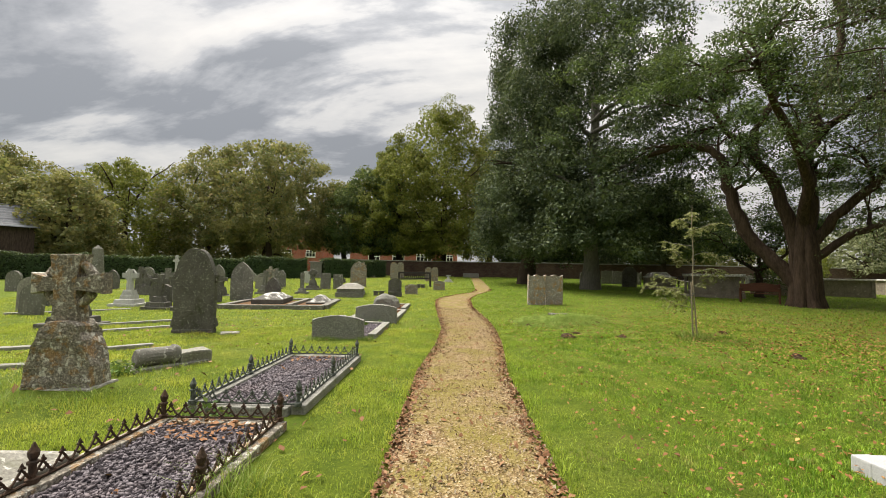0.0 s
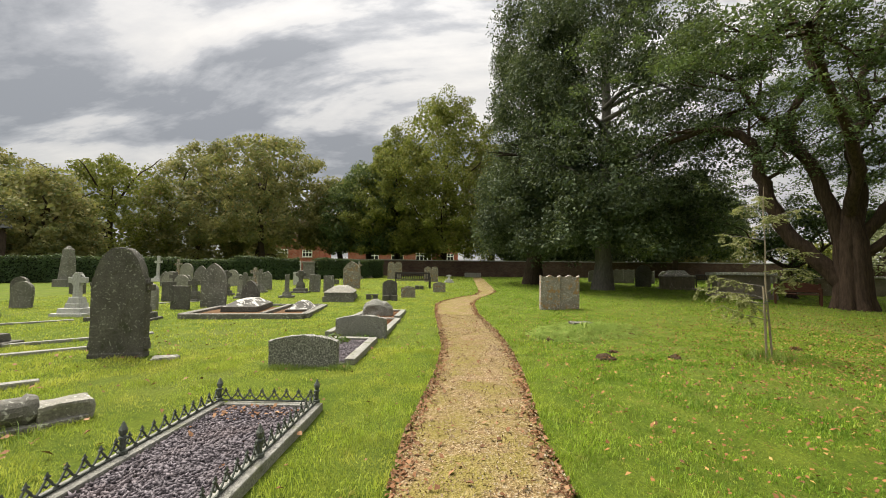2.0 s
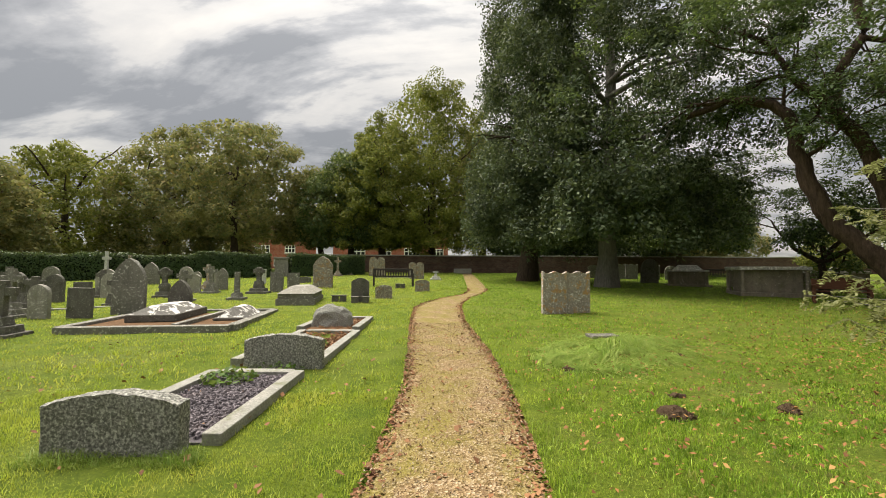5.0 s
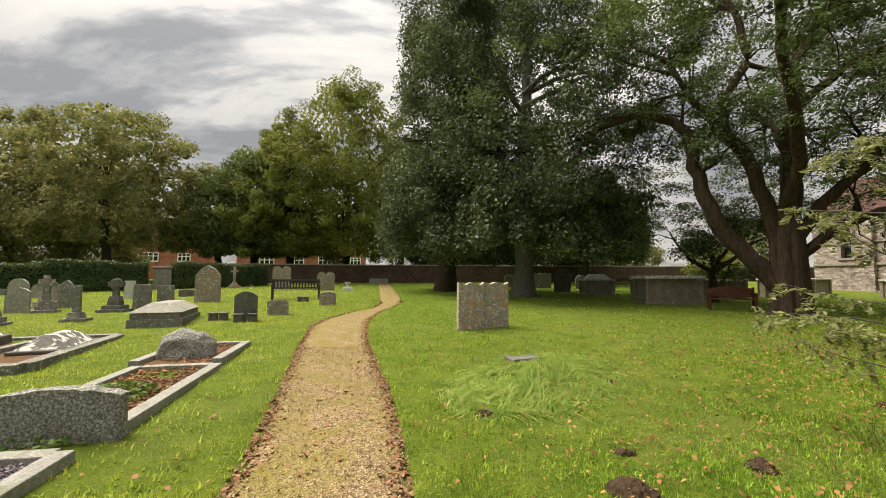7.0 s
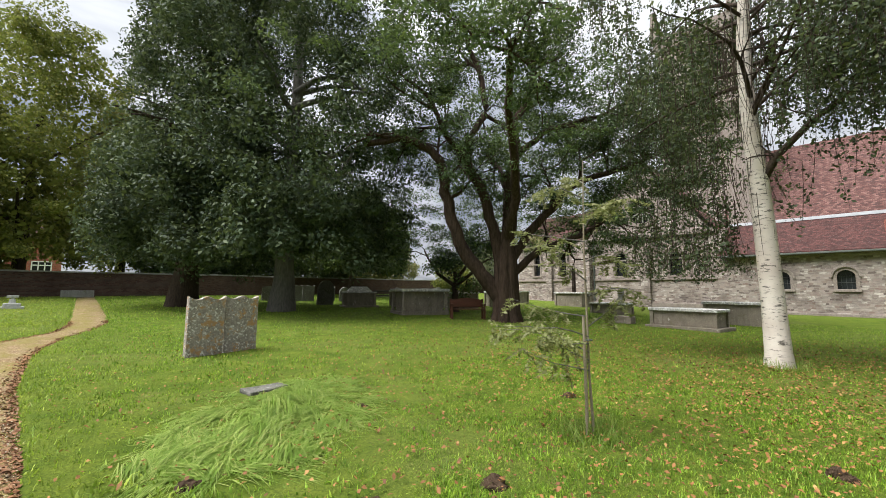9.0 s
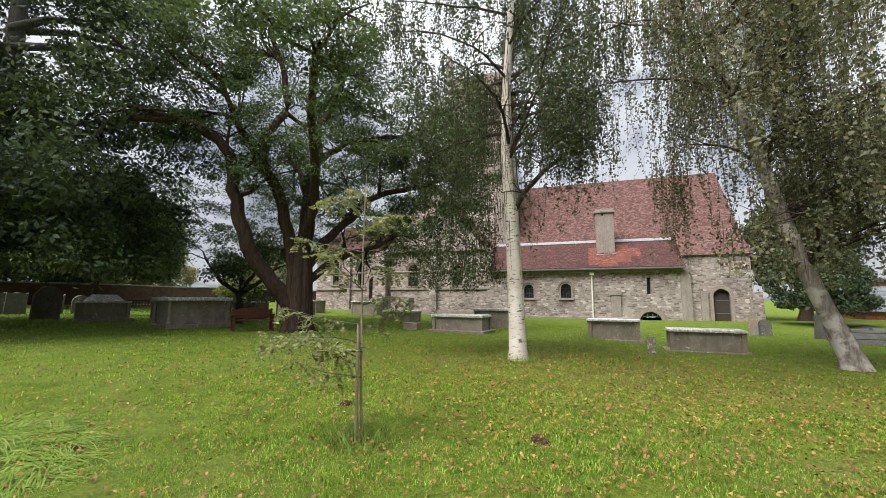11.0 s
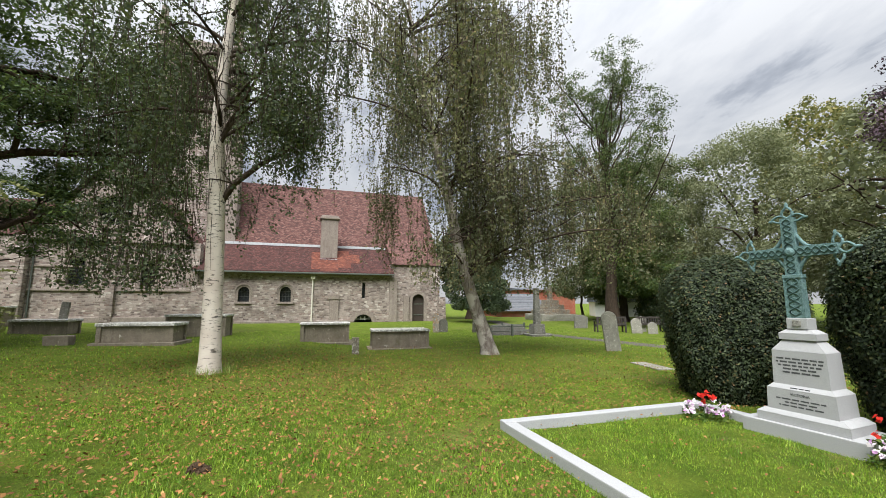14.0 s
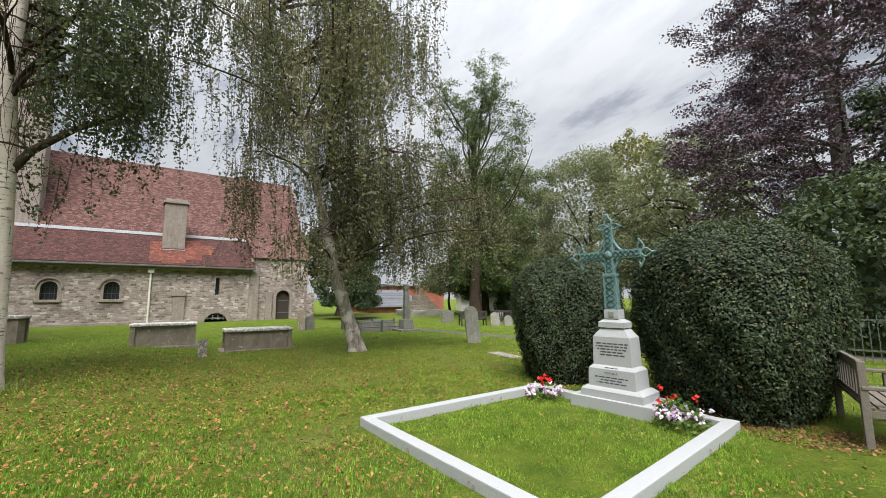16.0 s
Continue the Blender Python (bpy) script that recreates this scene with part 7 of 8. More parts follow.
def birch_upright():
    rng = np.random.default_rng(41)
    x, y = 11.2, 7.85
    t = tree_thing("birch_tree", x, y, "birch with pale bark and dark hanging leaves", "birch tree")
    g = hz(x, y)
    pts = np.array([(x, y, g - 0.1), (x, y, g + 0.25), (x, y + 0.02, g + 1.2), (x, y + 0.06, g + 2.6), (x, y + 0.10, g + 3.6), (x, y + 0.18, g + 5.0), (x, y + 0.17, g + 6.6), (x, y + 0.06, g + 8.2), (x, y - 0.05, g + 10), (x + 0.1, y - 0.15, g + 12)])
    rad = np.array([0.26, 0.215, 0.19, 0.18, 0.17, 0.145, 0.12, 0.09, 0.06, 0.02])
    main = [(pts, rad)]
    main.append((np.array([(x, y + 0.1, g + 3.45), (x - 0.05, y - 0.22, g + 4.0), (x - 0.1, y - 0.75, g + 4.5), (x - 0.1, y - 1.3, g + 4.9), (x - 0.1, y - 1.9, g + 5.4)]), np.array([0.085, 0.07, 0.055, 0.04, 0.02])))
    for k in range(28):
        a = rng.uniform(0, 2 * np.pi)
        z = rng.uniform(4.2, 11)
        main.append(branch(rng, (x, y + 0.12, g + z), (math.cos(a), math.sin(a), 0.7), rng.uniform(1.8, 3.6), 0.045, 7, 0.13, -0.09))
    lines, tips = limb_set(rng, main[1:], 4, 1.1, 0.02, 0.7, -0.1, 1)
    tops = np.concatenate([tips, np.concatenate([p[2:] for p, _ in main[1:]])])
    tops = tops[rng.integers(0, len(tops), 1050)] + rng.normal(0, 0.3, (1050, 3))
    lens = np.minimum(rng.uniform(0.5, 1.9, len(tops)), tops[:, 2] - (g + 2.5))
    ok = lens > 0.3
    P, N, twigs = strands(rng, tops[ok], lens[ok], 38)
    c = tips[rng.integers(0, len(tips), 90)] + rng.normal(0, 0.3, (90, 3))
    c = c[c[:, 2] > g + 3.4]
    P2, N2 = lumps(rng, c, rng.uniform(0.3, 0.6, len(c)), 70, 0.8)
    # low dark bough towards the great tree
    bough = branch(rng, (x, y + 0.15, g + 5.6), (0.0, 1.0, 0.1), 2.6, 0.05, 7, 0.1, -0.1)
    bc = np.array([(x + rng.normal(0, 0.5), y + rng.uniform(0.5, 2.6), g + 2.0 + 4.2 * rng.random() ** 1.4) for _ in range(190)])
    bc = np.concatenate([bc, bc + rng.normal(0, 0.35, bc.shape)])
    P3, N3, more = strands(rng, bc, np.minimum(rng.uniform(0.4, 1.5, len(bc)), bc[:, 2] - (g + 1.7)).clip(0.2), 26)
    # the trunk stands clear of leaves towards the lawn
    P, N = np.concatenate([P, P2, P3]), np.concatenate([N, N2, N3])
    clear = (P[:, 0] < x + 0.1) & (np.abs(P[:, 1] - y - 0.15 - 0.10 * (P[:, 0] - x)) < 0.38) & (P[:, 2] < g + 7.5)
    P, N = P[~clear], N[~clear]
    part("trunk", tube_mesh("trunk", [main[0]], M_BIRCH_BARK, 14), M_BIRCH_BARK, t)
    tagged(part("branchwork", tube_mesh("branchwork", lines + [bough] + twigs + more, M_BARK, 4), M_BARK, t), kind="stuff")
    part("crown", leaf_mesh("crown", P, N, 0.072, M_BIRCH_DK, 41, 0.65, 0.9), None, t)


birch_upright()


def birch_leaning():
    rng = np.random.default_rng(43)
    x, y = 14.0, 0.25
    t = tree_thing("birch_tree", x, y, "leaning weeping birch with long curtains of leaves", "birch tree")
    g = hz(x, y)
    # leans towards +y as it rises
    pts = np.array([(x, y, g - 0.12), (x, y + 0.08, g + 0.3), (x, y + 0.45, g + 1.4), (x, y + 0.85, g + 2.6), (x, y + 1.15, g + 3.8), (x, y + 1.5, g + 5.4), (x, y + 1.95, g + 7.2), (x + 0.1, y + 2.4, g + 9.0), (x + 0.2, y + 2.7, g + 11), (x + 0.2, y + 2.9, g + 13)])
    rad = np.array([0.36, 0.25, 0.2, 0.185, 0.17, 0.15, 0.12, 0.09, 0.06, 0.02])
    main = [(pts, rad)]
    for k in range(46):
        a = rng.uniform(0, 2 * np.pi)
        i = rng.integers(3, 9)
        if k % 2:
            a = rng.normal(-1.57, 0.6)
        main.append(branch(rng, pts[i] + rng.normal(0, 0.1, 3), (math.cos(a), math.sin(a), 0.9), rng.uniform(2.4, 4.8) * (1.3 if k % 2 else 1.0), 0.05, 8, 0.12, -0.08))
    lines, tips = limb_set(rng, main[1:], 4, 1.3, 0.022, 0.7, -0.1, 1)
    tops = np.concatenate([tips, np.concatenate([p[2:] for p, _ in main[1:]])])
    tops = tops[rng.integers(0, len(tops), 2500)] + rng.normal(0, 0.35, (2500, 3))
    lens = np.minimum(rng.uniform(0.7, 3.6, len(tops)), tops[:, 2] - (g + rng.uniform(1.8, 3.8, len(tops))))
    ok = lens > 0.3
    P, N, twigs = strands(rng, tops[ok], lens[ok], 24, 0.1)
    part("trunk", tube_mesh("trunk", [main[0]], M_BIRCH_OLD, 14), M_BIRCH_OLD, t)
    tagged(part("branchwork", tube_mesh("branchwork", lines + twigs, M_BARK, 4), M_BARK, t), kind="stuff")
    part("crown", leaf_mesh("crown", P, N, 0.085, M_BIRCH, 43, 0.65, 0.9), None, t)


birch_leaning()


# trees right of the church
def tall_ash(x, y, tall, seed, dark_to, wide, label, n1, n2):
    rng = np.random.default_rng(seed)
    g = hz(x, y)
    t = tree_thing("ash_tree", x, y, label)
    main = [flared(x, y, tall * 0.92, 0.38, (0.4, -0.4), seed=seed)]
    for k in range(26):
        a = rng.uniform(0, 2 * np.pi)
        z = rng.uniform(0.2, 0.8) * tall
        main.append(branch(rng, (x + 0.2, y - 0.2, g + z), (math.cos(a) * 0.55, math.sin(a) * 0.55, 1.0), rng.uniform(0.26, 0.42) * wide * (1.35 - z / tall * 0.6) * 1.6, 0.09, 9, 0.11, 0.02))
    lines, tips = limb_set(rng, main[1:], 5, 1.9, 0.026, 0.6, 0.2, 2)
    a, q = rng.uniform(0, 2 * np.pi, n1), np.sqrt(rng.random(n1)) * wide * 0.42
    low = np.stack([x + q * np.cos(a), y + q * np.sin(a), g + rng.uniform(2.4, dark_to, n1)], 1)
    P1, N1 = lumps(rng, low, rng.uniform(0.4, 1.0, n1), 80, 0.55, 0.3)
    # long leaflets in sprays at the twig ends
    hi = tips[rng.integers(0, len(tips), n2)] + rng.normal(0, 0.12, (n2, 3))
    hi = hi[hi[:, 2] > g + dark_to * 0.55]
    P2, N2 = lumps(rng, hi, rng.uniform(0.25, 0.6, len(hi)), 26, 0.6, 0.1)
    finish_tree(t, [main[0]] + lines, M_BARK, leaf_mesh("crown", np.concatenate([P1, P2]), np.concatenate([N1, N2]) + np.array([0, 0, 0.5]), 0.145, M_ASH, seed, 0.42))


tall_ash(24.4, -13.8, 17.0, 51, 9.0, 11.5, "tall ash tree with dark lower leaves and sparse top", 170, 1900)
round_tree(27.0, -17.0, 8.0, 6.0, M_ASH, "dark green tree beyond the side path", 65, n=17000, clear=1.8, leaf=0.22, lump=0.9, ragged=1.4)
round_tree(3.6, -13.0, 6.5, 7.5, M_OAK, "dark evergreen shrubs behind the yew", 66, n=9000, clear=0.3, leaf=0.2, lump=0.8, trunk_r=0.12)
round_tree(28.0, -5.4, 5.4, 4.4, M_OAK, "dark evergreen bush at the church corner", 52, n=9000, clear=0.6, leaf=0.15, lump=0.6, trunk_r=0.15, group="shrubs by the church")
round_tree(33.5, -7.0, 10, 5.5, M_OAK, "dark evergreen tree beyond the church", 53, n=8000, clear=2.2, leaf=0.24, lump=0.9)
round_tree(27.5, -20.0, 14.5, 10, M_OLIVE, "olive green feathery tree behind the yew", 54, n=24000, clear=2.0, leaf=0.17, ragged=1.6)
round_tree(21.5, -24.0, 15.0, 11, M_OLIVE, "olive green spreading tree behind the yew", 55, n=24000, clear=2.0, leaf=0.17, ragged=1.6)
round_tree(34, -27, 12, 9, M_OLIVE, "olive green tree in the distance", 56, n=8000, clear=1.5)
round_tree(22.0, -33.0, 19, 10, M_LIME, "tall green tree in the distance", 57, n=9000, clear=3.0)
round_tree(30, -15.5, 5.5, 5.0, M_OLIVE, "bare-stemmed shrub by the memorial", 58, n=2500, clear=1.6, leaf=0.2, lump=0.8, trunk_r=0.12)
round_tree(25.0, -18.5, 3.6, 3.0, M_YEW, "dark green conifer bush beyond the path", 59, n=4500, clear=0.2, leaf=0.15, lump=0.6, trunk_r=0.1)
round_tree(18.5, -19.0, 4.5, 4.5, M_OAK, "dark shrub beyond the side path", 60, n=5000, clear=0.3, leaf=0.18, lump=0.7, trunk_r=0.1)


def copper_beech(x, y, tall, wide, seed):
    """Tiers of nearly level boughs with flat sprays of leaves and sky between them."""
    rng = np.random.default_rng(seed)
    g = hz(x, y)
    t = tree_thing("copper_beech", x, y, "great copper beech with dark purple leaves", "beech tree", "")
    main = [flared(x, y, tall * 0.9, 0.5, (0.3, 0.2), seed=seed)]
    for k in range(54):
        s = k / 53
        a = k * 2.4 + rng.normal(0, 0.3)
        ln = wide / 2 * (1.02 - 0.62 * s ** 1.6) * rng.uniform(0.8, 1.12)
        main.append(branch(rng, (x, y, g + 2.6 + (tall - 4.2) * s), (math.cos(a), math.sin(a), 0.22 + 0.5 * s), ln, 0.13 * (1 - 0.6 * s), 8, 0.1, -0.02))
    lines, tips = limb_set(rng, main[1:], 6, 2.0, 0.03, 0.75, 0.0, 2)
    c = np.concatenate([tips, np.concatenate([p[4:] for p, _ in main[1:]])])
    c = c[rng.integers(0, len(c), 2000)]
    P, N = lumps(rng, c, rng.uniform(0.4, 0.95, len(c)), 62, 0.3, 0.2)
    finish_tree(t, [main[0]] + lines, M_BARK_GREY, leaf_mesh("crown", P, N * 0.4 + np.array([0, 0, 0.9]), 0.135, M_PURPLE, seed, 0.6, 0.7))


copper_beech(5.0, -19.5, 19.0, 12.8, 61)
round_tree(1.0, -19.0, 12, 9, M_OAK, "dark green tree behind the copper beech", 62, n=11000, clear=2.4, leaf=0.25)
round_tree(14.5, -27.0, 15, 11, M_OLIVE, "green tree behind the copper beech", 63, n=9000, clear=2.0)
round_tree(-9.0, -16.0, 14, 11, M_LIME, "green tree behind the start of the path", 64, n=6000)


# ---- hedges ----
def leaf_shell(name, P, N, size, material, seed):
    return leaf_mesh(name, P, N, size, material, seed, 0.55, 0.45)


def clipped_yew(x, y, hx, hy, tall, label, seed, n, rz=0.0):
    """A rounded clipped yew: a solid dark core, coloured as inner shade, under a skin of small leaves."""
    rng = np.random.default_rng(seed)
    g = hz(x, y)
    t = thing("clipped_yew", label, "hedge", pose(x, y, g, 0, 0, rz), "clipped yews behind the memorial")
    def surf(u, v):
        # u round, v from foot (0) to crown (1): bulging sides, domed top
        side = np.clip(v / 0.55, 0, 1)
        dome = np.clip((v - 0.55) / 0.45, 0, 1)
        r = (0.72 + 0.30 * np.sin(np.pi * side * 0.62)) * np.cos(dome * np.pi / 2) ** 0.8
        z = tall * (0.72 * side + 0.28 * np.sin(dome * np.pi / 2))
        sq = 1.0 / (np.abs(np.cos(u)) ** 3.2 + np.abs(np.sin(u)) ** 3.2) ** (1 / 3.2)
        lump = 1 + 0.04 * np.sin(u * 3 + v * 5) + 0.03 * np.sin(u * 7 - v * 9) + 0.02 * np.sin(u * 13 + v * 17)
        return np.stack([hx * r * sq * np.cos(u) * lump, hy * r * sq * np.sin(u) * lump, z * (1 + 0.02 * np.sin(u * 5))], -1)
    us, vs = np.linspace(0, 2 * np.pi, 41)[:-1], np.linspace(0, 0.995, 22)
    U, V = np.meshgrid(us, vs)
    S = surf(U, V)
    core = S * 0.955
    n0, m0 = U.shape
    i, j = np.meshgrid(np.arange(n0 - 1), np.arange(m0), indexing="ij")
    F = np.stack([i * m0 + j, i * m0 + (j + 1) % m0, (i + 1) * m0 + (j + 1) % m0, (i + 1) * m0 + j], -1).reshape(-1, 4)
    # added solid fill, painted as dark as the shaded inside
    part("core", fast_mesh("core", core.reshape(-1, 3), F, M_INNER_SHADE, True), None, t)
    u, v = rng.uniform(0, 2 * np.pi, n), rng.random(n) ** 0.85
    p = surf(u, v * 0.995)
    du = surf(u + 0.01, v * 0.995) - p
    dv = surf(u, np.clip(v * 0.995 + 0.01, 0, 1)) - p
    nr = np.cross(du, dv)
    nr /= np.linalg.norm(nr, axis=1)[:, None] + 1e-9
    p = p + nr * (rng.normal(0, 0.03, n) - 0.01 + 0.05 * (rng.random(n) > 0.96) + 0.03 * np.sin(p[:, 0] * 9) * np.sin(p[:, 2] * 8 + p[:, 1] * 7))[:, None]
    part("foliage", leaf_shell("foliage", p, nr + np.array([0, 0, 0.4]), 0.044, M_YEW, seed), None, t)


clipped_yew(7.05, -1.3, 0.95, 1.0, 2.45, "tall rounded clipped yew bush beside the memorial", 71, 60000, -30)
clipped_yew(4.05, -1.5, 1.17, 1.3, 2.72, "large rounded clipped yew bush beside the memorial", 72, 110000, -8)


def hedge_run(x0, y0, x1, y1, tall, deep, label, seed, n):
    rng = np.random.default_rng(seed)
    ln = math.hypot(x1 - x0, y1 - y0)
    t = thing("hedge", label, "hedge", pose(x0, y0, hz((x0 + x1) / 2, (y0 + y1) / 2), 0, 0, math.degrees(math.atan2(y1 - y0, x1 - x0))), "clipped hedges along the boundary")
    # same shade-coloured filling behind the hedge leaves
    part("core", boxed(0, ln, -deep / 2 + 0.08, deep / 2 - 0.08, -0.4, tall - 0.08, bevel=0.15), M_INNER_SHADE, t)
    k = rng.random(n)
    face = np.where(k < 0.55, 0, np.where(k < 0.9, 1, 2))
    s, v = rng.uniform(0, ln, n), rng.random(n)
    p = np.stack([s, np.where(face == 0, -deep / 2, (v - 0.5) * deep), np.where(face == 0, v * tall, tall)], 1)
    nr = np.where((face == 0)[:, None], np.array([0, -1.0, 0.2]), np.array([0, 0, 1.0]))
    end = face == 2
    p[end] = np.stack([np.where(rng.random(end.sum()) < 0.5, 0, ln), (v[end] - 0.5) * deep, rng.random(end.sum()) * tall], 1)
    wav = 0.06 * np.sin(s * 1.3) + 0.04 * np.sin(s * 3.1)
    p[:, 2] += wav * (p[:, 2] > tall * 0.5)
    p += rng.normal(0, 0.05, p.shape)
    part("foliage", leaf_shell("foliage", p, nr, 0.12, M_HEDGE, seed), None, t)


hedge_run(-34.0, 22.0, -15.5, 31.0, 1.55, 1.4, "long clipped dark green hedge", 75, 26000)
hedge_run(-15.7, 31.0, -11.6, 32.4, 1.55, 1.4, "clipped dark green hedge beside a gap", 76, 9000)
hedge_run(-10.6, 33.2, -6.2, 36.5, 1.45, 1.5, "clipped dark green hedge beside a gap", 77, 9000)
hedge_run(-42.0, 4.0, -34.0, 22.0, 1.55, 1.4, "long clipped dark green hedge", 78, 9000)
boundary_piers = thing("gate_pier", "low pale stone steps and pier in the hedge gap", "gate pier", place(-11.1, 33.2, 20))
part("pier", boxed(-0.45, 0.45, -0.3, 0.3, -0.1, 1.25, bevel=0.03), M_PALE, boundary_piers)
part("cap", boxed(-0.52, 0.52, -0.37, 0.37, 1.25, 1.36, bevel=0.02), M_PALE, boundary_piers)


# ---- staked sapling ----
def sapling():
    rng = np.random.default_rng(81)
    x, y = 5.17, 8.52
    g = hz(x, y)
    t = tree_thing("sapling", x, y, "young rowan sapling tied to a wooden stake", "sapling")
    main = [(np.array([(x + 0.05, y, g - 0.05), (x + 0.03, y + 0.02, g + 0.6), (x - 0.02, y, g + 1.2), (x + 0.02, y + 0.03, g + 1.8), (x - 0.02, y, g + 2.3), (x, y, g + 2.75)]), np.array([0.016, 0.014, 0.012, 0.010, 0.008, 0.004]))]
    for z, ax, ay, ln in ((0.62, -0.8, 0.5, 0.7), (0.72, 0.2, 0.9, 0.6), (0.8, -0.5, 0.9, 0.9), (0.88, -0.9, 0.2, 0.75), (0.95, -0.9, 0.7, 0.95), (1.05, 0.5, -0.6, 0.5), (1.15, -0.6, 0.9, 0.8), (1.35, 0.7, -0.7, 0.55), (1.5, -0.5, 0.2, 0.6), (1.7, 0.6, -0.3, 0.5), (1.9, -0.7, 0.7, 0.7), (2.05, -0.3, -0.4, 0.5), (2.2, 0.5, -0.5, 0.5), (2.35, -0.4, 0.5, 0.5), (2.5, 0.2, 0.4, 0.4)):
        main.append(branch(rng, (x, y, g + z), (ax, ay, 0.35), ln, 0.008, 6, 0.14, -0.03))
    P, N = [], []
    for pts, _ in main[1:]:
        for k in range(2, len(pts)):
            for _ in range(3):
                way = rng.normal(0, 1, 3)
                way[2] = way[2] * 0.5 - 0.9
                way /= np.linalg.norm(way)
                side = np.cross(way, (0, 0, 1.0))
                for s in np.linspace(0.03, 0.2, 7):
                    for w in (-1, 1):
                        P.append(pts[k] + way * s + side * w * 0.022)
                        N.append((0, 0, 1.0))
    part("stem", tube_mesh("stem", main[:1], M_STAKE, 6), M_STAKE, t)
    for line in main[1:]:
        part("branch", tube_mesh("branch", [line], M_BARK_GREY, 5), M_BARK_GREY, t)
    part("crown", leaf_mesh("crown", np.array(P), np.array(N), 0.06, M_SAP, 81, 0.42, 0.5), None, t)
    part("stake", tube_mesh("stake", [([(x - 0.02, y + 0.03, g - 0.1), (x - 0.03, y + 0.03, g + 1.15)], [0.017, 0.016])], M_STAKE, 8), M_STAKE, t)
    part("tie", tube_mesh("tie", [([(x + 0.03 * math.cos(a) - 0.01, y + 0.03 * math.sin(a) - 0.01, g + 0.92) for a in np.linspace(0, 6.28, 10)], [0.008] * 10)], M_IRON, 5), M_IRON, t)


sapling()


def iron_fence():
    t = thing("iron_fence", "black iron bar fence beyond the yew", "fence", place(2.2, -8.6, 0))
    for z in (0.2, 0.95):
        part("rail", boxed(0, 4.2, -0.02, 0.02, z, z + 0.04), M_IRON, t)
    for i in range(29):
        part("bar", boxed(i * 0.15 - 0.009, i * 0.15 + 0.009, -0.009, 0.009, -0.05, 1.1), M_IRON, t)


iron_fence()

# ---- grass, leaves and litter ----
def keep_off(P):
    """True where grass may grow: not on the path, plots or kerbs."""
    x, y = P[:, 0], P[:, 1]
    ok = path_inside(x, y) < 0.0
    for x0, x1, y0, y1 in ((-2.2, -1.0, 0.6, 6.05), (-2.45, -1.2, 7.6, 14.6), (-7.2, -4.0, 12.4, 15.8), (-3.2, -2.05, 1.0, 2.6), (-4.25, -3.25, 4.0, 4.75)):
        ok &= ~((x > x0) & (x < x1) & (y > y0) & (y < y1))
    return ok


def blades(name, label, n, region, tall, wide, material, seed, lean=0.5, extra=None, filt=True):
    rng = np.random.default_rng(seed)
    x0, x1, y0, y1 = region
    P = np.stack([rng.uniform(x0, x1, n), rng.uniform(y0, y1, n)], 1)
    if filt:
        P = P[keep_off(P)]
    if extra is not None:
        P = P[extra(P)]
    n = len(P)
    a = rng.uniform(0, 2 * np.pi, n)
    # mown turf still grows in tufts
    tuft = 0.5 + 0.25 * np.sin(P[:, 0] * 7.3 + 2.0 * np.sin(P[:, 1] * 3.1)) + 0.25 * np.sin(P[:, 1] * 8.7 + 2.2 * np.sin(P[:, 0] * 2.6) + 1.3)
    h = tall * rng.uniform(0.4, 1.2, n) * (0.55 + 0.95 * tuft)
    w = wide * rng.uniform(0.7, 1.3, n)
    z = height(P[:, 0], P[:, 1])
    d = np.stack([np.cos(a), np.sin(a)], 1)
    b = rng.normal(0, lean, (n, 2)) * h[:, None]
    base = np.stack([P[:, 0], P[:, 1], z - 0.012], 1)
    l = base + np.stack([d[:, 0] * w / 2, d[:, 1] * w / 2, 0 * h], 1)
    r = base - np.stack([d[:, 0] * w / 2, d[:, 1] * w / 2, 0 * h], 1)
    m = base + np.stack([b[:, 0] * 0.3, b[:, 1] * 0.3, h * 0.62], 1)
    m2 = m + np.stack([d[:, 0] * w * 0.38, d[:, 1] * w * 0.38, 0 * h], 1)
    tip = base + np.stack([b[:, 0], b[:, 1], h * (1 - 0.25 * np.minimum(1.5, np.linalg.norm(b, axis=1) / h))], 1)
    V = np.stack([l, r, m, m2, tip], 1).reshape(-1, 3)
    k = np.arange(n)[:, None] * 5
    F = np.concatenate([k + np.array([[0, 1, 2]]), k + np.array([[0, 2, 3]]), k + np.array([[3, 2, 4]])])
    tagged(new(name, fast_mesh(name, V, F, material)), label, "grass", kind="stuff")


blades("grass", "short mown green grass blades beside the path", 230000, (-4.2, 4.0, 0.8, 9.0), 0.05, 0.0075, M_GRASS, 101)
blades("grass", "short mown green grass blades on the lawn", 190000, (3.0, 9.0, -1.0, 12.0), 0.05, 0.009, M_GRASS, 102)
blades("grass", "mown green grass further over the lawn", 95000, (-16.0, 3.5, 8.5, 24.0), 0.06, 0.022, M_GRASS, 103)
blades("grass", "mown green grass under the trees", 90000, (3.0, 24.0, -9.0, 24.0), 0.06, 0.024, M_GRASS, 104, extra=lambda p: ~((p[:, 0] < 9) & (p[:, 1] < 12) & (p[:, 1] > -1)))
blades("grass", "grass at the far end of the churchyard", 60000, (-20.0, 26.0, 23.0, 40.0), 0.08, 0.035, M_GRASS, 105)
blades("grass", "grass left of the first graves", 50000, (-9.0, -4.2, 2.0, 8.6), 0.06, 0.014, M_GRASS, 106)


def round_patch(cx, cy, rx, ry):
    return lambda p: ((p[:, 0] - cx) / rx) ** 2 + ((p[:, 1] - cy) / ry) ** 2 < 1.0


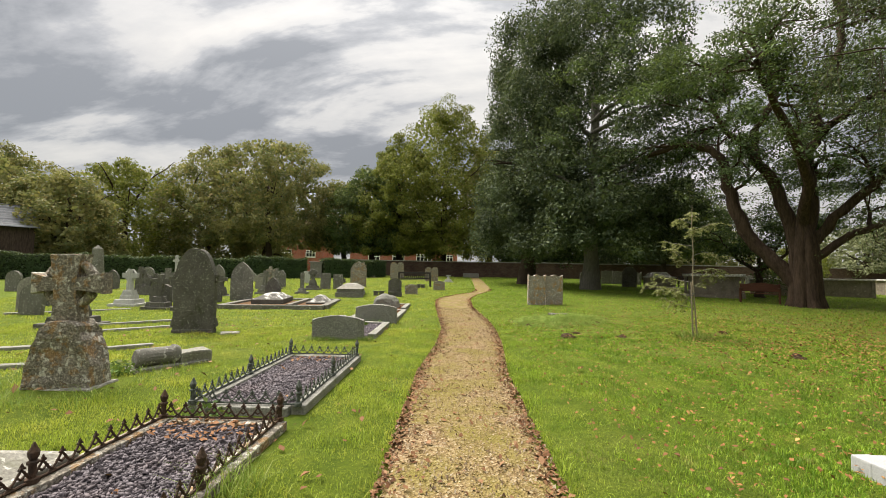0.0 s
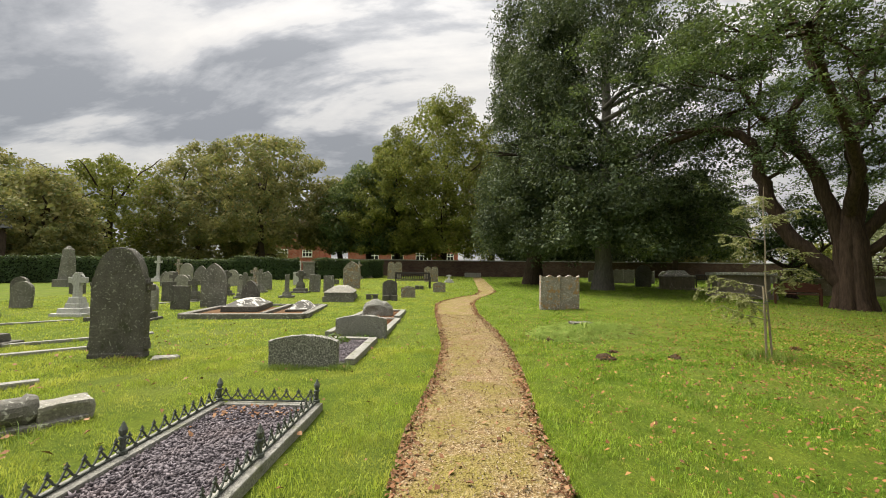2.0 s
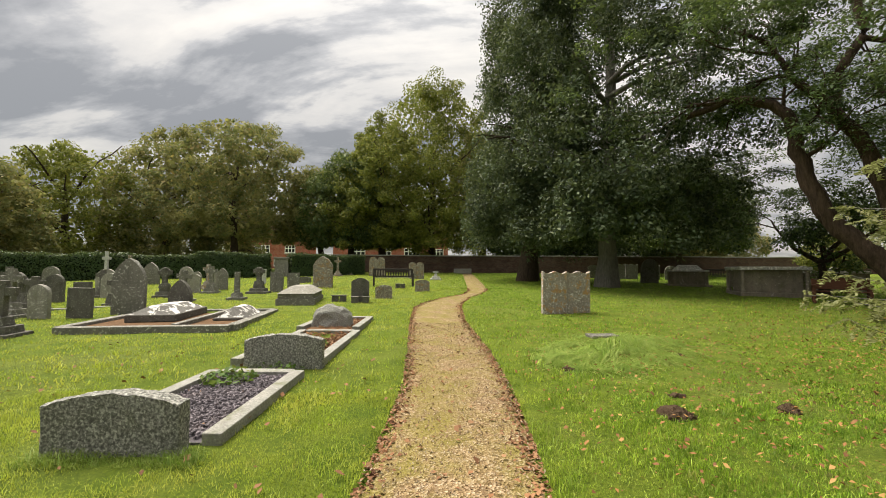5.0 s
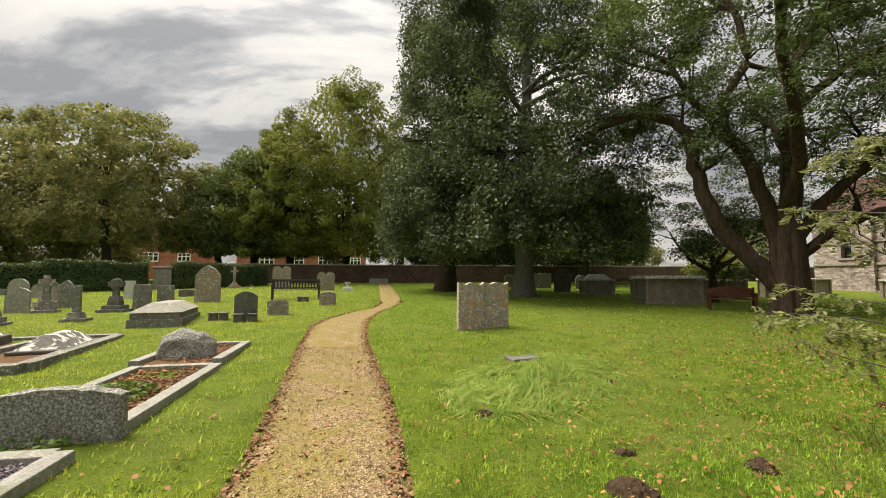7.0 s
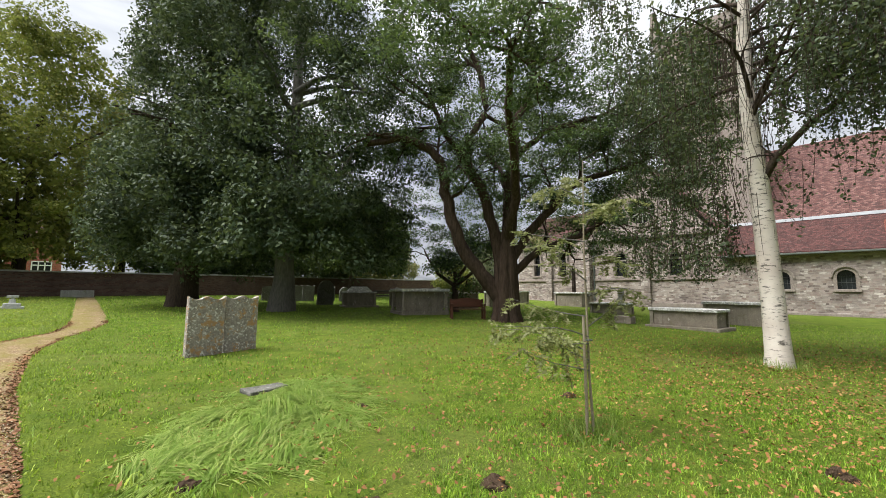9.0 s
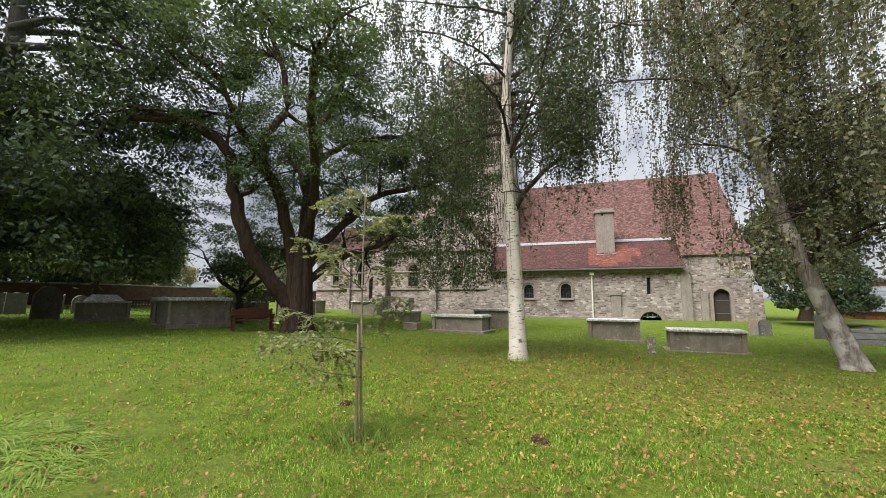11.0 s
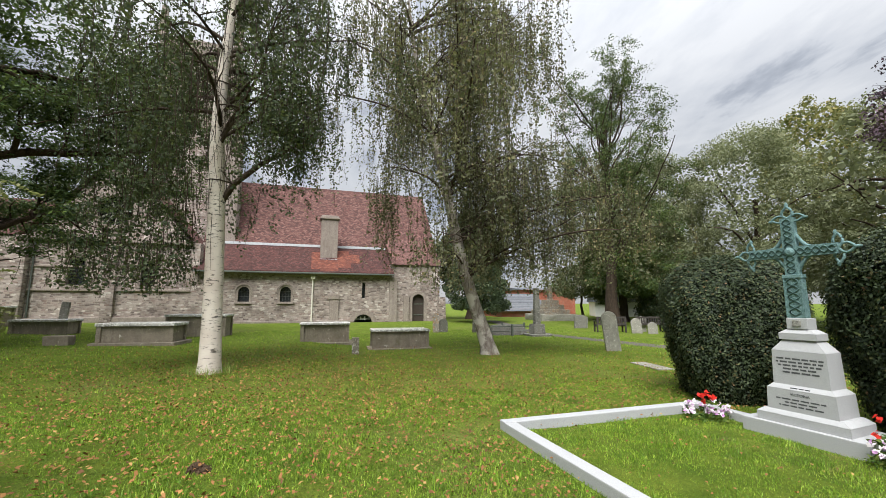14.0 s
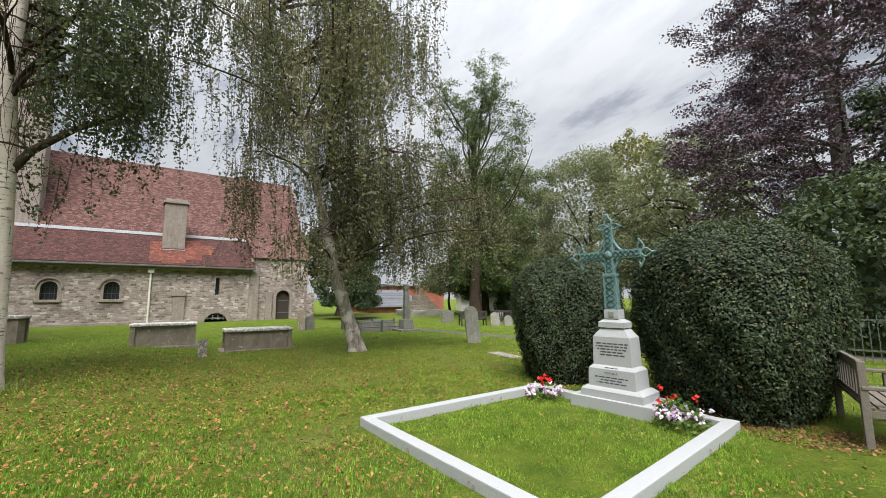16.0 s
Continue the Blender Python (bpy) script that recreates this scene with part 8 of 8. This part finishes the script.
def mound_grass():
    """Tufts of long grass combed over to one side and another."""
    rng = np.random.default_rng(111)
    V, F, n = [], [], 0
    for _ in range(360):
        a, q = rng.uniform(0, 2 * np.pi), math.sqrt(rng.random())
        u, w = 2.0 * q * math.cos(a) * rng.uniform(0.75, 1.15), 1.35 * q * math.sin(a) * rng.uniform(0.8, 1.15)
        # the mound runs askew to the path
        cx, cy = 3.2 + 0.62 * u + 0.36 * w, 11.2 + 0.5 * u - 0.6 * w
        way = np.array([math.cos(a + 0.8), math.sin(a + 0.8)]) * 0.35 + rng.normal((0.1, -0.35), 0.75)
        hump = rng.uniform(0.35, 1.15) * (1.1 - 0.75 * q)
        length = rng.uniform(0.2, 0.5)
        for _ in range(60):
            px, py = cx + rng.normal(0, 0.06), cy + rng.normal(0, 0.06)
            ln = length * rng.uniform(0.6, 1.15)
            d = way + rng.normal(0, 0.33, 2)
            d = d / (np.linalg.norm(d) + 1e-6)
            side = np.array([-d[1], d[0]]) * 0.0042
            z = hz(px, py) - 0.01
            top = rng.uniform(0.3, 0.8) * hump
            for k, (v, h) in enumerate(((0.0, 0.0), (0.24, 0.44 * top), (0.62, 0.42 * top), (1.0, 0.10 * top))):
                wd = (1.0, 0.95, 0.7, 0.12)[k]
                for e in (-1, 1):
                    V.append((px + d[0] * ln * v + side[0] * e * wd, py + d[1] * ln * v + side[1] * e * wd, z + h * ln * 1.3))
            for k in range(3):
                F.append((n + 2 * k, n + 2 * k + 1, n + 2 * k + 3, n + 2 * k + 2))
            n += 8
    tagged(new("long_grass", fast_mesh("long_grass", V, F, M_LONG)), "mound of long uncut pale green grass", "grass", kind="stuff")


mound_grass()
blades("long_grass", "tuft of long grass round the sapling", 700, (4.8, 5.6, 8.1, 8.9), 0.2, 0.008, M_LONG, 112, 0.8, round_patch(5.17, 8.5, 0.38, 0.35))
blades("long_grass", "tuft of long grass at the birch foot", 900, (10.7, 11.8, 7.3, 8.4), 0.18, 0.012, M_LONG, 113, 0.7, round_patch(11.2, 7.85, 0.55, 0.5))
blades("long_grass", "tuft of long grass beside the railing", 220, (-1.2, -0.85, 2.2, 2.6), 0.22, 0.007, M_LONG, 114, 0.6, None, False)
blades("long_grass", "unmown grass round the ringed cross", 1800, (-5.0, -3.0, 3.6, 5.2), 0.16, 0.008, M_LONG, 115, 0.8)
blades("long_grass", "unmown grass at the granite headstones", 1500, (-2.4, -1.2, 7.35, 7.55), 0.12, 0.008, M_LONG, 116, 0.7, None, False)


def scatter(name, label, n, spots, size, material, seed, category="fallen leaves", lift=0.035, curl=0.35):
    """Curled leaves lying about; spots gives their x, y."""
    rng = np.random.default_rng(seed)
    P = spots(rng, n)
    n = len(P)
    z = height(P[:, 0], P[:, 1]) + lift + rng.uniform(0, 0.015, n)
    c = np.stack([P[:, 0], P[:, 1], z], 1)
    a = rng.uniform(0, 2 * np.pi, n)
    s = size * rng.uniform(0.5, 1.4, n)
    u = np.stack([np.cos(a), np.sin(a), rng.normal(0, curl, n)], 1) * s[:, None] * 0.5
    v = np.stack([-np.sin(a), np.cos(a), rng.normal(0, curl, n)], 1) * s[:, None] * 0.32
    up = np.array([0, 0, 1.0]) * (s * rng.uniform(0.0, 0.22, n))[:, None]
    V = np.stack([c - u, c - v + up, c + u, c + v + up], 1).reshape(-1, 3)
    tagged(new(name, fast_mesh(name, V, np.arange(n * 4).reshape(n, 4), material)), label, category, kind="stuff")


def on_lawn(rng, n):
    P = np.stack([rng.uniform(1.3, 17, n), rng.uniform(-6, 19, n)], 1)
    keep = rng.random(n) < 0.05 + 0.95 * np.exp(-((P[:, 0] - 9) ** 2 / 28 + (P[:, 1] - 5) ** 2 / 48))
    P = P[keep]
    inside = (P[:, 0] > 3.4) & (P[:, 0] < 6.8) & (P[:, 1] < 3.6) & (P[:, 1] > -0.3)
    return P[~inside | (rng.random(len(P)) < 0.12)]


def along_edges(rng, n):
    y = rng.uniform(0.5, 24, n) ** 1.0
    side = rng.random(n) < 0.5
    x = np.where(side, np.interp(y, PATH_Y, PATH_L) + np.abs(rng.normal(0, 0.09, n)), np.interp(y, PATH_Y, PATH_R) - np.abs(rng.normal(0, 0.09, n)))
    return np.stack([x, y], 1)


def on_path(rng, n):
    y = rng.uniform(0.5, 14, n)
    return np.stack([np.interp(y, PATH_Y, PATH_L) + rng.random(n) * (np.interp(y, PATH_Y, PATH_R) - np.interp(y, PATH_Y, PATH_L)), y], 1)


def left_side(rng, n):
    return np.stack([rng.uniform(-6, 0, n), rng.uniform(0.8, 12, n)], 1)


scatter("fallen_leaves", "yellow and brown leaves fallen on the lawn", 125000, on_lawn, 0.037, M_FALLEN, 121, lift=0.05)
scatter("fallen_leaves", "a few brown leaves on the grass by the graves", 500, left_side, 0.055, M_BROWN, 122)
scatter("leaf_litter", "brown leaf litter along the path edges", 10000, along_edges, 0.042, M_BROWN, 123, "leaf litter", -0.03)
scatter("fallen_leaves", "brown leaves and twigs on the gravel", 500, on_path, 0.05, M_BROWN, 124, "fallen leaves", -0.005)
scatter("loose_gravel", "loose pale stones on the footpath", 16000, on_path, 0.017, M_STONES, 125, "gravel", -0.012, 0.6)


def around(cx, cy, rx, ry):
    def spots(rng, n):
        a, r = rng.uniform(0, 2 * np.pi, n), np.sqrt(rng.random(n))
        return np.stack([cx + rx * r * np.cos(a), cy + ry * r * np.sin(a)], 1)
    return spots


scatter("leaf_litter", "red-brown leaves caught inside the railing", 110, around(-1.6, 3.15, 0.42, 0.2), 0.045, M_BROWN, 126, "leaf litter", 0.07)
scatter("leaf_litter", "brown leaves lying in the railed grave", 60, around(-1.6, 5.65, 0.4, 0.2), 0.045, M_BROWN, 127, "leaf litter", 0.06)
scatter("leaf_litter", "brown litter under the clipped yew", 2600, around(3.0, -0.55, 1.15, 0.5), 0.028, M_BROWN, 128, "leaf litter", 0.01)


def clump(name, label, category, cx, cy, r, tall, n, leaf, material, seed, z=None, flowers=()):
    """A small leafy plant with flower heads."""
    rng = np.random.default_rng(seed)
    g = hz(cx, cy) if z is None else z
    t = thing(name, label, category, pose(cx, cy, g))
    a, q = rng.uniform(0, 2 * np.pi, n), np.sqrt(rng.random(n))
    P = np.stack([r * q * np.cos(a), r * q * np.sin(a), tall * rng.random(n) * (1.1 - 0.6 * q)], 1)
    part("leaves", leaf_mesh("leaves", P, np.tile((0, 0, 1.0), (n, 1)), leaf, material, seed, 0.7, 0.7), None, t)
    for mat_f, k, size, lift in flowers:
        a, q = rng.uniform(0, 2 * np.pi, k), np.sqrt(rng.random(k))
        C = np.stack([r * q * np.cos(a), r * q * np.sin(a), tall * (0.75 + lift * rng.random(k))], 1)
        for j, c in enumerate(C):
            P = c + rng.normal(0, size * 0.3, (7, 3))
            part("flower", leaf_mesh("flower", P, np.tile((0, 0.5, 1.0), (7, 1)), size, mat_f, seed + 1 + j, 0.9, 0.6), None, t)


clump("flower_clump", "pink and white bedding flowers beside the memorial", "flowers", 4.15, 0.22, 0.36, 0.16, 420, 0.05, M_BEDDING, 131, -0.2, ((M_PINK, 38, 0.045, 0.5),))
clump("geranium", "red geranium beside the memorial", "flowers", 4.25, 0.12, 0.26, 0.36, 260, 0.075, M_BEDDING, 132, -0.2, ((M_RED, 2, 0.06, 0.5),))
clump("geranium", "red geranium beside the memorial", "flowers", 4.4, 0.18, 0.14, 0.26, 70, 0.06, M_BEDDING, 133, -0.2, ((M_RED, 3, 0.06, 0.5),))
clump("flower_clump", "white and pink bedding flowers by the kerb", "flowers", 6.2, 0.45, 0.32, 0.14, 200, 0.05, M_BEDDING, 134, -0.2, ((M_PINK, 34, 0.046, 0.6),))
clump("geranium", "red geranium by the kerb", "flowers", 6.2, 0.35, 0.18, 0.26, 80, 0.06, M_BEDDING, 135, -0.2, ((M_RED, 5, 0.06, 0.5),))
clump("weeds", "leafy green weeds growing in the kerbed grave", "weeds", -1.85, 11.2, 0.42, 0.2, 420, 0.07, M_BEDDING, 136)
clump("weeds", "leafy green weeds at the granite headstone", "weeds", -1.7, 10.2, 0.5, 0.14, 260, 0.06, M_BEDDING, 137)
clump("weeds", "leafy weeds by the fallen column", "weeds", -3.75, 5.0, 0.3, 0.14, 240, 0.06, M_BEDDING, 138)
clump("weeds", "leafy weeds between the railed graves", "weeds", -1.85, 3.55, 0.2, 0.15, 110, 0.05, M_BEDDING, 139)
clump("weeds", "leafy green weeds growing among slate chippings", "weeds", -1.98, 9.3, 0.3, 0.2, 240, 0.07, M_BEDDING, 140)
